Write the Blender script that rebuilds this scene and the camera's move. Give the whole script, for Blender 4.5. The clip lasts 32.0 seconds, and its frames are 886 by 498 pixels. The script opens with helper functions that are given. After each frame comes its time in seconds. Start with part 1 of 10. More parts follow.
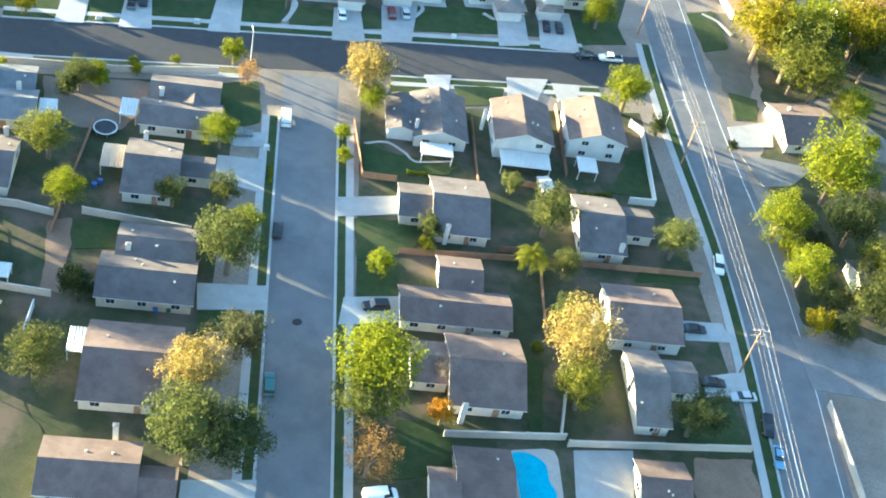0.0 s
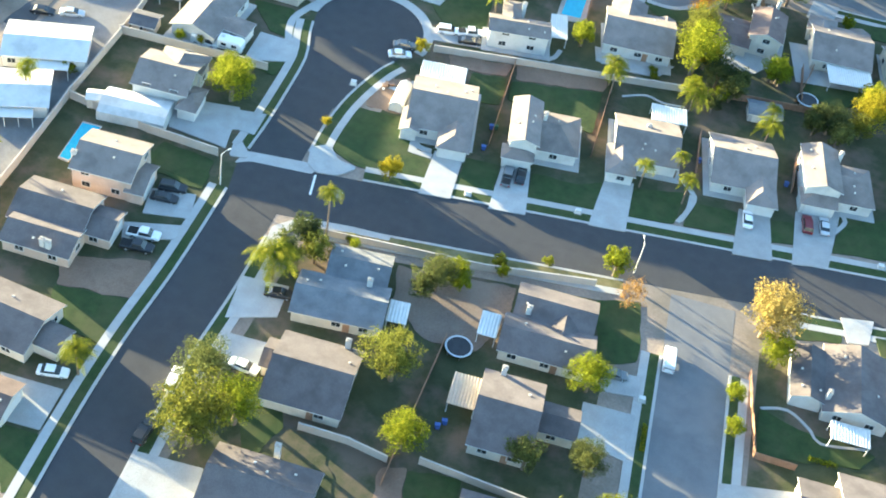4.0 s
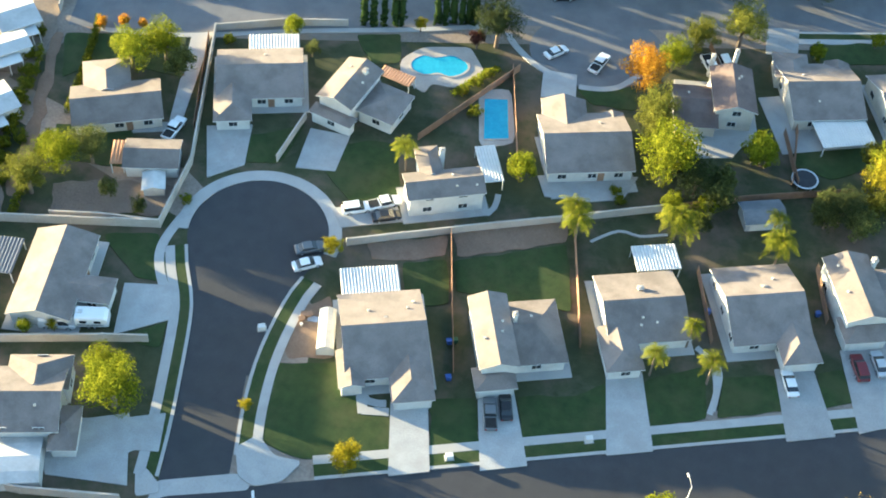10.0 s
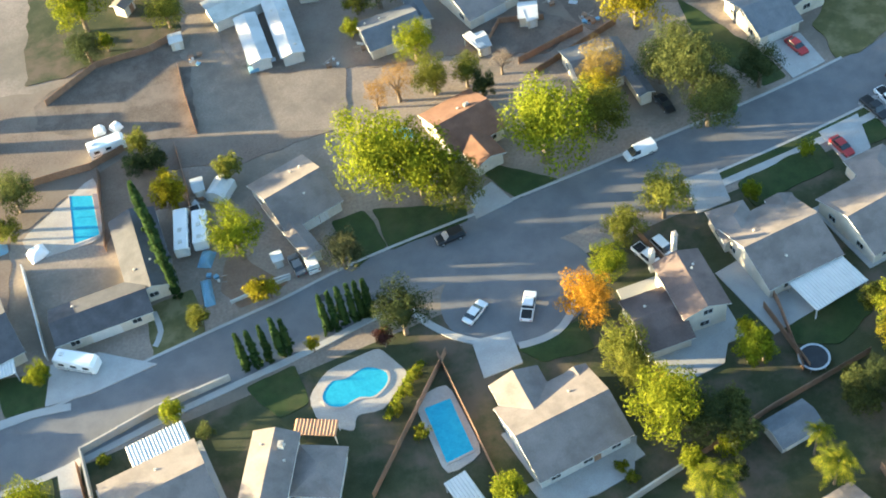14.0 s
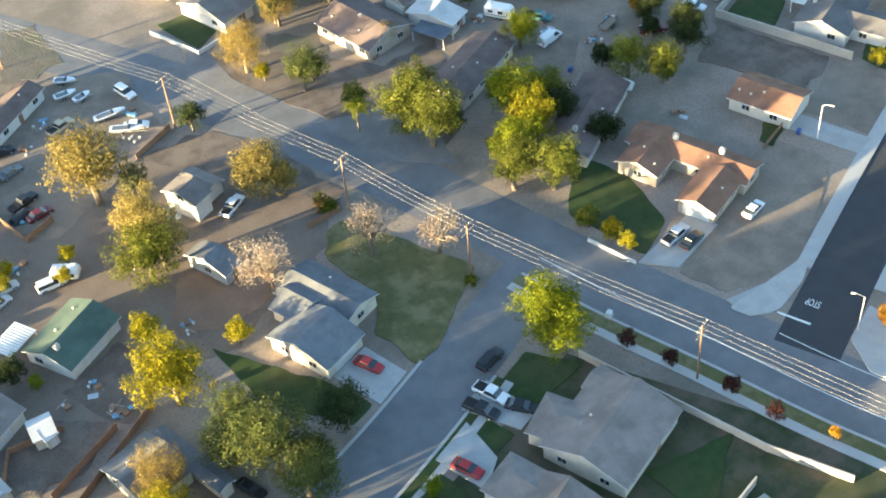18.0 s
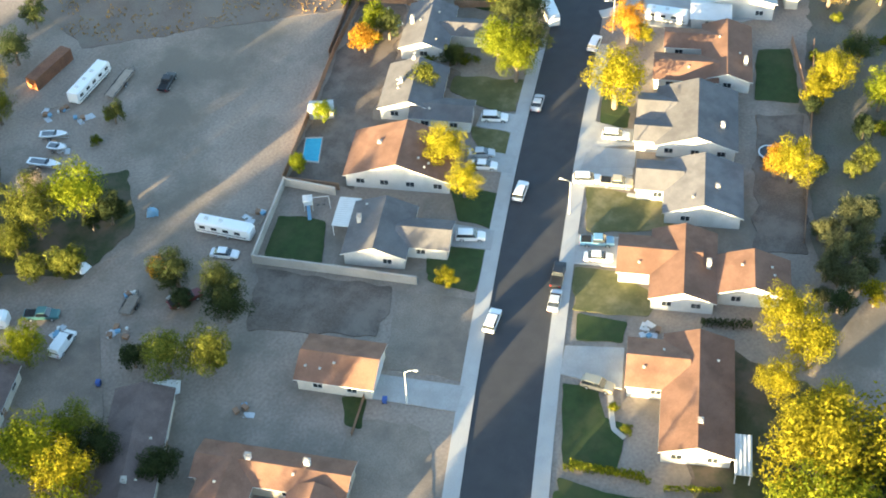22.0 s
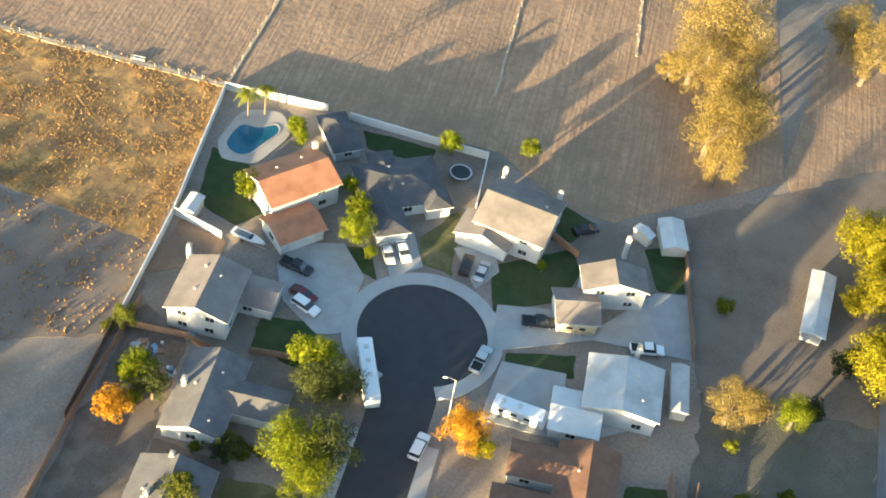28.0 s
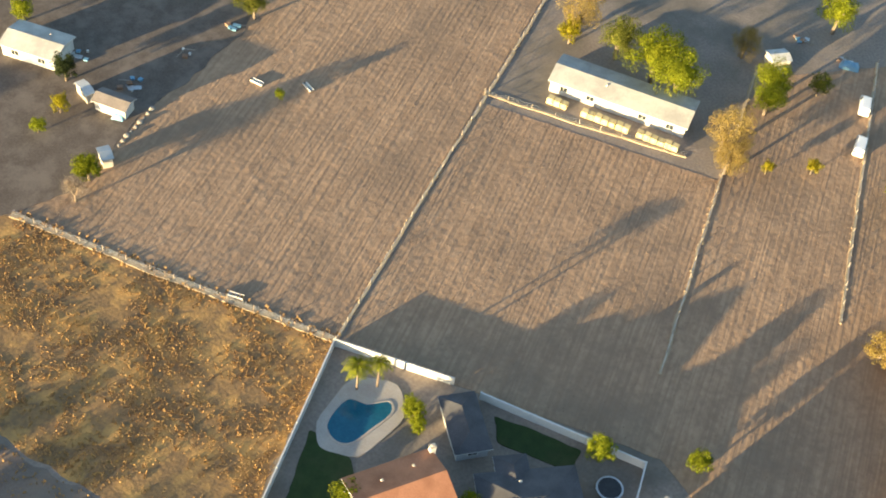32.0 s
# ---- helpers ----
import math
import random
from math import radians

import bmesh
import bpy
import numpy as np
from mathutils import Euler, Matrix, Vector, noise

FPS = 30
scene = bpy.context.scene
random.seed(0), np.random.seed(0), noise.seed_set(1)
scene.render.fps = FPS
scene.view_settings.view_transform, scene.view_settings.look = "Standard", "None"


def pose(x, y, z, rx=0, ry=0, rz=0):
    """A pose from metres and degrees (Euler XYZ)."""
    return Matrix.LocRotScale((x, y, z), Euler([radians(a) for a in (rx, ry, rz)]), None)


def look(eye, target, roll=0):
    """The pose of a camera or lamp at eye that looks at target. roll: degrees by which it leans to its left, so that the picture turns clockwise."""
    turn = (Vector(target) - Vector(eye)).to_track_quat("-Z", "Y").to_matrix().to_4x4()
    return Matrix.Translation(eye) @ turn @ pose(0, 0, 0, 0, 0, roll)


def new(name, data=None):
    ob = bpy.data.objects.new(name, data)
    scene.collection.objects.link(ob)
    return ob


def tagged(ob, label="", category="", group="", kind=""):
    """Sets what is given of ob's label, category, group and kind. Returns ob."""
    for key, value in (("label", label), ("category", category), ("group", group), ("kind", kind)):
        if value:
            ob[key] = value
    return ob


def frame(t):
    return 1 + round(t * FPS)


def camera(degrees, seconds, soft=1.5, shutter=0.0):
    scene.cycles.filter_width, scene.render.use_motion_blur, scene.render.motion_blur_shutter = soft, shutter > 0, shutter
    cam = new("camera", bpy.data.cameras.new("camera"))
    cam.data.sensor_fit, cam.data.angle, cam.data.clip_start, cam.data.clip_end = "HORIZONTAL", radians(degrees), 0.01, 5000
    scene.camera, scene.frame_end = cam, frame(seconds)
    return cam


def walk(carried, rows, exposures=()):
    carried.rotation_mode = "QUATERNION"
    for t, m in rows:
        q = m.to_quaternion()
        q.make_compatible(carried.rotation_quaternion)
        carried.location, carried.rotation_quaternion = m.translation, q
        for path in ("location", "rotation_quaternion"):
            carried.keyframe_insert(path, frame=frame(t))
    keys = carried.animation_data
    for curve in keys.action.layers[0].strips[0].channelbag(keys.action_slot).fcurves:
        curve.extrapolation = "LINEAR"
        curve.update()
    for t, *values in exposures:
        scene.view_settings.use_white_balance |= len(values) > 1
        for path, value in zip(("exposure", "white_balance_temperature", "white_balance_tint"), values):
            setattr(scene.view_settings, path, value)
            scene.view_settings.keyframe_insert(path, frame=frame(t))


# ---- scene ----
cam = camera(37.52, 32.0, soft=1.9)
# seconds, place in metres, turn in degrees
PATH = [
    (0.0, 0.00, -0.00, 165.00, 46.246, -10.855, 10.221),
    (0.5, -3.32, 7.14, 165.25, 45.867, -11.537, 11.884),
    (1.0, -6.59, 14.61, 165.39, 45.405, -12.271, 13.753),
    (1.5, -10.55, 21.64, 165.36, 44.967, -13.034, 15.438),
    (2.0, -14.32, 28.47, 164.87, 44.681, -13.744, 17.380),
    (2.5, -18.35, 35.36, 164.89, 44.358, -14.497, 19.467),
    (3.0, -23.27, 42.11, 164.72, 43.906, -14.175, 21.851),
    (3.5, -28.26, 48.37, 163.83, 43.680, -12.744, 24.059),
    (4.0, -33.62, 54.08, 162.35, 43.516, -8.623, 26.046),
    (4.5, -37.77, 60.51, 160.90, 43.814, -4.680, 27.836),
    (5.0, -41.13, 66.92, 160.57, 43.741, -2.135, 27.543),
    (5.5, -44.01, 73.28, 160.98, 43.775, -0.995, 26.123),
    (6.0, -46.71, 79.56, 161.76, 44.042, -0.942, 24.257),
    (6.5, -49.54, 85.73, 162.54, 44.342, -1.530, 22.474),
    (7.0, -52.79, 91.74, 162.98, 44.172, -2.164, 21.180),
    (7.5, -56.60, 97.45, 163.03, 43.913, -2.418, 19.119),
    (8.0, -59.86, 103.05, 163.03, 43.212, -2.622, 17.559),
    (8.5, -63.22, 108.85, 162.99, 41.817, -2.942, 16.049),
    (9.0, -66.50, 114.91, 162.89, 40.470, -3.136, 14.608),
    (9.5, -69.84, 120.90, 162.34, 39.526, -3.568, 13.332),
    (10.0, -72.34, 127.63, 161.95, 38.675, -3.077, 11.991),
    (10.5, -75.01, 134.26, 161.21, 38.353, -3.074, 10.540),
    (11.0, -77.80, 140.89, 160.30, 38.374, -3.115, 8.786),
    (11.5, -80.99, 148.01, 159.59, 38.457, -2.169, 6.830),
    (12.0, -83.08, 156.19, 160.01, 38.137, 2.647, 5.847),
    (12.5, -83.89, 164.46, 160.36, 38.367, 4.166, 3.569),
    (13.0, -85.08, 172.39, 160.55, 38.611, 4.678, -1.248),
    (13.5, -86.31, 180.59, 161.07, 38.590, 5.940, -5.964),
    (14.0, -86.35, 188.90, 161.54, 38.560, 6.662, -9.749),
    (14.5, -86.38, 197.19, 161.34, 38.763, 4.324, -14.720),
    (15.0, -86.89, 205.59, 160.40, 39.218, 1.851, -19.441),
    (15.5, -87.40, 212.89, 158.56, 39.987, 2.148, -22.400),
    (16.0, -87.12, 218.55, 156.05, 41.146, 2.184, -25.160),
    (16.5, -85.98, 223.12, 153.29, 42.440, 2.412, -28.224),
    (17.0, -83.96, 227.14, 150.69, 43.735, 3.011, -31.715),
    (17.5, -81.01, 231.18, 148.72, 44.844, 3.813, -35.390),
    (18.0, -77.09, 235.77, 147.86, 45.358, 4.171, -38.625),
    (18.5, -72.29, 241.24, 148.39, 45.361, 4.587, -42.108),
    (19.0, -67.09, 246.78, 148.89, 45.240, 4.945, -45.505),
    (19.5, -61.16, 251.93, 149.15, 45.100, 5.443, -48.873),
    (20.0, -55.12, 256.40, 149.24, 45.007, 5.873, -51.963),
    (20.5, -48.28, 260.27, 149.90, 44.778, 5.112, -55.183),
    (21.0, -41.46, 264.11, 150.59, 44.729, 3.003, -59.073),
    (21.5, -34.94, 268.56, 150.98, 44.789, 2.062, -61.496),
    (22.0, -27.85, 272.22, 151.46, 44.797, 2.021, -62.209),
    (22.5, -20.25, 275.33, 151.88, 44.818, 1.941, -63.709),
    (23.0, -12.59, 277.77, 151.87, 45.008, 0.949, -65.619),
    (23.5, -5.36, 280.56, 151.98, 45.357, -0.752, -67.498),
    (24.0, 1.79, 283.34, 152.30, 45.541, -2.353, -67.812),
    (24.5, 9.53, 285.76, 152.48, 45.609, -4.120, -67.523),
    (25.0, 17.15, 287.86, 153.94, 44.963, -4.346, -67.432),
    (25.5, 24.71, 289.95, 156.04, 44.283, -4.337, -66.770),
    (26.0, 32.26, 292.29, 158.14, 43.821, -4.741, -65.334),
    (26.5, 39.83, 295.17, 159.65, 43.524, -5.566, -63.508),
    (27.0, 47.49, 298.88, 159.96, 43.123, -6.133, -62.357),
    (27.5, 54.95, 302.73, 159.74, 42.935, -6.812, -61.153),
    (28.0, 62.70, 306.10, 159.77, 42.660, -7.002, -59.865),
    (28.5, 70.33, 309.48, 159.63, 42.452, -6.961, -58.477),
    (29.0, 77.38, 313.68, 159.42, 42.299, -6.904, -57.213),
    (29.5, 84.08, 318.43, 159.50, 42.042, -6.901, -56.121),
    (30.0, 90.96, 323.30, 159.68, 41.789, -6.804, -55.089),
    (30.5, 97.86, 327.95, 159.78, 41.547, -6.546, -54.170),
    (31.0, 104.54, 332.40, 160.18, 41.377, -6.221, -53.416),
    (31.5, 111.17, 336.92, 160.13, 41.271, -5.798, -52.810),
    (32.0, 117.61, 341.36, 160.07, 41.181, -5.554, -51.937),
]
EXPOSURES = [(0.0, 3.57, 4980.0, 2.0), (4.0, 3.59, 5080.0, 4.0), (8.0, 3.32, 5250.0, 4.0), (12.0, 3.2, 5350.0, 6.0), (15.0, 3.27, 5400.0, 6.0), (19.0, 3.14, 5490.0, 7.0), (21.5, 3.32, 5620.0, 7.0), (24.0, 2.98, 5520.0, 6.0), (28.0, 2.82, 5620.0, 7.0), (32.0, 2.37, 5720.0, 9.0)]
walk(cam, [(t, pose(*p)) for t, *p in PATH], EXPOSURES)

# ---- world, sun ----
SUN_AZ, SUN_EL = 168.0, 5.6      # the sun stands towards this bearing (counter-clockwise from +x), degrees
world = bpy.data.worlds.new("world")
scene.world = world
world.use_nodes = True
sky = world.node_tree.nodes.new("ShaderNodeTexSky")
sky.sky_type, sky.sun_disc = "NISHITA", False
sky.sun_elevation, sky.sun_rotation = radians(SUN_EL), radians(90 - SUN_AZ)
sky.altitude = 300.0
background = world.node_tree.nodes["Background"]
background.inputs["Strength"].default_value = 0.092
world.node_tree.links.new(sky.outputs[0], background.inputs[0])
sun_data = bpy.data.lights.new("sun", "SUN")
sun_data.energy, sun_data.angle, sun_data.color = 5.0, radians(0.5), (0.98, 0.71, 0.335)
sun = new("sun", sun_data)
sun.matrix_world = look((0, 0, 0), (math.cos(radians(SUN_AZ + 180)) * math.cos(radians(SUN_EL)), math.sin(radians(SUN_AZ + 180)) * math.cos(radians(SUN_EL)), -math.sin(radians(SUN_EL))))

# ---- materials ----
MATS = {}


def material(name, a, b, scale=1.0, fine=12.0, rough=0.85, bump=0.25, metal=0.0, c=None, cscale=0.06, cmix=0.5, per=0.0, spec=0.3, bumpscale=None):
    """Two colours mixed by noise at two scales, a third one in large stains, with fine relief; per: difference from one object to the next."""
    mat = bpy.data.materials.new(name)
    mat.use_nodes = True
    nt = mat.node_tree
    n, l = nt.nodes, nt.links
    bsdf = n["Principled BSDF"]
    geo = n.new("ShaderNodeNewGeometry")
    big, small = n.new("ShaderNodeTexNoise"), n.new("ShaderNodeTexNoise")
    for tex, s, detail in ((big, scale, 6.0), (small, fine, 4.0)):
        tex.inputs["Scale"].default_value, tex.inputs["Detail"].default_value = s, detail
        l.new(geo.outputs["Position"], tex.inputs["Vector"])
    blend = n.new("ShaderNodeMath")
    blend.operation = "MULTIPLY_ADD"
    blend.inputs[1].default_value = 0.55
    l.new(small.outputs["Fac"], blend.inputs[0])
    half = n.new("ShaderNodeMath")
    half.operation = "MULTIPLY"
    half.inputs[1].default_value = 0.45
    l.new(big.outputs["Fac"], half.inputs[0])
    l.new(half.outputs[0], blend.inputs[2])
    ramp = n.new("ShaderNodeValToRGB")
    ramp.color_ramp.elements[0].position, ramp.color_ramp.elements[1].position = 0.36, 0.64
    ramp.color_ramp.elements[0].color, ramp.color_ramp.elements[1].color = (*a, 1), (*b, 1)
    l.new(blend.outputs[0], ramp.inputs[0])
    colour = ramp.outputs[0]
    if c:
        stain = n.new("ShaderNodeTexNoise")
        stain.inputs["Scale"].default_value, stain.inputs["Detail"].default_value = cscale, 8.0
        stain.inputs["Roughness"].default_value = 0.65
        l.new(geo.outputs["Position"], stain.inputs["Vector"])
        sramp = n.new("ShaderNodeValToRGB")
        sramp.color_ramp.elements[0].position, sramp.color_ramp.elements[1].position = 0.47, 0.62
        sramp.color_ramp.elements[0].color, sramp.color_ramp.elements[1].color = (0, 0, 0, 1), (cmix, cmix, cmix, 1)
        l.new(stain.outputs["Fac"], sramp.inputs[0])
        mix = n.new("ShaderNodeMix")
        mix.data_type = "RGBA"
        l.new(sramp.outputs[0], mix.inputs["Factor"])
        l.new(colour, mix.inputs["A"])
        mix.inputs["B"].default_value = (*c, 1)
        colour = mix.outputs["Result"]
    if per:
        info, hsv = n.new("ShaderNodeObjectInfo"), n.new("ShaderNodeHueSaturation")
        rng = n.new("ShaderNodeMapRange")
        rng.inputs["To Min"].default_value, rng.inputs["To Max"].default_value = 1 - per, 1 + per
        l.new(info.outputs["Random"], rng.inputs["Value"])
        l.new(rng.outputs[0], hsv.inputs["Value"])
        l.new(colour, hsv.inputs["Color"])
        colour = hsv.outputs[0]
    l.new(colour, bsdf.inputs["Base Color"])
    if bump:
        relief = n.new("ShaderNodeBump")
        relief.inputs["Strength"].default_value, relief.inputs["Distance"].default_value = bump, 0.05 if not bumpscale else bumpscale
        l.new(blend.outputs[0], relief.inputs["Height"])
        l.new(relief.outputs[0], bsdf.inputs["Normal"])
    bsdf.inputs["Roughness"].default_value, bsdf.inputs["Metallic"].default_value = rough, metal
    bsdf.inputs["Specular IOR Level"].default_value = spec
    MATS[name] = mat
    return mat


material("dirt", (0.205, 0.163, 0.131), (0.31, 0.252, 0.204), 0.12, 2.0, 0.95, 0.5, c=(0.145, 0.125, 0.098), cscale=0.045, cmix=0.8)
material("asphalt_new", (0.040, 0.040, 0.044), (0.058, 0.057, 0.060), 0.4, 9.0, 0.9, 0.2, c=(0.05, 0.05, 0.05), cscale=0.15)
material("asphalt_mid", (0.070, 0.069, 0.072), (0.105, 0.103, 0.105), 0.3, 8.0, 0.9, 0.2, c=(0.06, 0.06, 0.062), cscale=0.12)
material("asphalt_old", (0.135, 0.135, 0.14), (0.185, 0.18, 0.18), 0.3, 8.0, 0.9, 0.2, c=(0.11, 0.11, 0.115), cscale=0.12)
material("concrete", (0.32, 0.312, 0.30), (0.425, 0.415, 0.395), 0.5, 6.0, 0.85, 0.15, c=(0.34, 0.32, 0.29), cscale=0.25)
material("lawn", (0.021, 0.039, 0.011), (0.043, 0.066, 0.018), 0.6, 9.0, 0.95, 0.6, c=(0.066, 0.068, 0.026), cscale=0.14, cmix=0.6)
material("lawn_dry", (0.07, 0.075, 0.026), (0.125, 0.115, 0.045), 0.5, 9.0, 0.95, 0.6, c=(0.20, 0.17, 0.09), cscale=0.2, cmix=0.7)
material("yard", (0.027, 0.040, 0.015), (0.070, 0.070, 0.034), 0.35, 7.0, 0.95, 0.6, c=(0.125, 0.094, 0.068), cscale=0.09, cmix=0.9)
material("soil", (0.17, 0.11, 0.075), (0.26, 0.18, 0.125), 0.4, 5.0, 0.95, 0.4, c=(0.13, 0.09, 0.06), cscale=0.2)
material("dirt_yard", (0.135, 0.102, 0.080), (0.205, 0.160, 0.127), 0.2, 3.0, 0.95, 0.4, c=(0.20, 0.165, 0.13), cscale=0.06, cmix=0.7)
material("dirt_dark", (0.10, 0.078, 0.062), (0.16, 0.128, 0.103), 0.3, 4.0, 0.95, 0.4, c=(0.22, 0.178, 0.145), cscale=0.15, cmix=0.5)
material("gravel", (0.180, 0.144, 0.112), (0.265, 0.214, 0.168), 0.3, 4.0, 0.95, 0.35, c=(0.14, 0.115, 0.092), cscale=0.1, cmix=0.7)
material("weeds", (0.17, 0.110, 0.060), (0.31, 0.185, 0.075), 0.35, 1.8, 0.95, 0.5, c=(0.52, 0.30, 0.095), cscale=0.20, cmix=0.9, bumpscale=0.25)
material("field", (0.29, 0.19, 0.118), (0.44, 0.292, 0.18), 0.25, 0.9, 0.95, 0.65, c=(0.22, 0.155, 0.105), cscale=0.05, cmix=0.7, bumpscale=0.28)
material("straw", (0.25, 0.160, 0.064), (0.43, 0.255, 0.085), 0.6, 4.0, 0.9, 0.0, c=(0.42, 0.255, 0.085), cscale=0.25, cmix=0.9)
material("stubble", (0.15, 0.105, 0.068), (0.23, 0.16, 0.10), 0.4, 6.0, 0.9, 0.0)
material("bank", (0.34, 0.27, 0.18), (0.48, 0.38, 0.25), 0.8, 4.0, 0.95, 0.6)
material("cable", (0.36, 0.34, 0.30), (0.46, 0.43, 0.38), 2.0, 9.0, 0.6, 0.0)
material("deck", (0.36, 0.315, 0.27), (0.48, 0.43, 0.375), 0.6, 5.0, 0.8, 0.15, c=(0.28, 0.235, 0.20), cscale=0.3)
material("drive", (0.295, 0.29, 0.28), (0.405, 0.397, 0.38), 0.4, 5.0, 0.85, 0.12, c=(0.31, 0.29, 0.27), cscale=0.3, per=0.10)
material("drive_old", (0.15, 0.145, 0.145), (0.215, 0.207, 0.202), 0.3, 5.0, 0.9, 0.2, c=(0.12, 0.115, 0.11), cscale=0.2)
material("paint", (0.62, 0.62, 0.58), (0.78, 0.77, 0.72), 1.5, 9.0, 0.7, 0.05)
for key, a, b in (("tan", (0.168, 0.144, 0.130), (0.242, 0.208, 0.188)), ("greybrown", (0.098, 0.084, 0.082), (0.150, 0.130, 0.126)), ("brown", (0.116, 0.085, 0.076), (0.178, 0.133, 0.117)), ("slate", (0.12, 0.125, 0.135), (0.18, 0.185, 0.195)), ("charcoal", (0.072, 0.07, 0.077), (0.118, 0.115, 0.122)), ("redbrown", (0.160, 0.086, 0.055), (0.238, 0.131, 0.086)), ("stone", (0.122, 0.114, 0.114), (0.18, 0.169, 0.166)), ("terracotta", (0.34, 0.15, 0.08), (0.47, 0.22, 0.12)), ("green", (0.065, 0.095, 0.075), (0.10, 0.135, 0.108)), ("white", (0.47, 0.465, 0.45), (0.58, 0.575, 0.555)), ("sheet", (0.42, 0.40, 0.36), (0.58, 0.56, 0.51))):
    material("roof_" + key, a, b, 0.45, 7.0, 0.9, 0.35, c=tuple(0.72 * v for v in a), cscale=0.22, cmix=0.55, per=0.12)
for key, a, b in (("white", (0.50, 0.49, 0.46), (0.60, 0.585, 0.555)), ("cream", (0.52, 0.47, 0.39), (0.64, 0.58, 0.49)), ("tan", (0.38, 0.32, 0.25), (0.48, 0.41, 0.33)), ("peach", (0.50, 0.38, 0.29), (0.60, 0.47, 0.37)), ("grey", (0.30, 0.31, 0.32), (0.40, 0.41, 0.42)), ("orange", (0.42, 0.22, 0.12), (0.55, 0.31, 0.18)), ("slate", (0.10, 0.11, 0.13), (0.15, 0.16, 0.18))):
    material("wall_" + key, a, b, 0.5, 8.0, 0.85, 0.15, c=tuple(0.82 * v for v in a), cscale=0.35, per=0.06)
material("trim", (0.52, 0.515, 0.495), (0.61, 0.605, 0.58), 1.0, 8.0, 0.6, 0.05)
material("glass", (0.02, 0.025, 0.03), (0.04, 0.045, 0.05), 2.0, 8.0, 0.08, 0.0, spec=0.7)
material("block", (0.38, 0.34, 0.29), (0.50, 0.45, 0.39), 0.6, 7.0, 0.9, 0.3, c=(0.30, 0.26, 0.22), cscale=0.3)
material("wood", (0.20, 0.12, 0.075), (0.31, 0.195, 0.125), 0.8, 7.0, 0.85, 0.3, per=0.2)
material("wood_grey", (0.22, 0.18, 0.14), (0.33, 0.27, 0.215), 0.8, 7.0, 0.9, 0.3, per=0.2)
material("metal", (0.45, 0.46, 0.47), (0.58, 0.59, 0.60), 1.0, 8.0, 0.4, 0.05, metal=0.6)
material("water", (0.04, 0.30, 0.42), (0.06, 0.38, 0.50), 0.8, 3.0, 0.05, 0.06, spec=0.6)
material("water_deep", (0.012, 0.085, 0.14), (0.02, 0.115, 0.18), 0.8, 3.0, 0.05, 0.06, spec=0.6)
material("water_green", (0.03, 0.14, 0.08), (0.05, 0.19, 0.11), 0.8, 3.0, 0.08, 0.05, spec=0.6)
material("scrub", (0.10, 0.09, 0.07), (0.17, 0.148, 0.118), 0.4, 3.0, 0.95, 0.8, c=(0.10, 0.10, 0.068), cscale=0.1, cmix=0.8, bumpscale=0.2)
material("rust", (0.16, 0.075, 0.045), (0.26, 0.125, 0.07), 0.6, 6.0, 0.85, 0.2, c=(0.11, 0.06, 0.04), cscale=0.4)
# brighter copy of rust, with sunlight painted in, for the container's lit end
material("rust_sunlit", (0.42, 0.15, 0.05), (0.52, 0.20, 0.07), 0.6, 6.0, 0.8, 0.1)
material("bale", (0.52, 0.42, 0.20), (0.68, 0.57, 0.30), 1.5, 14.0, 0.95, 0.8, per=0.12)
material("boulder", (0.20, 0.185, 0.165), (0.31, 0.285, 0.255), 0.8, 5.0, 0.95, 0.6)
material("bin_blue", (0.05, 0.09, 0.28), (0.06, 0.11, 0.33), 1.0, 6.0, 0.5, 0.05)
material("bin_green", (0.03, 0.09, 0.05), (0.04, 0.11, 0.06), 1.0, 6.0, 0.5, 0.05)
material("tarp", (0.02, 0.022, 0.026), (0.04, 0.042, 0.048), 1.0, 8.0, 0.6, 0.1)
material("bark", (0.12, 0.09, 0.065), (0.21, 0.165, 0.125), 2.0, 12.0, 0.95, 0.6)
material("rubber", (0.015, 0.015, 0.016), (0.03, 0.03, 0.03), 2.0, 12.0, 0.85, 0.1)
for key, c in (("white", (0.78, 0.78, 0.77)), ("black", (0.018, 0.019, 0.022)), ("silver", (0.46, 0.48, 0.50)), ("grey", (0.14, 0.15, 0.16)), ("red", (0.35, 0.03, 0.03)), ("maroon", (0.13, 0.02, 0.025)), ("blue", (0.16, 0.30, 0.42)), ("teal", (0.06, 0.15, 0.15)), ("tan", (0.45, 0.38, 0.26))):
    material("paint_" + key, tuple(0.94 * v for v in c), c, 1.0, 6.0, 0.28, 0.0, spec=0.5)
material("lamp_red", (0.30, 0.015, 0.01), (0.38, 0.02, 0.015), 2.0, 9.0, 0.2, 0.0)
material("lamp_clear", (0.70, 0.70, 0.68), (0.80, 0.80, 0.78), 2.0, 9.0, 0.15, 0.0)


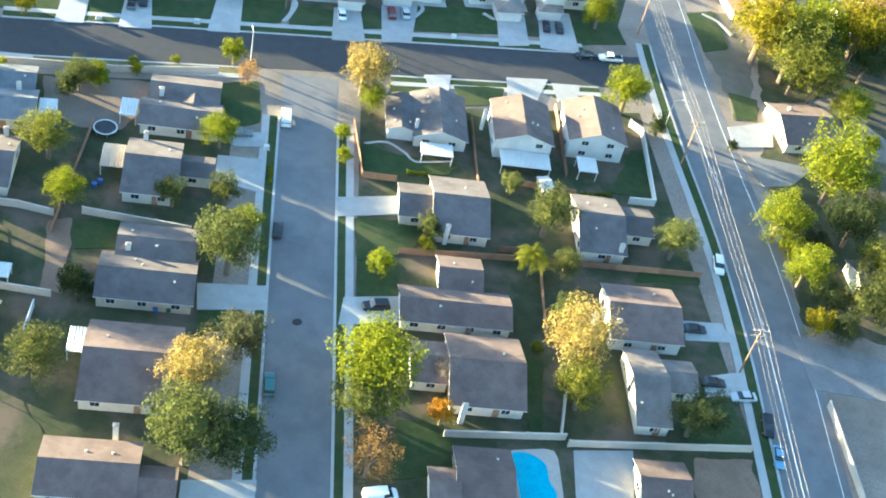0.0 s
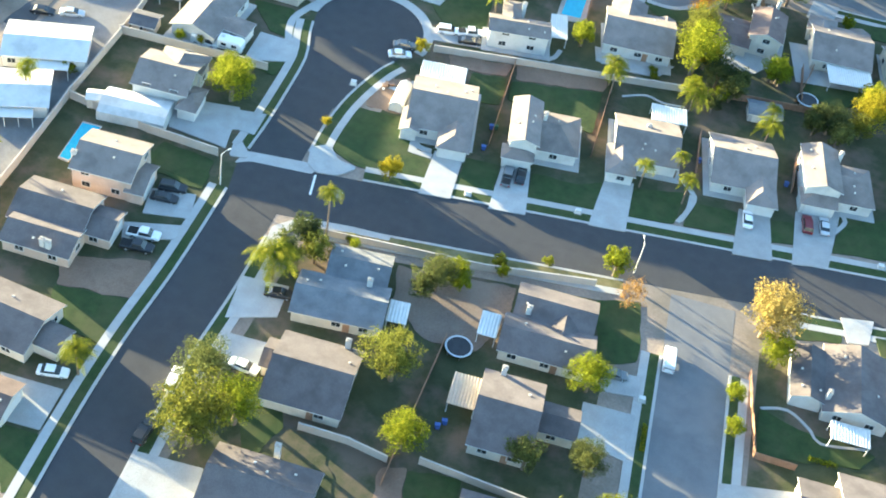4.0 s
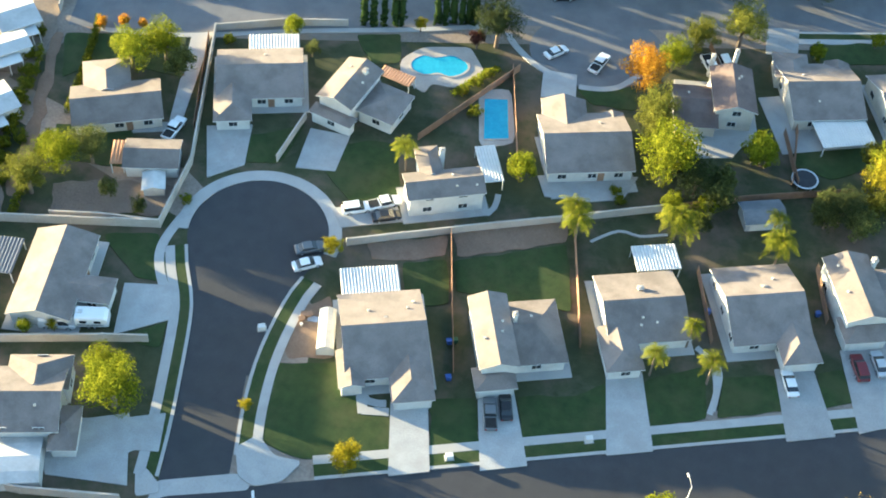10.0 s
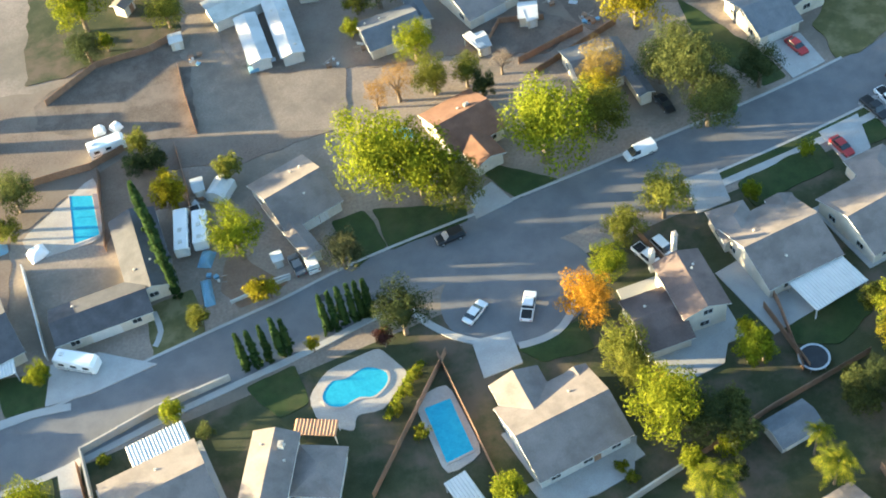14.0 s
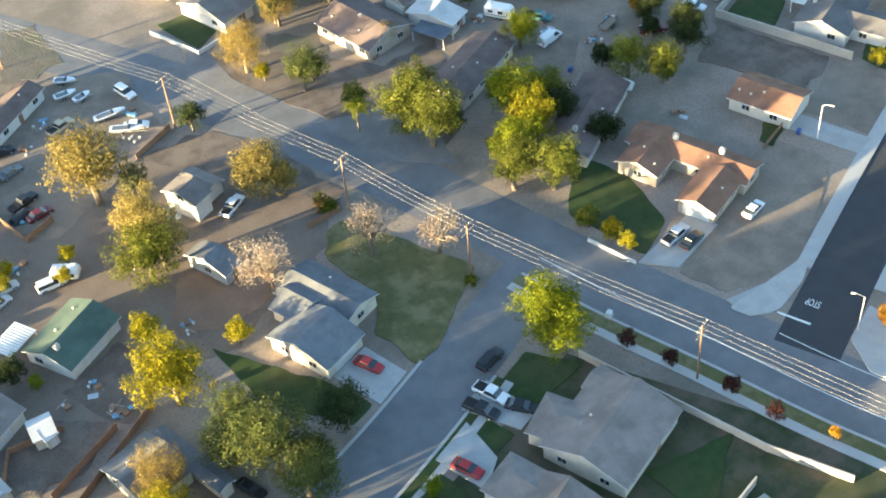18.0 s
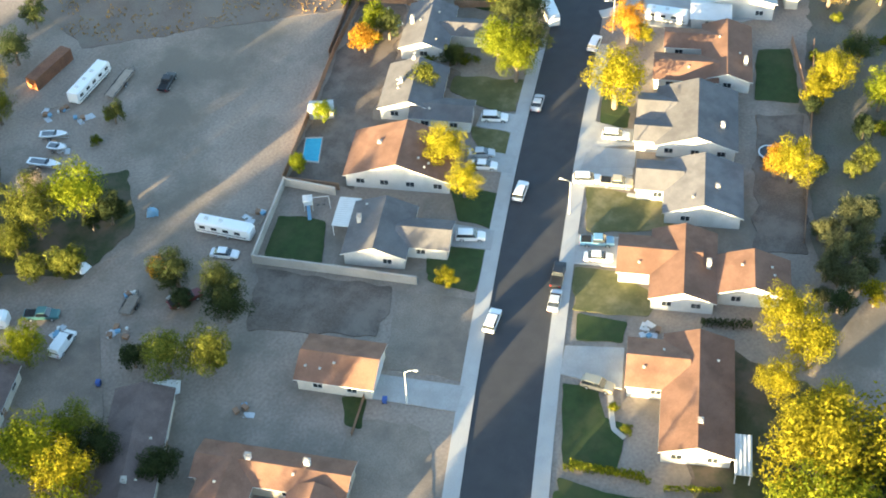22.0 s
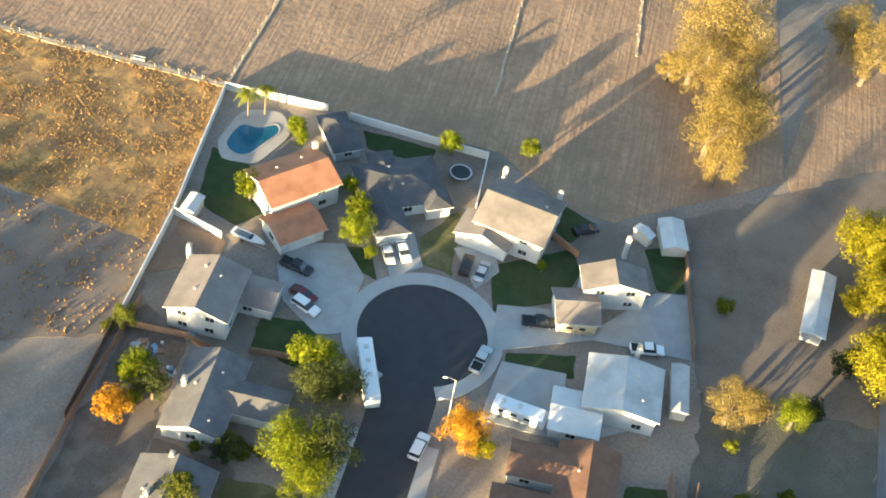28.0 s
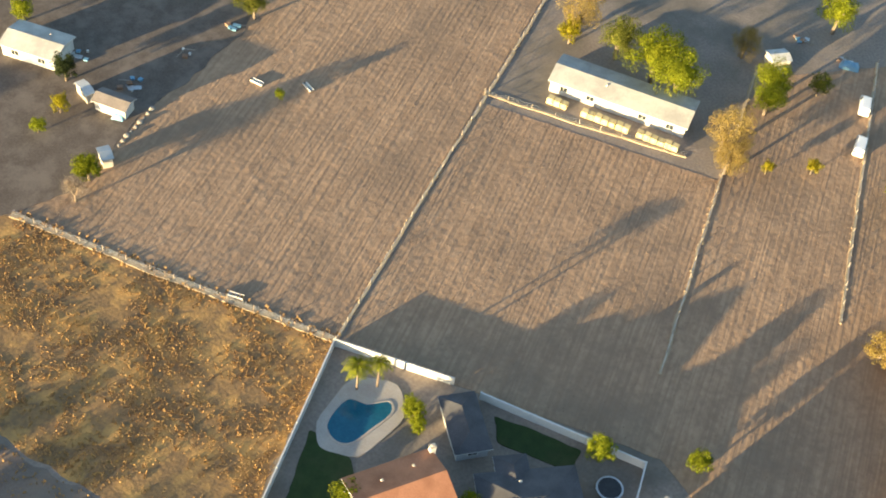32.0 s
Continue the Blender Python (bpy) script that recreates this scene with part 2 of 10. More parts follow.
def leaf_material(name, a, b, c):
    """Leaves: colour varies from leaf to leaf and tree to tree, and light passes through."""
    mat = bpy.data.materials.new(name)
    mat.use_nodes = True
    nt = mat.node_tree
    n, l = nt.nodes, nt.links
    geo, info = n.new("ShaderNodeNewGeometry"), n.new("ShaderNodeObjectInfo")
    ramp = n.new("ShaderNodeValToRGB")
    ramp.color_ramp.elements[0].color, ramp.color_ramp.elements[1].color = (*a, 1), (*c, 1)
    mid = ramp.color_ramp.elements.new(0.55)
    mid.color = (*b, 1)
    l.new(geo.outputs["Random Per Island"], ramp.inputs[0])
    hsv, rng = n.new("ShaderNodeHueSaturation"), n.new("ShaderNodeMapRange")
    rng.inputs["To Min"].default_value, rng.inputs["To Max"].default_value = 0.78, 1.18
    l.new(info.outputs["Random"], rng.inputs["Value"])
    l.new(rng.outputs[0], hsv.inputs["Value"])
    l.new(ramp.outputs[0], hsv.inputs["Color"])
    bsdf, through_light, mix = n["Principled BSDF"], n.new("ShaderNodeBsdfTranslucent"), n.new("ShaderNodeMixShader")
    bsdf.inputs["Roughness"].default_value, bsdf.inputs["Specular IOR Level"].default_value = 0.9, 0.02
    l.new(hsv.outputs[0], bsdf.inputs["Base Color"])
    l.new(hsv.outputs[0], through_light.inputs["Color"])
    mix.inputs[0].default_value = 0.5
    l.new(bsdf.outputs[0], mix.inputs[1])
    l.new(through_light.outputs[0], mix.inputs[2])
    l.new(mix.outputs[0], n["Material Output"].inputs["Surface"])
    MATS[name] = mat


# furrows run across the ploughed field: relief, plus darker colour painting in their shade
nt = MATS["field"].node_tree
rows, geo_in, turned, stretch, add = nt.nodes.new("ShaderNodeTexNoise"), nt.nodes.new("ShaderNodeNewGeometry"), nt.nodes.new("ShaderNodeVectorRotate"), nt.nodes.new("ShaderNodeVectorMath"), nt.nodes.new("ShaderNodeMath")
turned.rotation_type = "Z_AXIS"
turned.inputs["Angle"].default_value = radians(-17.0)
stretch.operation = "MULTIPLY"
stretch.inputs[1].default_value = (0.05, 1.6, 0.5)
nt.links.new(geo_in.outputs["Position"], turned.inputs["Vector"])
nt.links.new(turned.outputs[0], stretch.inputs[0])
nt.links.new(stretch.outputs[0], rows.inputs["Vector"])
rows.inputs["Scale"].default_value, rows.inputs["Detail"].default_value = 1.0, 3.0
base_in = nt.nodes["Principled BSDF"].inputs["Base Color"]
plain, furrow_shade, shade_stripes = base_in.links[0].from_socket, nt.nodes.new("ShaderNodeValToRGB"), nt.nodes.new("ShaderNodeMix")
furrow_shade.color_ramp.elements[0].position, furrow_shade.color_ramp.elements[1].position = 0.42, 0.62
furrow_shade.color_ramp.elements[0].color, furrow_shade.color_ramp.elements[1].color = (0, 0, 0, 1), (0.55, 0.55, 0.55, 1)
shade_stripes.data_type = "RGBA"
shade_stripes.inputs["B"].default_value = (0.245, 0.16, 0.10, 1)
nt.links.new(rows.outputs["Fac"], furrow_shade.inputs[0])
nt.links.new(furrow_shade.outputs[0], shade_stripes.inputs["Factor"])
nt.links.new(plain, shade_stripes.inputs["A"])
nt.links.new(shade_stripes.outputs["Result"], base_in)
for node in list(nt.nodes):
    if node.bl_idname == "ShaderNodeBump":
        source = node.inputs["Height"].links[0].from_socket
        add.operation = "MULTIPLY_ADD"
        add.inputs[1].default_value = 0.6
        nt.links.new(rows.outputs["Fac"], add.inputs[0])
        nt.links.new(source, add.inputs[2])
        nt.links.new(add.outputs[0], node.inputs["Height"])


LEAVES = {"green": ((0.05, 0.062, 0.022), (0.092, 0.108, 0.034), (0.15, 0.16, 0.045)), "lime": ((0.083, 0.106, 0.008), (0.171, 0.196, 0.011), (0.290, 0.305, 0.016)), "dark": ((0.03, 0.042, 0.018), (0.05, 0.066, 0.026), (0.082, 0.098, 0.036)), "olive": ((0.070, 0.082, 0.015), (0.136, 0.147, 0.025), (0.225, 0.226, 0.036)), "gold": ((0.115, 0.102, 0.009), (0.262, 0.232, 0.011), (0.420, 0.360, 0.016)), "amber": ((0.137, 0.11, 0.0378), (0.284, 0.221, 0.0672), (0.42, 0.336, 0.1008)), "orange": ((0.192, 0.102, 0.012), (0.408, 0.204, 0.0156), (0.564, 0.312, 0.024)), "rust": ((0.144, 0.09, 0.0384), (0.264, 0.162, 0.0576), (0.36, 0.216, 0.0672)), "grey": ((0.062, 0.069, 0.034), (0.106, 0.112, 0.052), (0.163, 0.163, 0.075)), "sand": ((0.168, 0.126, 0.0403), (0.3, 0.222, 0.0672), (0.432, 0.318, 0.096)), "purple": ((0.036, 0.019, 0.0173), (0.066, 0.031, 0.0269), (0.108, 0.048, 0.0384)), "palm": ((0.077, 0.105, 0.0099), (0.16, 0.182, 0.0154), (0.319, 0.303, 0.0264)), "shrub": ((0.063, 0.086, 0.0098), (0.132, 0.155, 0.0144), (0.241, 0.218, 0.0207)), "cypress": ((0.026, 0.052, 0.0187), (0.046, 0.078, 0.025), (0.065, 0.104, 0.0312)), "bare": ((0.3, 0.24, 0.18), (0.42, 0.34, 0.265), (0.54, 0.45, 0.35))}
for key, cols in LEAVES.items():
    leaf_material("leaf_" + key, *cols)

# ---- builders ----
def part(name, bm, mat, parent=None, label=""):
    """Links a bmesh as one mesh object under a thing or a part."""
    mesh = bpy.data.meshes.new(name)
    bm.to_mesh(mesh)
    bm.free()
    mats = mat if isinstance(mat, (list, tuple)) else [mat]
    for m in mats:
        mesh.materials.append(MATS[m])
    ob = new(name, mesh)
    if parent:
        ob.parent = parent
    if label:
        ob["label"] = label
    return ob


def slab_into(bm, pts, top, low=-0.05):
    """A level slab with the outline pts between the heights low and top."""
    area = sum(p[0] * q[1] - q[0] * p[1] for p, q in zip(pts, pts[1:] + pts[:1]))
    if area < 0:
        pts = pts[::-1]
    up = [bm.verts.new((x, y, top)) for x, y in pts]
    down = [bm.verts.new((x, y, low)) for x, y in pts]
    bm.faces.new(up)
    k = len(pts)
    for i in range(k):
        bm.faces.new((down[i], down[(i + 1) % k], up[(i + 1) % k], up[i]))


def slab(name, pts, top, mat, low=-0.05):
    bm = bmesh.new()
    slab_into(bm, [tuple(p[:2]) for p in pts], top, low)
    return part(name, bm, mat)


def smooth_line(pts, step=2.5):
    """A Catmull-Rom line through pts."""
    out = []
    p = [Vector(q) for q in pts]
    for i in range(len(p) - 1):
        a, b, c, d = p[max(i - 1, 0)], p[i], p[i + 1], p[min(i + 2, len(p) - 1)]
        k = max(1, int((c - b).length / step))
        for j in range(k):
            s = j / k
            out.append(0.5 * (2 * b + (c - a) * s + (2 * a - 5 * b + 4 * c - d) * s * s + (3 * b - a - 3 * c + d) * s ** 3))
    out.append(p[-1])
    return out


def offset(line, d):
    """The line moved d metres to its left."""
    out = []
    for i, q in enumerate(line):
        t = (line[min(i + 1, len(line) - 1)] - line[max(i - 1, 0)]).normalized()
        out.append(q + Vector((-t.y, t.x)) * d)
    return out


def ribbon_into(bm, line, left, right, top, low=-0.05):
    """A strip along the line, from left to right metres off it (left positive)."""
    a, b = offset(line, left), offset(line, right)
    rows = []
    for p, q in zip(a, b):
        rows.append([bm.verts.new((p.x, p.y, low)), bm.verts.new((p.x, p.y, top)), bm.verts.new((q.x, q.y, top)), bm.verts.new((q.x, q.y, low))])
    for r, s in zip(rows, rows[1:]):
        for i in range(3):
            bm.faces.new((r[i], r[i + 1], s[i + 1], s[i]))
    for r, flip in ((rows[0], False), (rows[-1], True)):
        bm.faces.new(r[::-1] if not flip else r)
    bmesh.ops.recalc_face_normals(bm, faces=bm.faces)


def ribbon(name, pts, left, right, top, mat, low=-0.05, straight=False):
    bm = bmesh.new()
    ribbon_into(bm, [Vector(p) for p in pts] if straight else smooth_line(pts), left, right, top, low)
    return part(name, bm, mat)


def ring(cx, cy, r, a0=0, a1=360, n=48, ry=None, turn=0):
    out = []
    for i in range(n + (0 if a1 - a0 >= 360 else 1)):
        a = radians(a0 + (a1 - a0) * i / n)
        x, y = r * math.cos(a), (ry or r) * math.sin(a)
        c, s = math.cos(radians(turn)), math.sin(radians(turn))
        out.append((cx + c * x - s * y, cy + s * x + c * y))
    return out


def structure(ob, label, category):
    return tagged(ob, label, category, kind="structure")

# ---- ground and roads ----
bm = bmesh.new()
slab_into(bm, [(-2500, -2000), (2500, -2000), (2500, 2500), (-2500, 2500)], 0.0, -0.5)
ground = structure(part("ground", bm, "dirt"), "dry pale brown earth reaching to the horizon", "ground")

MAIN = [(-119.0, 198.6), (-103.3, 204.0), (-62.0, 218.6), (-20.0, 233.4), (22.0, 248.3), (38.0, 254.0)]
STREET_A = [(-36.0, 219.4), (-29.4, 190.2), (-23.2, 163.3), (-16.8, 135.6), (-12.4, 116.3), (-2.0, 70.0)]
STREET_B = [(-114.6, 204.0), (-112.8, 194.1), (-110.0, 176.3), (-108.0, 158.7), (-104.5, 139.0), (-96.0, 100.0)]
COURT_1 = [(-115.4, 204.5), (-116.0, 210.0), (-118.0, 222.0), (-119.6, 234.5), (-120.0, 244.0)]
ARTERIAL = [(-80.0, 590.0), (-40.0, 512.0), (-6.0, 439.0), (3.5, 413.0), (11.2, 388.0), (17.3, 362.0), (23.0, 335.5), (28.0, 316.5), (32.0, 300.0), (37.0, 283.0), (43.3, 256.0), (50.0, 231.5), (59.0, 201.5), (65.0, 176.0), (69.8, 150.0), (75.0, 120.0), (84.0, 60.0)]
STREET_D = [(34.0, 307.0), (65.5, 319.0), (95.0, 329.5), (130.0, 341.0), (160.0, 349.8), (176.0, 354.6)]
STREET_C = [(-168.0, 295.6), (-148.0, 298.7), (-128.0, 305.3), (-108.0, 311.2), (-93.6, 316.0), (-64.0, 322.8), (-43.0, 328.0), (-18.0, 334.6), (10.0, 344.0), (20.0, 347.0)]
structure(ribbon("road_main", MAIN, 6.1, -6.1, 0.020, "asphalt_new"), "dark smooth new asphalt road with pale shoulders", "road")
structure(ribbon("road_court_west", COURT_1, 4.7, -4.7, 0.024, "asphalt_new"), "dark new asphalt court ending in a turning circle", "road")
structure(slab("road_circle_west", ring(-120.0, 252.2, 11.2), 0.028, "asphalt_new"), "dark new asphalt turning circle", "road")
structure(ribbon("road_west", STREET_B, 5.0, -5.0, 0.026, "asphalt_new"), "dark new asphalt side street", "road")
structure(ribbon("road_south", STREET_A, 5.7, -5.7, 0.016, "asphalt_old"), "worn grey asphalt side street", "road")
structure(ribbon("road_arterial", ARTERIAL, 6.2, -6.2, 0.012, "asphalt_old"), "worn grey asphalt through road", "road")
structure(ribbon("road_court_east", STREET_D, 4.9, -4.9, 0.020, "asphalt_new"), "dark new asphalt court", "road")
structure(slab("road_circle_east", ring(183.0, 357.0, 10.4), 0.024, "asphalt_new"), "dark new asphalt turning circle", "road")
structure(ribbon("road_north", STREET_C, 5.3, -5.3, 0.020, "asphalt_old"), "worn grey asphalt residential street", "road")
structure(slab("road_bulb_north", ring(-73.0, 309.0, 12.5, ry=10.0, turn=15), 0.024, "asphalt_old"), "worn grey asphalt widening of the street bend", "road")
structure(slab("road_flare_west", [(-113.4, 226.0), (-113.4, 232.0), (-112.4, 240.0), (-111.0, 245.0), (-109.0, 250.0), (-118.0, 252.0), (-130.6, 249.0), (-128.6, 243.5), (-125.3, 236.0), (-123.4, 227.0)], 0.032, "asphalt_new"), "dark new asphalt mouth of the turning circle", "road")
for corners in ([(-101, 192), (-49, 210.5), (-26, 104), (-90, 100)], [(-24, 214), (34, 237), (60, 150), (66, 100), (0, 100)], [(-104, 216), (26, 262), (28, 288), (8, 330), (-165, 288), (-172, 275), (-135, 262), (-107, 240)], [(-118, 200), (-128, 250), (-172, 268), (-150, 130), (-112, 120)]):
    structure(slab("ground_yards", corners, 0.006, "yard", -0.02), "rough back yard ground with weeds and bare patches", "ground")


def trim_line(pts, s0, s1):
    line, out, s = smooth_line(pts), [], 0.0
    for a, b in zip(line, line[1:]):
        if s0 <= s <= s1:
            out.append(a)
        s += (b - a).length
    return out


def kerbside(pts, s0, s1, side, half, strip, walk, grass="lawn"):
    """Kerb, planting strip and footpath along a stretch of road; side 1 is its left."""
    line = trim_line(pts, s0, s1)
    a = half
    for name, width, top, mat, label, category in (("kerb", 0.5, 0.15, "concrete", "pale concrete kerb and gutter", "kerb"), ("verge", strip, 0.13, grass, "narrow grass verge beside the road", "verge"), ("pavement", walk, 0.155, "concrete", "pale concrete footpath", "pavement")):
        if width > 0:
            bm = bmesh.new()
            ribbon_into(bm, line, side * a, side * (a + width), top)
            structure(part(name, bm, mat), label, category)
        a += width


kerbside(MAIN, 22, 152, 1, 6.1, 1.9, 1.4)
kerbside(MAIN, 18, 72, -1, 6.1, 2.0, 1.4, "lawn_dry")
kerbside(MAIN, 100, 150, -1, 6.1, 1.7, 1.4)
kerbside(STREET_A, 14, 152, 1, 5.7, 1.5, 1.5)
kerbside(STREET_A, 14, 152, -1, 5.7, 1.6, 1.5)
kerbside(STREET_B, 14, 104, 1, 5.0, 1.8, 1.4)
kerbside(STREET_B, 6, 104, -1, 5.0, 1.6, 1.4)
kerbside([(-120.3, 205.0), (-121.3, 214.0), (-122.9, 224.0), (-125.3, 236.0), (-128.6, 243.5), (-131.0, 250.0)], 2, 44, 1, 0.0, 1.5, 1.5)
kerbside([(-111.2, 207.0), (-111.6, 213.0), (-112.9, 221.0), (-113.4, 231.0), (-112.0, 242.5), (-109.0, 250.0)], 3, 41, -1, 0.0, 1.8, 1.4)
kerbside(ARTERIAL, 345, 545, -1, 6.2, 1.8, 1.5)
kerbside(ARTERIAL, 262, 325, -1, 6.2, 2.2, 1.5, "lawn_dry")
kerbside(STREET_D, 14, 138, 1, 4.9, 0, 1.9)
kerbside(STREET_D, 14, 138, -1, 4.9, 0, 1.9)
kerbside(STREET_C, 128, 172, -1, 5.3, 1.5, 1.4)
kerbside(STREET_C, 4, 168, 1, 5.3, 0, 0)
kerbside(STREET_C, 4, 78, -1, 5.3, 0, 0.6)


def circle_kerb(cx, cy, r, a0, a1, walk):
    for name, ra, rb, top, label in (("kerb", r, r + 0.5, 0.15, "pale concrete kerb and gutter"), ("pavement", r + 0.5, r + 0.5 + walk, 0.159, "pale concrete footpath")):
        pts_in, pts_out = ring(cx, cy, ra, a0, a1), ring(cx, cy, rb, a0, a1)
        bm = bmesh.new()
        rows = [[bm.verts.new((p[0], p[1], z)) for p, z in ((i, 0), (i, top), (o, top), (o, 0))] for i, o in zip(pts_in, pts_out)]
        for r0, r1 in zip(rows, rows[1:]):
            for k in range(3):
                bm.faces.new((r0[k], r0[k + 1], r1[k + 1], r1[k]))
        bmesh.ops.recalc_face_normals(bm, faces=bm.faces)
        structure(part(name, bm, "concrete"), label, "kerb" if name == "kerb" else "pavement")


circle_kerb(-120.0, 252.2, 11.2, -8, 190, 1.6)
circle_kerb(183.0, 357.0, 10.4, -140, 175, 2.0)
for name, pts in (("road_marking", [(-2.6, 0.2), (2.6, 0.2), (2.6, -0.2), (-2.6, -0.2)]),):
    for x, y, turn, z in ((-106.5, 205.8, 109.0, 0.034), (37.7, 312.4, 109.0, 0.034)):
        c, s = math.cos(radians(turn)), math.sin(radians(turn))
        structure(slab(name, [(x + c * a - s * b, y + s * a + c * b) for a, b in pts], z, "paint", 0.01), "white painted stop line", "road marking")
for x, y, turn in ((-101.5, 206.4, 109.0), (42.2, 312.5, 109.0)):
    letters = bpy.data.curves.new("stop_marking", "FONT")
    letters.body, letters.size, letters.align_x, letters.align_y, letters.extrude = "STOP", 1.05, "CENTER", "CENTER", 0.004
    letters.materials.append(MATS["paint"])
    ob = structure(new("road_marking_stop", letters), "worn white letters painted on the asphalt", "road marking")
    ob.matrix_basis = pose(x, y, 0.034, 0, 0, turn) @ Matrix.Diagonal((0.9, 2.0, 1, 1))
for off, s0, s1 in ((-1.9, 262, 330), (-1.6, 352, 400), (-2.6, 420, 480), (4.6, 300, 540)):
    bm = bmesh.new()
    ribbon_into(bm, trim_line(ARTERIAL, s0, s1), off + 0.07, off - 0.07, 0.026, 0.005)
    structure(part("road_marking", bm, "paint"), "worn white lane line", "road marking")

# ---- builders of things ----
def box_into(bm, x0, x1, y0, y1, z0, z1, m=0, taper=0.0):
    """An upright box; taper narrows its top by that much on every side."""
    low = [bm.verts.new((x, y, z0)) for x, y in ((x0, y0), (x1, y0), (x1, y1), (x0, y1))]
    top = [bm.verts.new((x, y, z1)) for x, y in ((x0 + taper, y0 + taper), (x1 - taper, y0 + taper), (x1 - taper, y1 - taper), (x0 + taper, y1 - taper))]
    faces = [bm.faces.new(top), bm.faces.new(low[::-1])]
    for i in range(4):
        faces.append(bm.faces.new((low[i], low[(i + 1) % 4], top[(i + 1) % 4], top[i])))
    for fc in faces:
        fc.material_index = m


def tube_into(bm, a, b, r0, r1, n=6):
    a, b = Vector(a), Vector(b)
    q = (b - a).to_track_quat("Z", "Y")
    rings = []
    for p, r in ((a, r0), (b, r1)):
        rings.append([bm.verts.new(p + q @ Vector((r * math.cos(6.2832 * i / n), r * math.sin(6.2832 * i / n), 0))) for i in range(n)])
    for i in range(n):
        bm.faces.new((rings[0][i], rings[0][(i + 1) % n], rings[1][(i + 1) % n], rings[1][i]))
    bm.faces.new(rings[1])
    bm.faces.new(rings[0][::-1])


SHARED = {}


def shared(key, mats, fill):
    """A mesh that is built once and used by every like part."""
    if key not in SHARED:
        bm = bmesh.new()
        fill(bm)
        mesh = bpy.data.meshes.new(key)
        bm.to_mesh(mesh)
        bm.free()
        for m in mats:
            mesh.materials.append(MATS[m])
        SHARED[key] = mesh
    return SHARED[key]


def put(name, mesh, parent, m, label=""):
    ob = new(name, mesh)
    ob.parent = parent
    ob.matrix_basis = m
    if label:
        ob["label"] = label
    return ob


def thing(name, x, y, turn, label, category, group=""):
    ob = new(name)
    ob.empty_display_size = 0.5
    ob.matrix_basis = pose(x, y, 0, 0, 0, turn)
    return tagged(ob, label, category, group)


# rough: weedy ground whose dark colour also carries the shade on it
PATCHES = {"lawn": ("lawn", 0.12, "mown green lawn beside the houses", "lawn"), "lawn_dry": ("lawn_dry", 0.10, "thin dry yellowing lawn", "lawn"), "drive": ("drive", 0.165, "pale concrete driveway slab with oil stains", "driveway"), "soil": ("soil", 0.06, "bare reddish brown garden soil", "ground"), "dirt_yard": ("dirt_yard", 0.05, "bare sandy yard with sparse weeds", "ground"), "dirt_dark": ("dirt_dark", 0.09, "fenced bare dark soil lot", "ground"), "gravel": ("gravel", 0.05, "compacted pale gravel lot", "ground"), "weeds": ("weeds", 0.04, "tall golden dry weeds", "field"), "field": ("field", 0.04, "ploughed brown field with dry stubble", "field"), "deck": ("deck", 0.13, "pale stone pool surround", "terrace"), "drive_old": ("drive_old", 0.06, "worn grey asphalt drive", "driveway"), "walk": ("concrete", 0.216, "pale concrete corner ramp of the footpath", "pavement"), "gutter": ("concrete", 0.04, "pale concrete valley gutter across the side street", "gutter"), "rough": ("yard", 0.045, "dark weedy ground, undergrowth and tree shade in its colour", "ground"), "bare": ("dirt_dark", 0.043, "bare grey-brown yard ground under the trees", "ground"), "scrub": ("scrub", 0.03, "grey-green scrubby ground with weeds", "ground")}
PATCH_NAMES = {"lawn": "lawn", "lawn_dry": "lawn", "drive": "driveway", "soil": "ground_soil", "dirt_yard": "ground_yard", "dirt_dark": "ground_lot", "gravel": "ground_gravel", "weeds": "ground_weeds", "field": "ground_field", "deck": "pavement_pool", "drive_old": "driveway", "walk": "pavement_ramp", "gutter": "gutter", "rough": "ground_rough", "bare": "ground_bare", "scrub": "ground_scrub"}
patch_count = 0
SOFT_EDGES = {"lawn": 0.45, "lawn_dry": 0.8, "soil": 0.8, "dirt_yard": 1.2, "dirt_dark": 1.2, "gravel": 0.8, "bare": 1.4, "scrub": 1.4, "rough": 1.4, "weeds": 0.8, "field": 0.3}


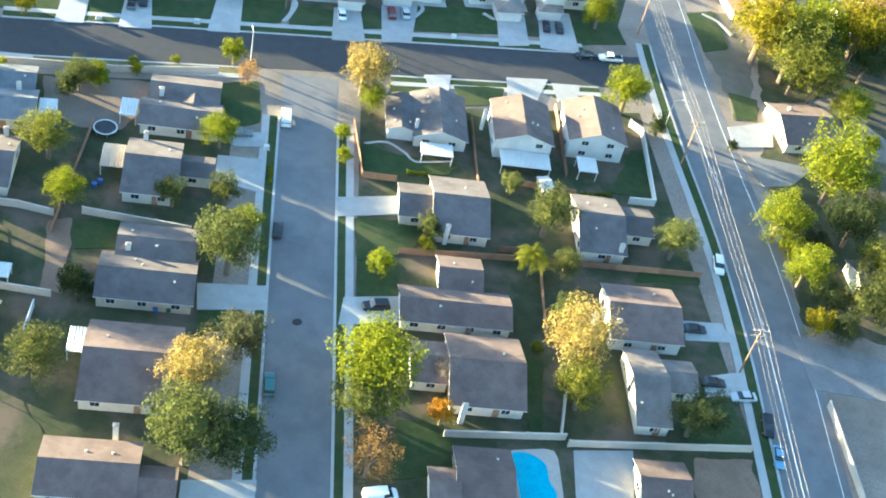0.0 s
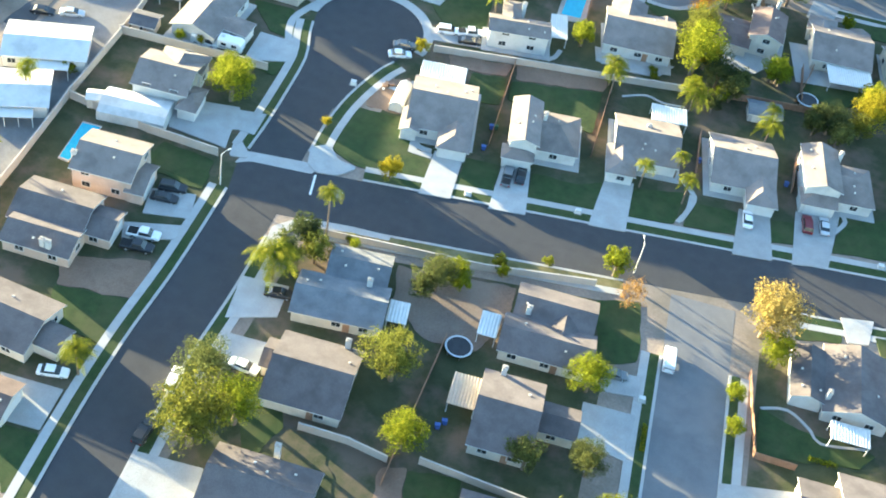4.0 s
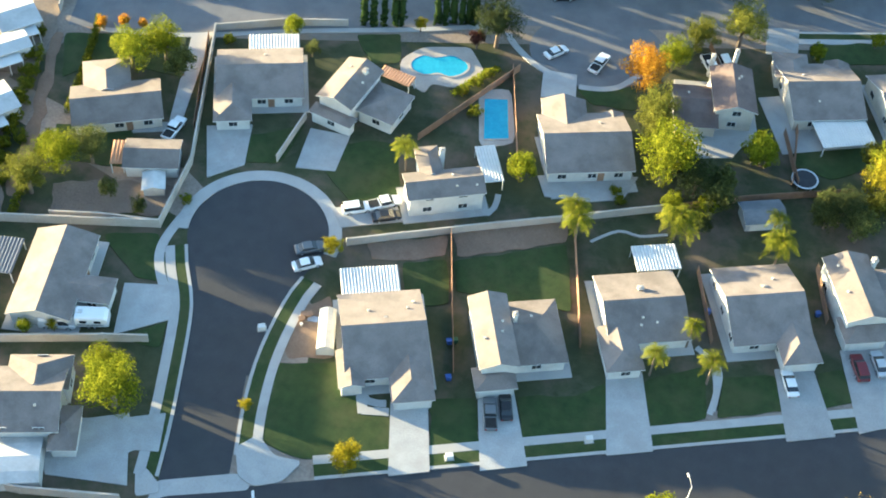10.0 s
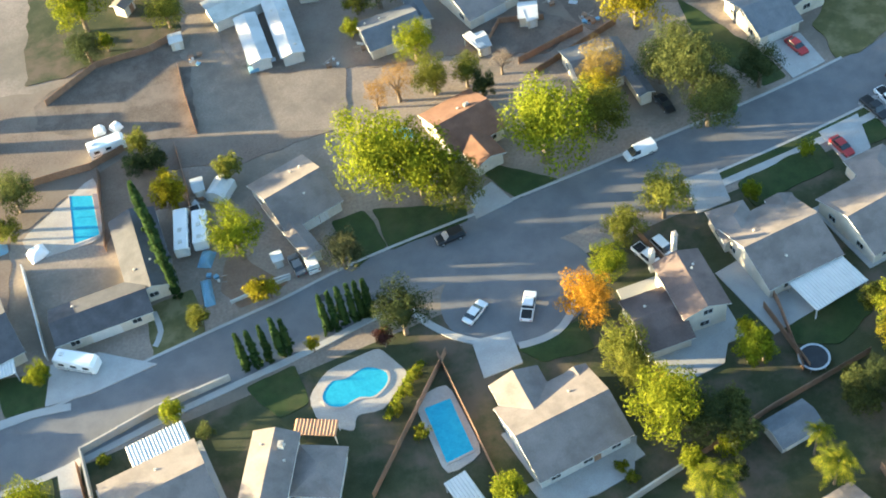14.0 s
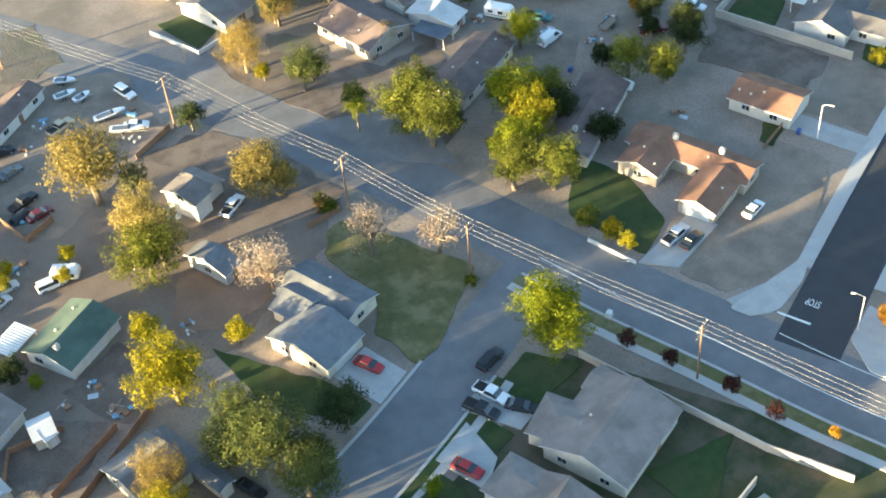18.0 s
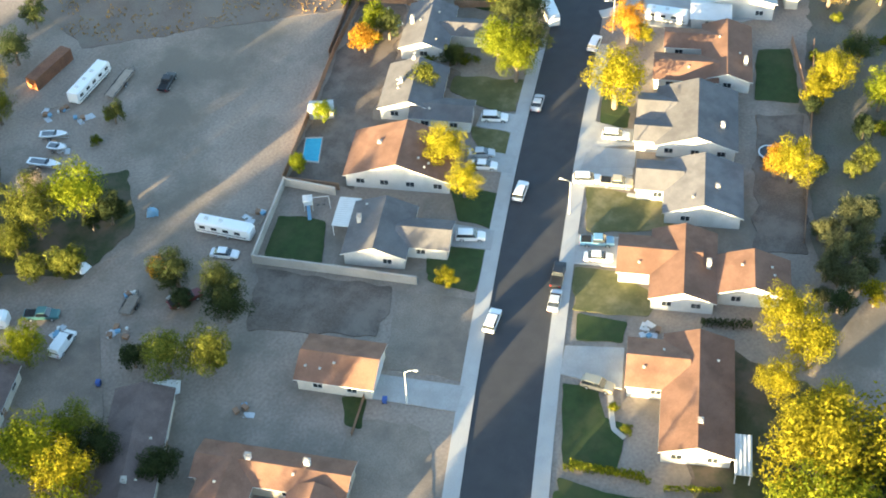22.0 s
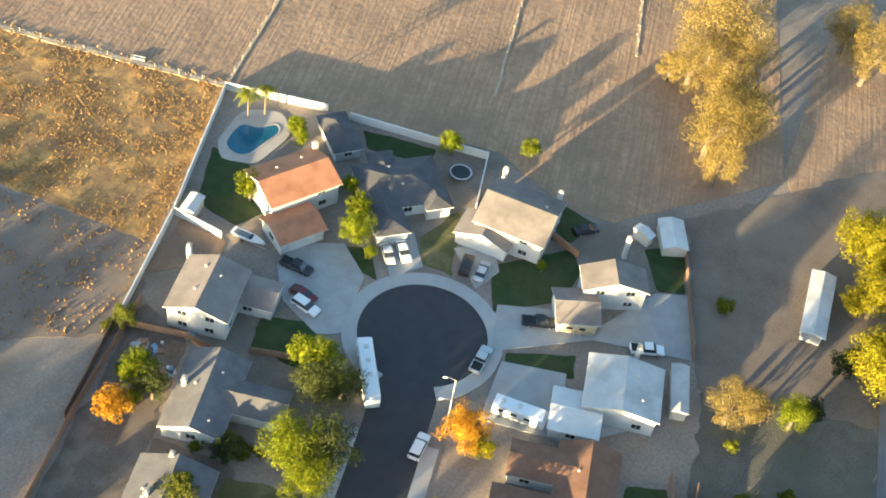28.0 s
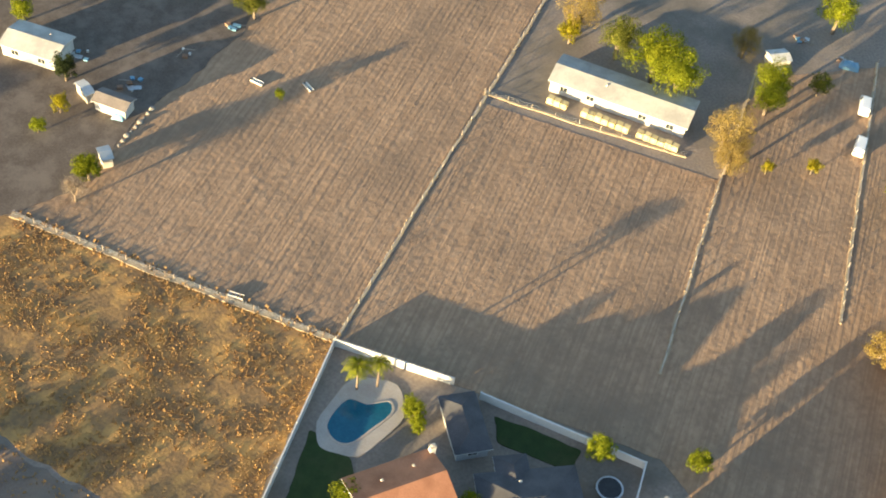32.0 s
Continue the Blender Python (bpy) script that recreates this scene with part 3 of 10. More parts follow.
def patch(kind, pts, layer=0):
    """A piece of yard with rounded corners; layer: lies over the other ground by that many coats."""
    global patch_count
    patch_count += 1
    mat, top, label, category = PATCHES[kind]
    line = []
    big = kind in ("field", "weeds", "gravel", "dirt_yard", "scrub")
    n = len(pts)
    for i, p in enumerate(pts):
        a, b, c = Vector(pts[i - 1]), Vector(p), Vector(pts[(i + 1) % n])
        r = 0.0 if big else min(2.2 if kind == "deck" else 0.15 if kind in ("drive", "drive_old") else 0.6, 0.3 * (a - b).length, 0.3 * (c - b).length)
        if r < 0.1:
            line.append(tuple(b))
            continue
        u, v = b + (a - b).normalized() * r, b + (c - b).normalized() * r
        for s in (0.0, 0.5, 1.0):
            q = (1 - s) ** 2 * u + 2 * s * (1 - s) * b + s * s * v
            line.append(tuple(q))
    if kind in SOFT_EDGES:
        worn, amount = [], SOFT_EDGES[kind]
        for (ax, ay), (bx, by) in zip(line, line[1:] + line[:1]):
            k = max(1, int(math.hypot(bx - ax, by - ay) / 1.1))
            for j in range(k):
                x, y = ax + (bx - ax) * j / k, ay + (by - ay) * j / k
                worn.append((x + amount * noise.noise(Vector((x * 0.3, y * 0.3, 3.0))), y + amount * noise.noise(Vector((x * 0.3, y * 0.3, 9.0)))))
        line = worn
    structure(slab(PATCH_NAMES[kind], line, 0.0985 + 0.003 * layer if layer else top + (patch_count % 10) * 0.004, mat), label, category)


def pool(pts, water="water"):
    """A sunk pool with a coping round it; it lies a little above the terrace."""
    p = [Vector(q).to_3d() for q in pts]
    closed = p[-1:] + p + p[:2]
    line = []
    for i in range(1, len(p) + 1):
        a, b, c, d = closed[i - 1], closed[i], closed[i + 1], closed[i + 2] if i + 2 < len(closed) else closed[1]
        k = 5 if len(p) > 4 else 1
        for j in range(k):
            s = j / k
            line.append(0.5 * (2 * b + (c - a) * s + (2 * a - 5 * b + 4 * c - d) * s * s + (3 * b - a - 3 * c + d) * s ** 3) if len(p) > 4 else b.lerp(c, s))
    mid = sum(line, Vector()) / len(line)
    ob = thing("swimming_pool", mid.x, mid.y, 0, "blue in-ground swimming pool with pale coping", "pool")
    bm = bmesh.new()
    slab_into(bm, [((q.x - mid.x), (q.y - mid.y)) for q in line], 0.19, 0.0)
    part("water", bm, water, ob, "clear blue water")
    bm = bmesh.new()
    outer = [mid + (q - mid) * (1 + 0.38 / max((q - mid).length, 1)) for q in line]
    k = len(line)
    vi = [[bm.verts.new((q.x - mid.x, q.y - mid.y, z)) for q in ring_] for ring_, z in ((line, 0.15), (line, 0.235), (outer, 0.235), (outer, 0.0))]
    for a, b in zip(vi, vi[1:]):
        for i in range(k):
            bm.faces.new((a[i], a[(i + 1) % k], b[(i + 1) % k], b[i]))
    bmesh.ops.recalc_face_normals(bm, faces=bm.faces)
    part("coping", bm, "deck", ob)


def round_pool(x, y, r):
    ob = thing("round_pool", x, y, 0, "round above-ground pool with green water", "pool")
    bm = bmesh.new()
    slab_into(bm, ring(0, 0, r - 0.12, n=28), 1.0, 0.1)
    part("water", bm, "water_green", ob, "green water")
    bm = bmesh.new()
    for i in range(28):
        a0, a1 = 6.2832 * i / 28, 6.2832 * (i + 1) / 28
        q = [bm.verts.new((rr * math.cos(a), rr * math.sin(a), z)) for a in (a0, a1) for rr, z in ((r, 0), (r, 1.15), (r - 0.12, 1.15), (r - 0.12, 0.1))]
        for j in range(3):
            bm.faces.new((q[j], q[j + 4], q[j + 5], q[j + 1]))
    part("rim", bm, "trim", ob)


def trampoline(x, y, r):
    ob = thing("trampoline", x, y, 0, "round black trampoline with a pale blue rim", "trampoline", "trampolines in the yards")
    r = max(1.7, r)
    bm = bmesh.new()
    slab_into(bm, ring(0, 0, r * 0.88, n=24), 0.90, 0.87)
    part("mat", bm, "tarp", ob)
    bm = bmesh.new()
    for i in range(28):
        a0, a1 = 6.2832 * i / 28, 6.2832 * (i + 1) / 28
        q = [bm.verts.new((rr * math.cos(a), rr * math.sin(a), z)) for a in (a0, a1) for rr, z in ((r, 0.85), (r, 0.95), (r * 0.87, 0.95), (r * 0.87, 0.85))]
        for j in range(4):
            bm.faces.new((q[j], q[j + 4], q[(j + 1) % 4 + 4], q[(j + 1) % 4]))
    part("rim", bm, "metal", ob)
    leg = shared("trampoline_leg", ["metal"], lambda b: tube_into(b, (0, 0, 0), (0, 0, 0.88), 0.04, 0.04))
    for i in range(6):
        put("leg", leg, ob, Matrix.Translation((0.95 * r * math.cos(1.047 * i), 0.95 * r * math.sin(1.047 * i), 0)))


FENCES = {"block": ("block", 0.2, "block_wall", "tan concrete block garden wall", "wall"), "wood": ("wood", 0.06, "wooden_fence", "weathered wooden board fence between gardens", "fence"), "white": ("trim", 0.15, "white_wall", "white painted garden wall", "wall"), "wire": ("wood_grey", 0.1, "wire_fence", "wire field fence on wooden posts", "fence")}


def fence(kind, pts, h):
    """A wall or fence along pts, panel by panel."""
    mat, w, name, label, category = FENCES[kind]
    x0, y0 = pts[0]
    ob = thing(name, x0, y0, 0, label, category)
    for a, b in zip(pts, pts[1:]):
        a, b = Vector(a), Vector(b)
        d = b - a
        n = max(1, round(d.length / (7.6 if kind != "wire" else 4.4)))
        turn = math.degrees(math.atan2(d.y, d.x))
        step = d.length / n
        for i in range(n):
            p = a + d * (i / n)
            m = pose(p.x - x0, p.y - y0, 0, 0, 0, turn)
            if kind == "wire":
                post = shared("wire_post", ["wood_grey"], lambda bq: box_into(bq, -0.07, 0.07, -0.07, 0.07, 0, 1.3, 0, 0.02))
                put("post", post, ob, m)
                wire = shared("wire", ["metal"], lambda bq: [tube_into(bq, (0, 0, z), (1, 0, z), 0.012, 0.012, 3) for z in (0.4, 0.8, 1.15)])
                put("wire", wire, ob, m @ Matrix.Diagonal((step, 1, 1, 1)))
            else:
                def panel(bq):
                    box_into(bq, 0, 1, -w / 2, w / 2, 0, 1)
                    if kind != "wood":
                        box_into(bq, 0, 1, -w / 2 - 0.04, w / 2 + 0.04, 1.0, 1.05)
                    else:
                        box_into(bq, 0, 1, -w / 2 - 0.05, -w / 2, 0.75, 0.82)
                        box_into(bq, 0, 1, -w / 2 - 0.05, -w / 2, 0.2, 0.27)
                put("panel", shared("panel_" + kind, [mat], panel), ob, m @ Matrix.Diagonal((step, 1, h * random.uniform(0.97, 1.03), 1)))
                if kind != "wood":
                    put("pilaster", shared("pilaster_" + kind, [mat], lambda bq: box_into(bq, -w * 0.8, w * 0.8, -w * 0.8, w * 0.8, 0, 1.12)), ob, m @ Matrix.Diagonal((1, 1, h, 1)))


# ---- houses ----
ROOF_WORDS = {"tan": "tan shingle", "greybrown": "grey-brown shingle", "brown": "brown shingle", "slate": "blue-grey shingle", "charcoal": "dark grey shingle", "stone": "weathered grey shingle", "redbrown": "reddish brown shingle", "terracotta": "orange clay tile", "green": "dull green", "white": "white", "sheet": "pale corrugated sheet"}
ROAD_LINES = [smooth_line(l, 4.0) for l in (MAIN, STREET_A, STREET_B, COURT_1, ARTERIAL, STREET_D, STREET_C)] + [[Vector((-120.0, 252.2))], [Vector((183.0, 357.0))]]


def to_road(p):
    return min((q for l in ROAD_LINES for q in l), key=lambda q: (q - p).length)


def roof_into(bm, L, W, z, rise, thick=0.17, hip=(0, 0)):
    """A pitched roof over L by W, with its ridge along x; hip: which ends slope back to the ridge; its edges take the second material."""
    back = [min(W / 2, L / 2 - 0.2) if h else 0.0 for h in hip]
    if hip[0] and hip[1]:
        back = [min(b, L / 2 - 0.1) for b in back]
    x0, x1 = -L / 2, L / 2
    top = [bm.verts.new(p) for p in ((x0, -W / 2, z), (x1, -W / 2, z), (x1, W / 2, z), (x0, W / 2, z), (x0 + back[0], 0, z + rise), (x1 - back[1], 0, z + rise))]
    low = [bm.verts.new((v.co.x, v.co.y, v.co.z - thick)) for v in top]
    for ring_ in (top, low):
        a, b, c, d, e, f = ring_
        for face in ((a, b, f, e), (c, d, e, f)):
            bm.faces.new(face)
        if hip[0]:
            bm.faces.new((d, a, e))
        if hip[1]:
            bm.faces.new((b, c, f))
    edges = [(0, 1), (2, 3)] + ([(3, 0)] if hip[0] else [(3, 4), (4, 0)]) + ([(1, 2)] if hip[1] else [(1, 5), (5, 2)])
    for i, j in edges:
        bm.faces.new((top[i], top[j], low[j], low[i])).material_index = 1
    bmesh.ops.recalc_face_normals(bm, faces=bm.faces)


def walls_into(bm, L, W, z, rise, hip=(0, 0)):
    o, e = 0.5, 0.45
    x, y = L / 2 - e, W / 2 - o
    top = z - 0.12
    ends = []
    for s, h in ((-x, hip[0]), (x, hip[1])):
        peak = top + (0.02 if h else rise * (y / (W / 2)) - 0.05)
        ends.append([bm.verts.new(v) for v in ((s, -y, -0.05), (s, y, -0.05), (s, y, top), (s, 0, peak), (s, -y, top))])
    bm.faces.new(ends[0][::-1])
    bm.faces.new(ends[1])
    a, b = ends
    for i, j in ((4, 0), (1, 2)):
        bm.faces.new((a[i], a[j], b[j], b[i]))
    bmesh.ops.recalc_face_normals(bm, faces=bm.faces)


def window_frame(bm):
    for x0, x1, z0, z1 in ((-0.8, 0.8, 0.0, 0.09), (-0.8, 0.8, 1.11, 1.2), (-0.8, -0.71, 0.09, 1.11), (0.71, 0.8, 0.09, 1.11), (-0.03, 0.03, 0.09, 1.11)):
        box_into(bm, x0, x1, -0.07, 0.02, z0, z1)


def garage_panel(bm):
    box_into(bm, -2.4, 2.4, -0.03, 0.02, 0.0, 2.1)
    for i in range(4):
        for j in range(6):
            box_into(bm, -2.32 + j * 0.79, -1.63 + j * 0.79, -0.06, -0.02, 0.07 + i * 0.52, 0.5 + i * 0.52)


def house(roof, wall, wings, chimneys=(), patios=()):
    """A house of gabled wings: each is x, y, length along the ridge, width, turn, eaves height, kind."""
    cx, cy, L0, W0, turn0 = wings[0][:5]
    storeys = "two-storey" if max(w[5] for w in wings) > 4 else "single-storey"
    name = "house"
    ob = thing(name, cx, cy, turn0, storeys + " house with " + ROOF_WORDS[roof] + " roof and " + wall + " stucco walls", "house", "houses along the streets")
    back = ob.matrix_basis.inverted()
    frames = []
    for w in wings:
        x, y, L, W, turn, z = w[:6]
        frames.append((back @ pose(x, y, 0, 0, 0, turn), max(L, 2.5), max(W, 2.5), z, pose(x, y, 0, 0, 0, turn)))
    # a wing that runs into another one is carried on until its ridge meets that roof
    hips = [[0, 0] for w in wings]
    for k, w in enumerate(wings):
        m, L, W, z, mw = frames[k]
        kind = w[6]
        ends = [0.0, 0.0]
        for e in (0, 1):
            tip = mw @ Vector(((2 * e - 1) * (L / 2 + 0.8), 0, 0))
            for j, (mj, Lj, Wj, zj, mwj) in enumerate(frames):
                across = abs(math.sin(radians(w[4] - wings[j][4]))) > 0.7
                q = mwj.inverted() @ tip
                if j != k and across and abs(q.x) < Lj / 2 and abs(q.y) < Wj / 2 + 0.6:
                    need = W / 2 + (z - zj) / 0.36 - (Wj / 2 - abs(q.y)) - 0.8
                    if 0 < need and W / 2 + (z - zj) / 0.36 < Wj / 2 and zj < z + 1.5:
                        ends[e] = max(ends[e], need + 0.8)
                    hips[k][e] = -1
        if ends[0] or ends[1]:
            shift = Matrix.Translation(((ends[1] - ends[0]) / 2, 0, 0))
            frames[k] = (m @ shift, L + ends[0] + ends[1], W, z, mw @ shift)
        for e in (0, 1):
            hips[k][e] = int(hips[k][e] == 0 and kind in ("h", "np"[e]))

    def inside(p, skip):
        for k, (m, L, W, z, mw) in enumerate(frames):
            if k != skip:
                q = mw.inverted() @ p
                if abs(q.x) < L / 2 - 0.2 and abs(q.y) < W / 2 - 0.2:
                    return True
        return False

    # the garage door looks at the nearest road, from the wing that is nearest to it
    best = None
    for k, (m, L, W, z, mw) in enumerate(frames):
        for axis, s, half, width in (("x", 1, L / 2 - 0.45, W), ("x", -1, L / 2 - 0.45, W), ("y", 1, W / 2 - 0.5, L), ("y", -1, W / 2 - 0.5, L)):
            if width < 6.0:
                continue
            local = Vector((s * half, 0, 0)) if axis == "x" else Vector((0, s * half, 0))
            p = mw @ local
            if inside(p + (p - mw.translation).normalized() * 1.0, k):
                continue
            near = to_road(p.to_2d())
            d = (near - p.to_2d()).length - 0.15 * (near - p.to_2d()).normalized().dot((p - mw.translation).to_2d().normalized()) * 40
            if best is None or d < best[0]:
                best = (d, k, axis, s)
    for k, (m, L, W, z, mw) in enumerate(frames):
        rise = 0.36 * W / 2 * (0.6 if roof in ("white", "sheet") else 1.0)
        z += 0.013 * k
        bm = bmesh.new()
        walls_into(bm, L, W, z, rise, hips[k])
        part("wall", bm, "wall_" + wall, ob).matrix_basis = m
        bm = bmesh.new()
        roof_into(bm, L, W, z, rise, 0.17, hips[k])
        r = part("roof", bm, ["roof_" + roof, "trim"], ob)
        r.matrix_basis = m
        vent = shared("roof_vent", ["wall_cream"], lambda b: (box_into(b, -0.15, 0.15, -0.15, 0.15, -0.2, 0.18, 0, 0.03), box_into(b, -0.2, 0.2, -0.2, 0.2, 0.16, 0.25, 0, 0.05)))
        rnd = random.Random(int(cx * 7 + cy * 13 + k))
        if L * W > 70:
            for i in range(rnd.choice((1, 2, 3))):
                x, y = rnd.uniform(-0.4, 0.4) * max(1.0, L - (W if any(hips[k]) else 0)), rnd.choice((-1, 1)) * rnd.uniform(0.12, 0.3) * W
                if not inside(mw @ Vector((x, y, 0)), k):
                    put("roof_vent", vent, ob, m @ Matrix.Translation((x, y, z + rise * (1 - abs(y) / (W / 2)))))
        frame_mesh = shared("window_frame", ["trim"], window_frame)
        pane_mesh = shared("window_pane", ["glass"], lambda b: box_into(b, -0.71, 0.71, -0.035, 0.0, 0.09, 1.11))
        for axis, s, half, width in (("x", 1, L / 2 - 0.45, W - 1.0), ("x", -1, L / 2 - 0.45, W - 1.0), ("y", 1, W / 2 - 0.5, L - 0.9), ("y", -1, W / 2 - 0.5, L - 0.9)):
            turn = {"x1": 90, "x-1": -90, "y1": 180, "y-1": 0}[axis + str(s)]
            face = Matrix.Translation((s * half, 0, 0) if axis == "x" else (0, s * half, 0)) @ pose(0, 0, 0, 0, 0, turn)
            n = int(width / 4.4)
            garage = best and best[1:] == (k, axis, s)
            if garage:
                put("garage_door", shared("garage_door", ["trim"], garage_panel), ob, m @ face @ Matrix.Translation((0.0, -0.012, 0.02)), "white panelled garage door")
            for floor in range(2 if z > 4 else 1):
                for i in range(n):
                    u = (i + 0.5) / n * width - width / 2 + rnd.uniform(-0.3, 0.3)
                    if garage and floor == 0 and abs(u) < 3.4 or rnd.random() < 0.12:
                        continue
                    place = m @ face @ Matrix.Translation((u, 0.0, 0.95 + 2.6 * floor))
                    if inside(ob.matrix_basis @ place @ Vector((0, -0.7, 0)), k):
                        continue
                    fr = put("window", frame_mesh, ob, place)
                    put("pane", pane_mesh, fr, Matrix.Identity(4), "dark window glass")
    if wings[0][5] < 4:
        m, L, W, z, mw = frames[0]
        put("front_door", shared("front_door", ["wood"], lambda b: (box_into(b, -0.48, 0.48, -0.03, 0.02, 0, 2.05), box_into(b, -0.56, -0.48, -0.05, 0.03, 0, 2.12), box_into(b, 0.48, 0.56, -0.05, 0.03, 0, 2.12))), ob, m @ Matrix.Translation((L * 0.12, -(W / 2 - 0.5) - 0.01, 0.02)))
    for x, y in chimneys:
        p = back @ Vector((x, y, 0))
        c = put("chimney", shared("chimney", ["wall_white"], lambda b: box_into(b, -0.42, 0.42, -0.33, 0.33, 0, 4.85)), ob, Matrix.Translation((p.x, p.y, -0.15 if max(w[5] for w in wings) < 4 else 1.5)), "pale stucco chimney")
        put("cap", shared("chimney_cap", ["block"], lambda b: (box_into(b, -0.5, 0.5, -0.41, 0.41, 4.85, 4.95), box_into(b, -0.24, 0.24, -0.18, 0.18, 4.95, 5.2))), c, Matrix.Identity(4))
    for x, y, L, W, turn, colour in patios:
        m = back @ pose(x, y, 0, 0, 0, turn)
        bm = bmesh.new()
        ribs = max(4, int(L / 0.5))
        rows = []
        for i in range(ribs * 2 + 1):
            u = -L / 2 + L * i / (ribs * 2)
            h = 2.62 if i % 2 else 2.50
            rows.append([bm.verts.new((u, v, zz)) for v, zz in ((-W / 2, 2.42), (-W / 2, h), (W / 2, h), (W / 2, 2.42))])
        for r0, r1 in zip(rows, rows[1:]):
            for j in range(4):
                bm.faces.new((r0[j], r0[(j + 1) % 4], r1[(j + 1) % 4], r1[j]))
        bm.faces.new(rows[0])
        bm.faces.new(rows[-1][::-1])
        bmesh.ops.recalc_face_normals(bm, faces=bm.faces)
        cover = part("patio_cover", bm, "wall_" + colour if colour != "white" else "trim", ob, "white ribbed patio cover" if colour == "white" else "")
        cover.matrix_basis = m
        post = shared("patio_post", ["trim"], lambda b: box_into(b, -0.07, 0.07, -0.07, 0.07, 0, 2.45))
        for i in (-1, 1):
            for j in (-1, 1):
                put("post", post, cover, Matrix.Translation((i * (L / 2 - 0.2), j * (W / 2 - 0.2), 0)))


def mobile_home(x, y, L, W, turn, z):
    ob = thing("mobile_home", x, y, turn, "white mobile home with a low pale roof", "mobile home", "mobile homes in the park")
    W = max(W, 4.0)
    bm = bmesh.new()
    walls_into(bm, L, W, z, 0.16 * W / 2)
    part("wall", bm, "wall_white", ob)
    bm = bmesh.new()
    roof_into(bm, L, W, z, 0.16 * W / 2, 0.12)
    part("roof", bm, ["roof_white", "trim"], ob)
    bm = bmesh.new()
    box_into(bm, -L * 0.25, L * 0.3, -W / 2 - 2.2, -W / 2 + 0.3, 2.35, 2.45)
    awning = part("awning", bm, "trim", ob)
    post = shared("patio_post", ["trim"], lambda b: box_into(b, -0.07, 0.07, -0.07, 0.07, 0, 2.45))
    for i in range(4):
        put("post", post, awning, Matrix.Translation((L * (-0.24 + 0.178 * i), -W / 2 - 2.1, -0.1)))
    frame_mesh = shared("window_frame", ["trim"], window_frame)
    pane_mesh = shared("window_pane", ["glass"], lambda b: box_into(b, -0.71, 0.71, -0.035, 0.0, 0.09, 1.11))
    for s in (1, -1):
        for i in range(int(L / 3.5)):
            fr = put("window", frame_mesh, ob, pose(-L / 2 + 2 + i * 3.4, s * (W / 2 - 0.5), 1.0, 0, 0, 180 if s > 0 else 0))
            put("pane", pane_mesh, fr, Matrix.Identity(4), "dark window glass")


def garden_shed(x, y, L, W, turn, z):
    ob = thing("garden_shed", x, y, turn, "small pale garden shed in a back yard", "shed", "sheds in the back yards")
    L, W = max(L, 1.8), max(W, 1.6)
    bm = bmesh.new()
    walls_into(bm, L + 0.5, W + 0.6, z, 0.3 * W / 2)
    part("wall", bm, "wall_cream", ob)
    bm = bmesh.new()
    roof_into(bm, L + 0.1, W + 0.1, z, 0.3 * W / 2, 0.08)
    part("roof", bm, ["roof_white", "trim"], ob)
    put("door", shared("shed_door", ["trim"], lambda b: box_into(b, -0.5, 0.5, -0.03, 0.02, 0, 1.7)), ob, Matrix.Translation((0, -W / 2 + 0.18, 0)))


def tent(x, y, L, W, turn, z):
    ob = thing("carport_tent", x, y, turn, "white fabric carport tent with a rounded roof", "tent")
    bm = bmesh.new()
    prof = [(-W / 2, 0.0), (-W / 2, z * 0.72), (-W * 0.3, z * 0.95), (0, z * 1.08), (W * 0.3, z * 0.95), (W / 2, z * 0.72), (W / 2, 0.0)]
    rows = [[bm.verts.new((s * L / 2, a, b)) for a, b in prof] for s in (-1, 1)]
    for i in range(6):
        bm.faces.new((rows[0][i], rows[0][i + 1], rows[1][i + 1], rows[1][i]))
    bm.faces.new(rows[0][::-1])
    bm.faces.new(rows[1])
    bmesh.ops.recalc_face_normals(bm, faces=bm.faces)
    part("cover", bm, "roof_white", ob)
    pole = shared("tent_pole", ["metal"], lambda b: tube_into(b, (0, 0, 0), (0, 0, 1.5), 0.04, 0.04))
    for i in (-1, 1):
        for j in (-1, 1):
            put("pole", pole, ob, Matrix.Translation((i * (L / 2 + 0.04), j * W / 2, 0)))


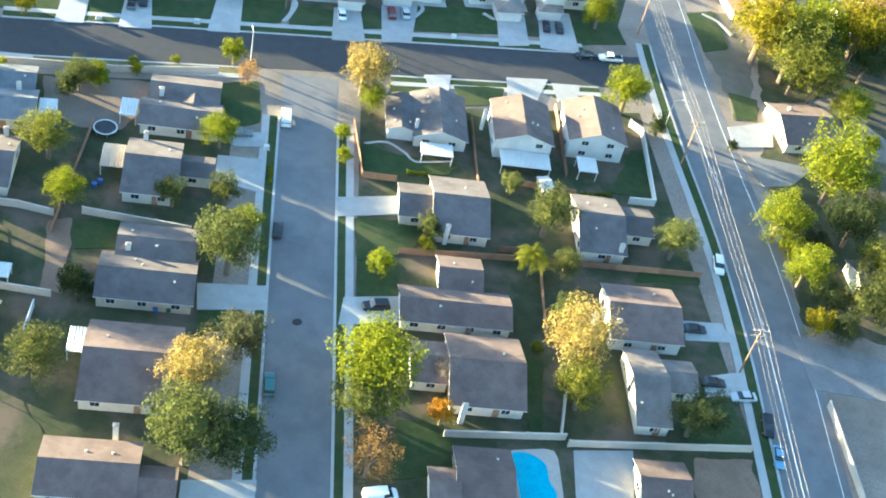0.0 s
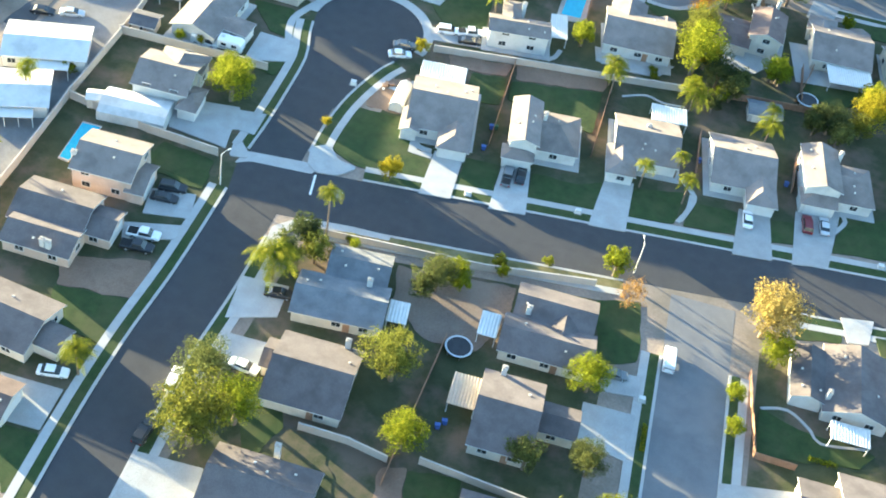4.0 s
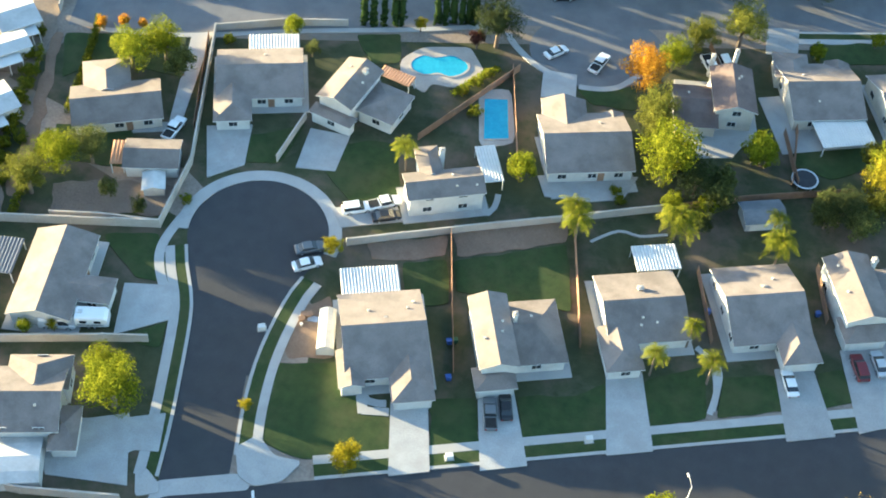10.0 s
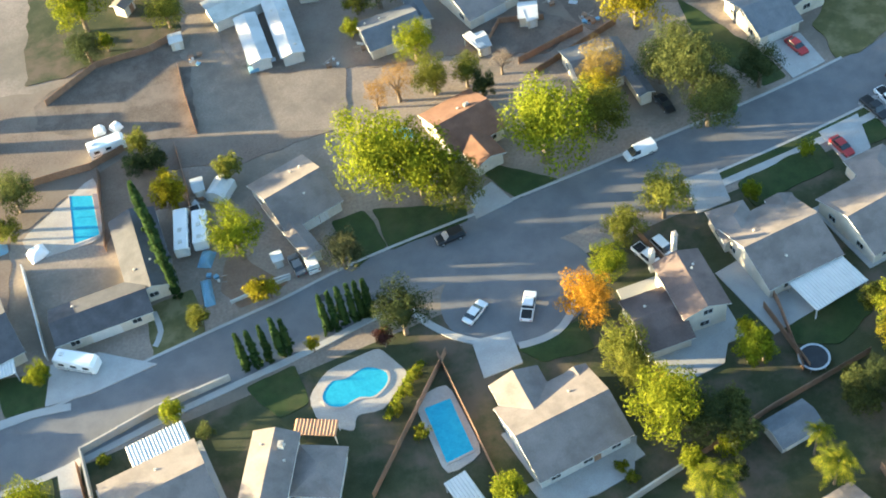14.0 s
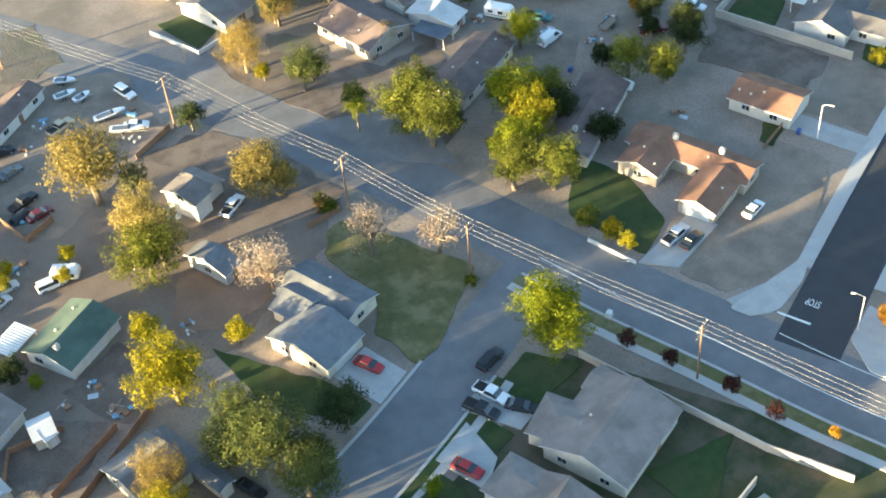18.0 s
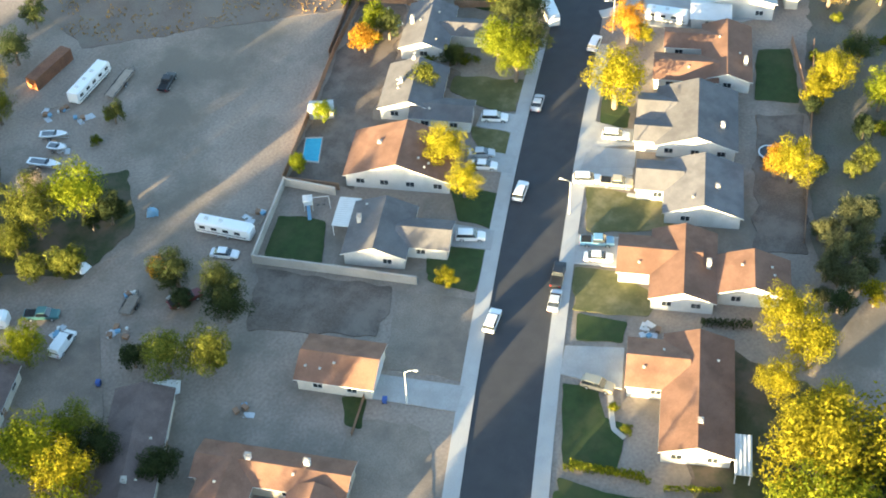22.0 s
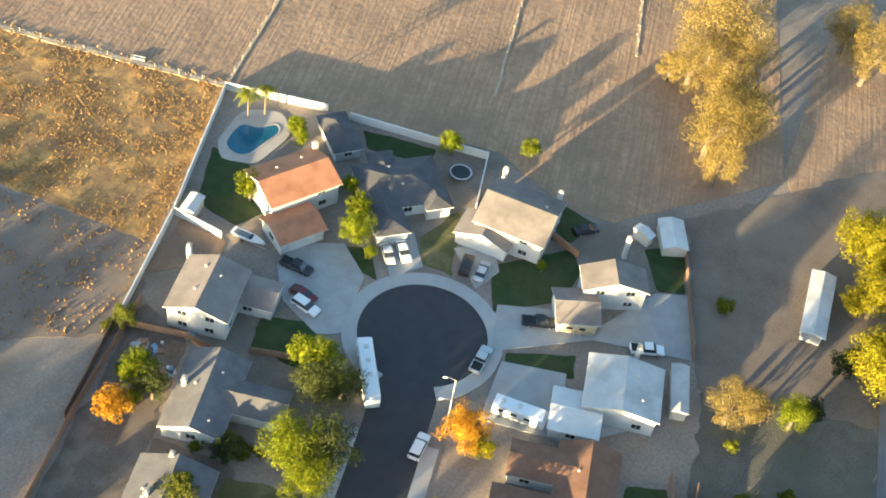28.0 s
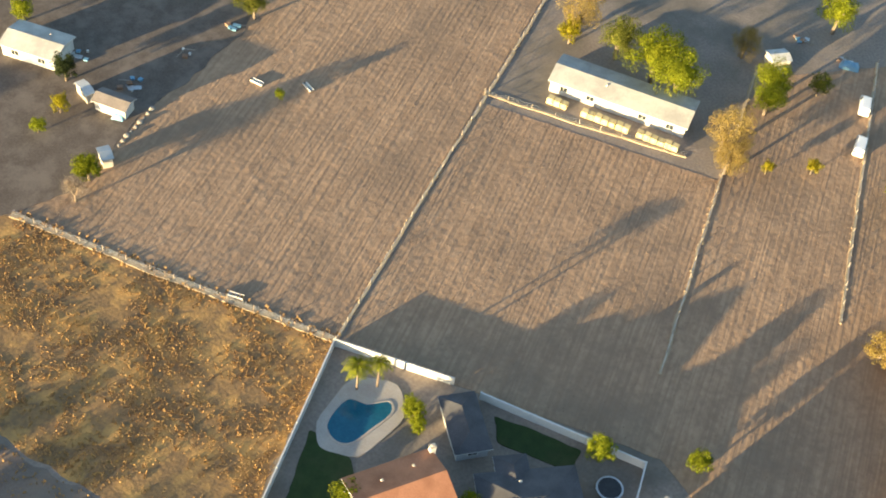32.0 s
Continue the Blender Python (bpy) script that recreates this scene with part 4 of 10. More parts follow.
# ---- trees ----
def crown_mesh(kind, v, large=False):
    """A crown of unit radius: boughs of small leaves round a dark heart, uneven, with gaps between them."""
    def fill(bm):
        rnd = random.Random(hash_of(kind) + 31 * v)
        flat, boughs, leaves, size = {"sand": (1.25, 36, 130, 0.055), "cypress": (9.0, 70, 80, 0.2), "shrub": (0.75, 14, 90, 0.10), "rust": (0.95, 24, 80, 0.055), "bare": (0.9, 30, 80, 0.03)}.get(kind, (0.98, 27, 108, 0.076))
        if large:
            boughs, leaves, size = int(boughs * 1.3), int(leaves * 1.9), size * 0.56
        if kind not in ("rust", "cypress", "bare", "sand"):
            core = bmesh.ops.create_icosphere(bm, subdivisions=2, radius=0.36)["verts"]
            for q in core:
                q.co *= 1 + 0.5 * noise.noise(q.co * 3.3 + Vector((v, 0, 0)))
                q.co.z *= flat
        if kind == "cypress":
            for q in bmesh.ops.create_icosphere(bm, subdivisions=2, radius=1.0)["verts"]:
                w = 0.62 * (1 + 0.25 * noise.noise(q.co * 3)) * (1 - 0.35 * max(0.0, q.co.z))
                q.co = Vector((q.co.x * w, q.co.y * w, 4.9 * q.co.z + 0.3))
        lean = Vector((rnd.uniform(-0.12, 0.12), rnd.uniform(-0.12, 0.12), 0))
        for i in range(boughs):
            if kind == "cypress":
                h = rnd.uniform(-0.5, 0.6)
                w = 0.62 * (1 - max(0, h) * 1.5)
                c, cr, axis, long = Vector((rnd.uniform(-w, w), rnd.uniform(-w, w), h * flat)), 0.42, Vector((0, 0, 1)), 1.0
            else:
                # boughs spread evenly over the sphere, the upper ones reach up
                h = 1 - 1.75 * (i + 0.5) / boughs
                a = 2.4 * i + rnd.uniform(-0.5, 0.5)
                d = Vector((math.cos(a) * math.sqrt(max(0.05, 1 - h * h)), math.sin(a) * math.sqrt(max(0.05, 1 - h * h)), h))
                rad = rnd.uniform(0.45, 0.78) * (1 if i % 3 else 0.75)
                c = d * rad + lean
                c.z *= flat
                cr, axis, long = rnd.uniform(0.25, 0.38), (d + Vector((0, 0, 0.6))).normalized(), rnd.uniform(1.0, 1.35)
            n_leaves = int(leaves * rnd.uniform(0.7, 1.2))
            for j in range(n_leaves):
                n = Vector((rnd.gauss(0, 1), rnd.gauss(0, 1), rnd.gauss(0.1, 1))).normalized()
                off = n * cr * rnd.uniform(0.62, 1.0) * (0.85 + 0.4 * noise.noise(n * 2.5 + Vector((i, v, 0))))
                p = c + off + axis * off.dot(axis) * (long - 1)
                nn = (n + 0.55 * Vector((rnd.uniform(-1, 1), rnd.uniform(-1, 1), rnd.uniform(-0.4, 1)))).normalized()
                t = nn.orthogonal().normalized()
                t.rotate(Matrix.Rotation(rnd.uniform(0, 6.28), 3, nn))
                u = nn.cross(t)
                s = size * rnd.uniform(0.6, 1.25)
                bm.faces.new([bm.verts.new(p + t * (a * s) + u * (b * s)) for a, b in ((-0.6, -0.42), (0.75, 0.0), (-0.5, 0.5))])
    return shared("crown_%s_%d%s" % (kind, v, "_large" if large else ""), ["leaf_" + kind], fill)


def hash_of(text):
    return sum(ord(ch) * (i + 3) for i, ch in enumerate(text))


def bare_mesh(v):
    def fill(bm):
        rnd = random.Random(71 + v)

        def grow(p, d, length, r, level):
            q = p + d * length
            tube_into(bm, p, q, r, r * 0.6, 4 if level < 2 else 3)
            if level == 4:
                return
            for _ in range(4 if level < 3 else 3):
                e = (d + 0.75 * Vector((rnd.gauss(0, 0.7), rnd.gauss(0, 0.7), rnd.gauss(0.15, 0.5)))).normalized()
                grow(p.lerp(q, rnd.uniform(0.55, 1.0)), e, length * rnd.uniform(0.62, 0.8), r * 0.55, level + 1)
        for _ in range(3):
            grow(Vector((0, 0, -0.7)), Vector((rnd.uniform(-0.6, 0.6), rnd.uniform(-0.6, 0.6), 1)).normalized(), 0.5, 0.045, 0)
    return shared("twigs_%d" % v, ["leaf_bare"], fill)


def palm_mesh(v):
    """A head of arching fronds, each a row of drooping leaflets along its rib."""
    def fill(bm):
        rnd = random.Random(11 + v)
        for i in range(38):
            a, up, long = i * 2.4 + rnd.uniform(-0.3, 0.3), rnd.uniform(-0.1, 1.25), rnd.uniform(0.7, 1.12)
            out = Vector((math.cos(a), math.sin(a), 0))
            side = Vector((-out.y, out.x, 0))
            last = Vector((0, 0, 0))
            for k in range(1, 19):
                s = k / 18
                p = out * (1.05 * s * long) + Vector((0, 0, long * (up * 0.75 * s - 0.95 * s * s)))
                w = 0.24 * math.sin(3.1 * (0.12 + 0.8 * s)) * rnd.uniform(0.8, 1.15)
                step = (p - last) * 0.38
                for sgn in (-1, 1):
                    tip = p + side * sgn * w + out * w * 0.55 - Vector((0, 0, w * rnd.uniform(0.35, 0.8)))
                    bm.faces.new([bm.verts.new(q) for q in (p - step, p + step * 0.4, tip + step * 0.3, tip - step * 0.1)])
                last = p
    return shared("fronds_%d" % v, ["leaf_palm"], fill)


def trunk_mesh(v):
    def fill(bm):
        rnd = random.Random(5 + v)
        tube_into(bm, (0, 0, -0.03), (0.02, 0.01, 0.55), 0.10, 0.075, 7)
        for i in range(5):
            a = i * 1.26 + rnd.uniform(-0.3, 0.3)
            tube_into(bm, (0.02, 0.01, 0.5), (0.38 * math.cos(a), 0.38 * math.sin(a), rnd.uniform(0.95, 1.15)), 0.055, 0.02, 5)
    return shared("trunk_%d" % v, ["bark"], fill)


TREE_WORDS = {"amber": "dull golden-brown autumn tree", "green": "leafy green garden tree", "lime": "yellow-green leafy tree with a rounded crown", "dark": "dense dark green tree", "olive": "dusty olive-green tree", "gold": "golden yellow autumn tree", "orange": "orange autumn tree", "rust": "thin rusty brown autumn tree", "grey": "grey-green leafy tree", "sand": "tall feathery straw-coloured tree", "purple": "small dark purple-leaved tree", "palm": "palm with arching green fronds", "shrub": "rounded green shrub", "cypress": "slim dark green cypress", "bare": "leafless pale grey-brown tree"}
tree_count = 0


def tree(kind, x, y, r, tall=6.3):
    global tree_count
    tree_count += 1
    r *= 1.33
    v = tree_count % 4
    rnd = random.Random(tree_count)
    name = {"palm": "palm_tree", "shrub": "shrub", "cypress": "cypress", "gold": "autumn_tree", "amber": "autumn_tree", "orange": "autumn_tree", "rust": "autumn_tree", "bare": "bare_tree"}.get(kind, "tree" if r > 2.1 else "young_tree")
    ob = thing(name, x, y, rnd.uniform(0, 360), TREE_WORDS[kind] + " growing in a yard", "shrub" if kind == "shrub" else "tree", "shrubs" if kind == "shrub" else "trees")
    if kind == "palm":
        h = tall
        put("trunk", shared("palm_trunk", ["bark"], lambda b: [tube_into(b, (0.02 * i * i / 8, 0, i / 8), (0.02 * (i + 1) ** 2 / 8, 0, (i + 1) / 8 + 0.004), 0.2 - 0.008 * i, 0.18 - 0.008 * i, 8) for i in range(8)]), ob, Matrix.Diagonal((1, 1, h, 1)))
        put("crown", palm_mesh(v % 3), ob, Matrix.Translation((0.15, 0, h)) @ Matrix.Diagonal((r * 0.86, r * 0.86, r * 0.86, 1)))
        return
    zc = {"shrub": 0.6 * r, "cypress": 4.6 * r}.get(kind, max(2.0, 1.15 * r))
    q = Matrix.Translation((0, 0, zc)) @ pose(0, 0, 0, 0, 0, rnd.uniform(0, 360)) @ Matrix.Diagonal((r * rnd.uniform(0.93, 1.08), r * rnd.uniform(0.93, 1.08), r * rnd.uniform(0.92, 1.1), 1))
    put("crown", bare_mesh(v) if kind == "bare" else crown_mesh(kind, v, r > 3.6), ob, q)
    if kind == "bare":
        put("branchwork", crown_mesh("bare", v), ob, q)
    put("trunk", trunk_mesh(v), ob, Matrix.Diagonal((r * 0.9, r * 0.9, zc, 1)))


# ---- vehicles ----
def loft_into(bm, rows, m=0):
    """Closes a skin over cross sections of equal length, with end caps."""
    vs = [[bm.verts.new(p) for p in row] for row in rows]
    k = len(rows[0])
    faces = []
    for a, b in zip(vs, vs[1:]):
        for i in range(k):
            faces.append(bm.faces.new((a[i], a[(i + 1) % k], b[(i + 1) % k], b[i])))
    faces += [bm.faces.new(vs[0][::-1]), bm.faces.new(vs[-1])]
    for fc in faces:
        fc.material_index = m


def section(x, w, z0, z1, r=0.12):
    return [(x, -w + r * 0.4, z0), (x, -w, z0 + r), (x, -w, z1 - r), (x, -w + r, z1), (x, w - r, z1), (x, w, z1 - r), (x, w, z0 + r), (x, w - r * 0.4, z0)]


SHAPES = {"sedan": (4.75, 0.91, [(-2.37, 0.82, 0.45, 0.78), (-2.2, 0.89, 0.28, 0.95), (-1.3, 0.91, 0.24, 1.0), (0.6, 0.91, 0.24, 0.97), (1.6, 0.90, 0.24, 0.88), (2.2, 0.86, 0.28, 0.74), (2.37, 0.78, 0.4, 0.62)], (-1.75, -1.05, 0.35, 1.15), 1.44), "suv": (4.9, 0.96, [(-2.45, 0.88, 0.5, 1.0), (-2.3, 0.95, 0.34, 1.08), (0.7, 0.96, 0.32, 1.08), (1.6, 0.95, 0.32, 1.04), (2.25, 0.92, 0.36, 0.92), (2.45, 0.84, 0.46, 0.76)], (-2.32, -2.05, 0.35, 1.15), 1.76), "pickup": (5.6, 0.98, [(-2.8, 0.94, 0.55, 1.05), (-2.7, 0.98, 0.42, 1.1), (0.9, 0.98, 0.40, 1.1), (1.8, 0.97, 0.40, 1.08), (2.6, 0.94, 0.44, 0.98), (2.8, 0.86, 0.5, 0.82)], (-0.75, -0.55, 0.85, 1.5), 1.78), "van": (5.5, 1.0, [(-2.75, 0.95, 0.4, 1.15), (-2.65, 1.0, 0.34, 1.2), (1.4, 1.0, 0.32, 1.2), (2.2, 0.98, 0.34, 1.12), (2.6, 0.94, 0.38, 0.98), (2.75, 0.84, 0.46, 0.8)], (-2.66, -2.5, 1.05, 1.9), 2.1)}
PAINT_WORDS = {"white": "white", "black": "black", "silver": "silver", "grey": "dark grey", "red": "red", "maroon": "dark red", "blue": "pale blue", "teal": "dark green", "tan": "beige"}


def wheels(ob, xs, y, r=0.33):
    tyre = shared("tyre_%d" % int(r * 100), ["rubber"], lambda b: tube_into(b, (0, -0.11, 0), (0, 0.11, 0), r, r, 14))
    rim = shared("rim_%d" % int(r * 100), ["metal"], lambda b: tube_into(b, (0, -0.125, 0), (0, 0.125, 0), r * 0.6, r * 0.6, 10))
    for x in xs:
        for s in (-1, 1):
            w = put("wheel", tyre, ob, Matrix.Translation((x, s * y, r)))
            put("rim", rim, w, Matrix.Identity(4))


def vehicle(kind, colour, x, y, turn, length=0.0):
    if kind in ("trailer", "rv", "bus", "boat"):
        return big_vehicle(kind, colour, x, y, turn, length)
    L, w, rows, cab, top = SHAPES[kind]
    ob = thing({"sedan": "car", "suv": "suv", "pickup": "pickup_truck", "van": "van"}[kind], x, y, turn, PAINT_WORDS[colour] + " " + {"sedan": "sedan car", "suv": "sport utility car", "pickup": "pickup truck with an open bed", "van": "panel van"}[kind] + " parked on the ground", "car" if kind in ("sedan", "suv") else kind.replace("pickup", "pickup truck"), "parked vehicles")
    key, paint = kind + "_" + colour, "paint_" + colour

    def body(bm):
        loft_into(bm, [section(*r) for r in rows])
    put("body", shared("body_" + key, [paint], body), ob, Matrix.Identity(4))
    belt = rows[2][3] - 0.03
    rear0, rear1, front1, front0 = cab
    g = top - 0.09

    def glass(bm):
        loft_into(bm, [[(a, -b, belt), (c, -b + 0.16, g), (c, b - 0.16, g), (a, b, belt)] for a, c, b in ((rear0, rear1, w - 0.05), (front0, front1, w - 0.05))])
    put("glasshouse", shared("glass_" + kind, ["glass"], glass), ob, Matrix.Identity(4), "dark car windows")

    def lid(bm):
        box_into(bm, rear1 - 0.06, front1 + 0.04, -w + 0.19, w - 0.19, g - 0.02, top, 0, 0.05)
    if kind == "van":
        put("cargo_side", shared("cargo_" + key, [paint], lambda b: box_into(b, rear0 + 0.02, 0.35, -w + 0.03, w - 0.03, belt, g, 0, 0.08)), ob, Matrix.Identity(4))
    put("roof", shared("lid_" + key, [paint], lid), ob, Matrix.Identity(4))
    if kind == "pickup":
        put("bed", shared("bed_" + kind, ["rubber"], lambda b: box_into(b, -2.62, -0.95, -0.82, 0.82, 1.06, 1.112)), ob, Matrix.Identity(4), "dark open load bed")
    wheels(ob, (-L * 0.29, L * 0.31), w - 0.1, 0.33 if kind == "sedan" else 0.38)
    lamp = shared("headlight", ["lamp_clear"], lambda b: box_into(b, -0.06, 0.06, -0.17, 0.17, -0.07, 0.07, 0, 0.02))
    tail = shared("tail_light", ["lamp_red"], lambda b: box_into(b, -0.05, 0.05, -0.12, 0.12, -0.1, 0.1, 0, 0.02))
    for s in (-1, 1):
        put("headlight", lamp, ob, Matrix.Translation((rows[-1][0] - 0.06, s * (w - 0.32), rows[-1][3] - 0.06)))
        put("tail_light", tail, ob, Matrix.Translation((rows[0][0] + 0.0, s * (w - 0.24), rows[0][3] - 0.16)))


def big_vehicle(kind, colour, x, y, turn, length):
    L = max(length, 4.0)
    if kind == "boat":
        L = max(length, 3.5)
        ob = thing("boat", x, y, turn, "white motor boat standing on a trailer", "boat", "stored boats")
        bm = bmesh.new()
        rows = []
        for s, w in ((-0.5, 0.82), (-0.2, 0.95), (0.15, 0.9), (0.38, 0.5), (0.5, 0.06)):
            rows.append([(s * L, -w * 0.3, 0.45 + 0.3 * max(0, s)), (s * L, -w, 1.1 + 0.25 * max(0, s)), (s * L, w, 1.1 + 0.25 * max(0, s)), (s * L, w * 0.3, 0.45 + 0.3 * max(0, s))])
        loft_into(bm, rows)
        part("hull", bm, "paint_" + colour, ob)
        bm = bmesh.new()
        box_into(bm, -L * 0.42, L * 0.05, -0.6, 0.6, 1.08, 1.14)
        part("cockpit", bm, "paint_grey", ob)
        bm = bmesh.new()
        box_into(bm, L * 0.05, L * 0.12, -0.55, 0.55, 1.1, 1.5, 0, 0.05)
        part("windscreen", bm, "glass", ob)
        bm = bmesh.new()
        for s in (-0.5, 0.5):
            box_into(bm, -L * 0.45, L * 0.55, s - 0.05, s + 0.05, 0.4, 0.5)
        part("trailer_frame", bm, "metal", ob)
        wheels(ob, (-L * 0.15,), 0.85, 0.3)
        return
    H = {"trailer": 2.7, "rv": 2.9, "bus": 3.0}[kind]
    if kind == "trailer" and L < 4.6:
        H = 2.1
    ob = thing({"trailer": "travel_trailer", "rv": "motorhome", "bus": "motorhome"}[kind], x, y, turn, {"trailer": "white travel trailer with roof vents", "rv": "white motorhome parked outdoors", "bus": "long white motorhome parked along the kerb"}[kind], "trailer" if kind == "trailer" else "motorhome", "parked vehicles")
    w = 1.2
    bm = bmesh.new()
    loft_into(bm, [section(-L / 2, w - 0.06, 0.6, H - 0.1, 0.2), section(-L / 2 + 0.15, w, 0.5, H, 0.2), section(L / 2 - 0.5, w, 0.5, H, 0.2), section(L / 2, w - 0.06, 0.6, H - 0.45, 0.2)])
    part("body", bm, "paint_" + colour, ob)
    bm = bmesh.new()
    for s in (-1, 1):
        box_into(bm, -L / 2 + 0.3, L / 2 - 0.6, s * (w + 0.004) - 0.006, s * (w + 0.004) + 0.006, 0.95, 1.15)
    part("stripe", bm, "paint_grey", ob, "grey side stripe")
    pane = shared("camper_window", ["glass"], lambda b: box_into(b, -0.5, 0.5, -0.02, 0.02, 0, 0.6))
    for s in (-1, 1):
        for i in range(int(L / 2.2)):
            put("window", pane, ob, Matrix.Translation((-L / 2 + 1.3 + i * 2.1, s * (w + 0.01), H * 0.55)))
    for i in range(max(1, int(L / 3.5))):
        put("roof_vent", shared("camper_vent", ["trim"], lambda b: box_into(b, -0.35, 0.35, -0.35, 0.35, 0, 0.22, 0, 0.06)), ob, Matrix.Translation((-L / 3 + i * 2.6, 0.1, H)))
    wheels(ob, (-L * 0.1, L * 0.08) if kind == "trailer" else (-L * 0.25, L * 0.32), w - 0.15, 0.36)


# ---- street furniture ----
def street_lamp(x, y):
    near = to_road(Vector((x, y))) - Vector((x, y))
    ob = thing("street_lamp", x, y, math.degrees(math.atan2(near.y, near.x)), "pale concrete street lamp with a single arm", "street lamp", "street lamps")
    bm = bmesh.new()
    tube_into(bm, (0, 0, 0), (0, 0, 7.2), 0.12, 0.07, 10)
    part("pole", bm, "trim", ob)
    bm = bmesh.new()
    tube_into(bm, (0, 0, 7.1), (0.7, 0, 7.5), 0.05, 0.04)
    tube_into(bm, (0.7, 0, 7.5), (1.4, 0, 7.6), 0.04, 0.035)
    part("arm", bm, "metal", ob)
    bm = bmesh.new()
    box_into(bm, 1.3, 1.95, -0.14, 0.14, 7.53, 7.7, 0, 0.05)
    part("lamp_head", bm, "trim", ob)

# ---- yards, drives and fields ----
patch("lawn", [(-110.9, 228.9), (-98.0, 232.2), (-95.0, 224.3), (-91.8, 224.1), (-90.1, 218.1), (-102.5, 214.4), (-108.1, 215.5), (-110.2, 222.9)])
patch("lawn", [(-86.9, 228.3), (-80.4, 230.3), (-78.2, 222.4), (-84.9, 220.1)])
patch("lawn", [(-74.3, 232.1), (-66.3, 234.0), (-62.1, 237.5), (-60.6, 229.2), (-72.6, 224.1)])
patch("lawn", [(-56.6, 239.2), (-47.9, 244.0), (-46.8, 235.0), (-55.0, 231.5)])
patch("lawn", [(-45.1, 242.6), (-37.4, 245.0), (-35.5, 238.9), (-45.1, 235.5)])
patch("lawn", [(-31.1, 246.9), (-27.5, 248.5), (-25.0, 243.2), (-30.5, 240.4)])
patch("lawn", [(-96.3, 252.1), (-89.6, 254.2), (-87.6, 246.0), (-94.3, 244.0)])
patch("lawn", [(-88.4, 254.3), (-71.6, 262.4), (-69.0, 249.3), (-87.0, 248.7)])
patch("drive", [(-92.3, 226.7), (-87.1, 228.3), (-84.3, 216.8), (-89.8, 214.8)])
patch("drive", [(-80.3, 231.4), (-75.2, 233.0), (-71.1, 221.0), (-77.5, 218.6)])
patch("drive", [(-62.3, 239.1), (-57.0, 240.7), (-53.9, 227.6), (-60.4, 225.3)])
patch("drive", [(-37.5, 246.1), (-31.8, 247.8), (-28.1, 236.4), (-35.1, 233.8)])
patch("drive", [(-27.8, 252.0), (-20.1, 257.2), (-18.5, 240.9), (-24.7, 237.7)])
patch("drive", [(-1.8, 259.9), (4.4, 262.8), (7.1, 251.3), (0.5, 248.1)])
patch("drive", [(7.4, 265.1), (14.5, 268.9), (18.8, 253.4), (9.7, 251.7)])
patch("lawn", [(-18.6, 256.6), (-6.2, 262.0), (-1.6, 257.4), (-0.7, 252.7), (-19.1, 244.9)])
patch("lawn", [(14.0, 266.5), (25.0, 272.6), (29.1, 262.4), (18.3, 257.1)])
patch("soil", [(-90.1, 260.0), (-72.6, 267.7), (-71.8, 263.1), (-88.3, 254.9)])
patch("soil", [(-102.9, 254.6), (-90.9, 259.3), (-89.8, 254.8), (-100.9, 251.3)])
patch("soil", [(-112.3, 238.4), (-105.6, 242.9), (-101.9, 232.2), (-109.1, 230.5)])
patch("lawn", [(-128.2, 271.8), (-124.9, 273.7), (-119.3, 277.3), (-120.7, 267.9), (-126.4, 266.2)])
patch("lawn", [(-114.6, 273.1), (-107.9, 276.3), (-102.8, 276.7), (-99.6, 264.6), (-107.7, 262.4), (-114.0, 268.4)])
patch("lawn", [(-166.9, 287.8), (-156.0, 290.8), (-145.8, 293.0), (-143.2, 282.9), (-147.5, 282.8), (-157.1, 283.8), (-162.9, 277.3)])
patch("lawn", [(-159.9, 266.6), (-147.3, 269.1), (-143.9, 260.3), (-157.0, 258.9)])
patch("lawn", [(-143.1, 246.1), (-135.1, 248.2), (-130.2, 239.4), (-135.1, 238.9), (-137.9, 240.9), (-142.0, 244.2)])
patch("lawn", [(-134.6, 227.5), (-127.9, 232.0), (-127.9, 227.8)])
patch("lawn", [(-75.6, 298.1), (-65.1, 300.9), (-64.2, 295.1), (-71.9, 294.8)])
patch("lawn", [(-37.5, 294.7), (-24.1, 297.4), (-23.4, 291.8), (-30.1, 287.4), (-36.5, 289.1)])
patch("lawn", [(-34.9, 320.9), (-19.4, 325.7), (-18.7, 319.9), (-33.4, 315.3)])
patch("lawn", [(-116.6, 301.3), (-108.6, 303.7), (-107.1, 296.3), (-111.7, 294.6)])
patch("drive", [(-135.3, 272.5), (-127.9, 274.8), (-126.5, 265.6), (-131.6, 261.4)])
patch("drive", [(-118.2, 276.5), (-111.2, 276.5), (-111.6, 268.0), (-118.2, 267.2)])
patch("drive", [(-145.1, 293.8), (-141.7, 295.2), (-139.6, 271.7), (-141.5, 270.3)])
patch("drive", [(-146.9, 267.8), (-146.9, 269.8), (-141.9, 271.7), (-140.4, 269.9)])
patch("drive", [(-110.0, 260.0), (-101.1, 265.4), (-98.2, 260.3), (-107.7, 256.5)])
patch("drive", [(-136.8, 237.6), (-129.3, 239.0), (-127.8, 232.8), (-135.0, 228.1)])
patch("drive", [(-81.8, 301.2), (-75.7, 301.5), (-75.1, 295.5), (-81.2, 294.2)])
patch("drive", [(-78.7, 275.7), (-62.1, 279.7), (-64.0, 274.0), (-69.7, 272.0), (-76.8, 271.4)])
patch("drive", [(-55.9, 291.6), (-44.1, 294.0), (-46.8, 288.3), (-55.1, 286.0)])
patch("drive", [(-42.7, 323.7), (-36.7, 324.7), (-36.7, 317.5), (-42.6, 316.3)])
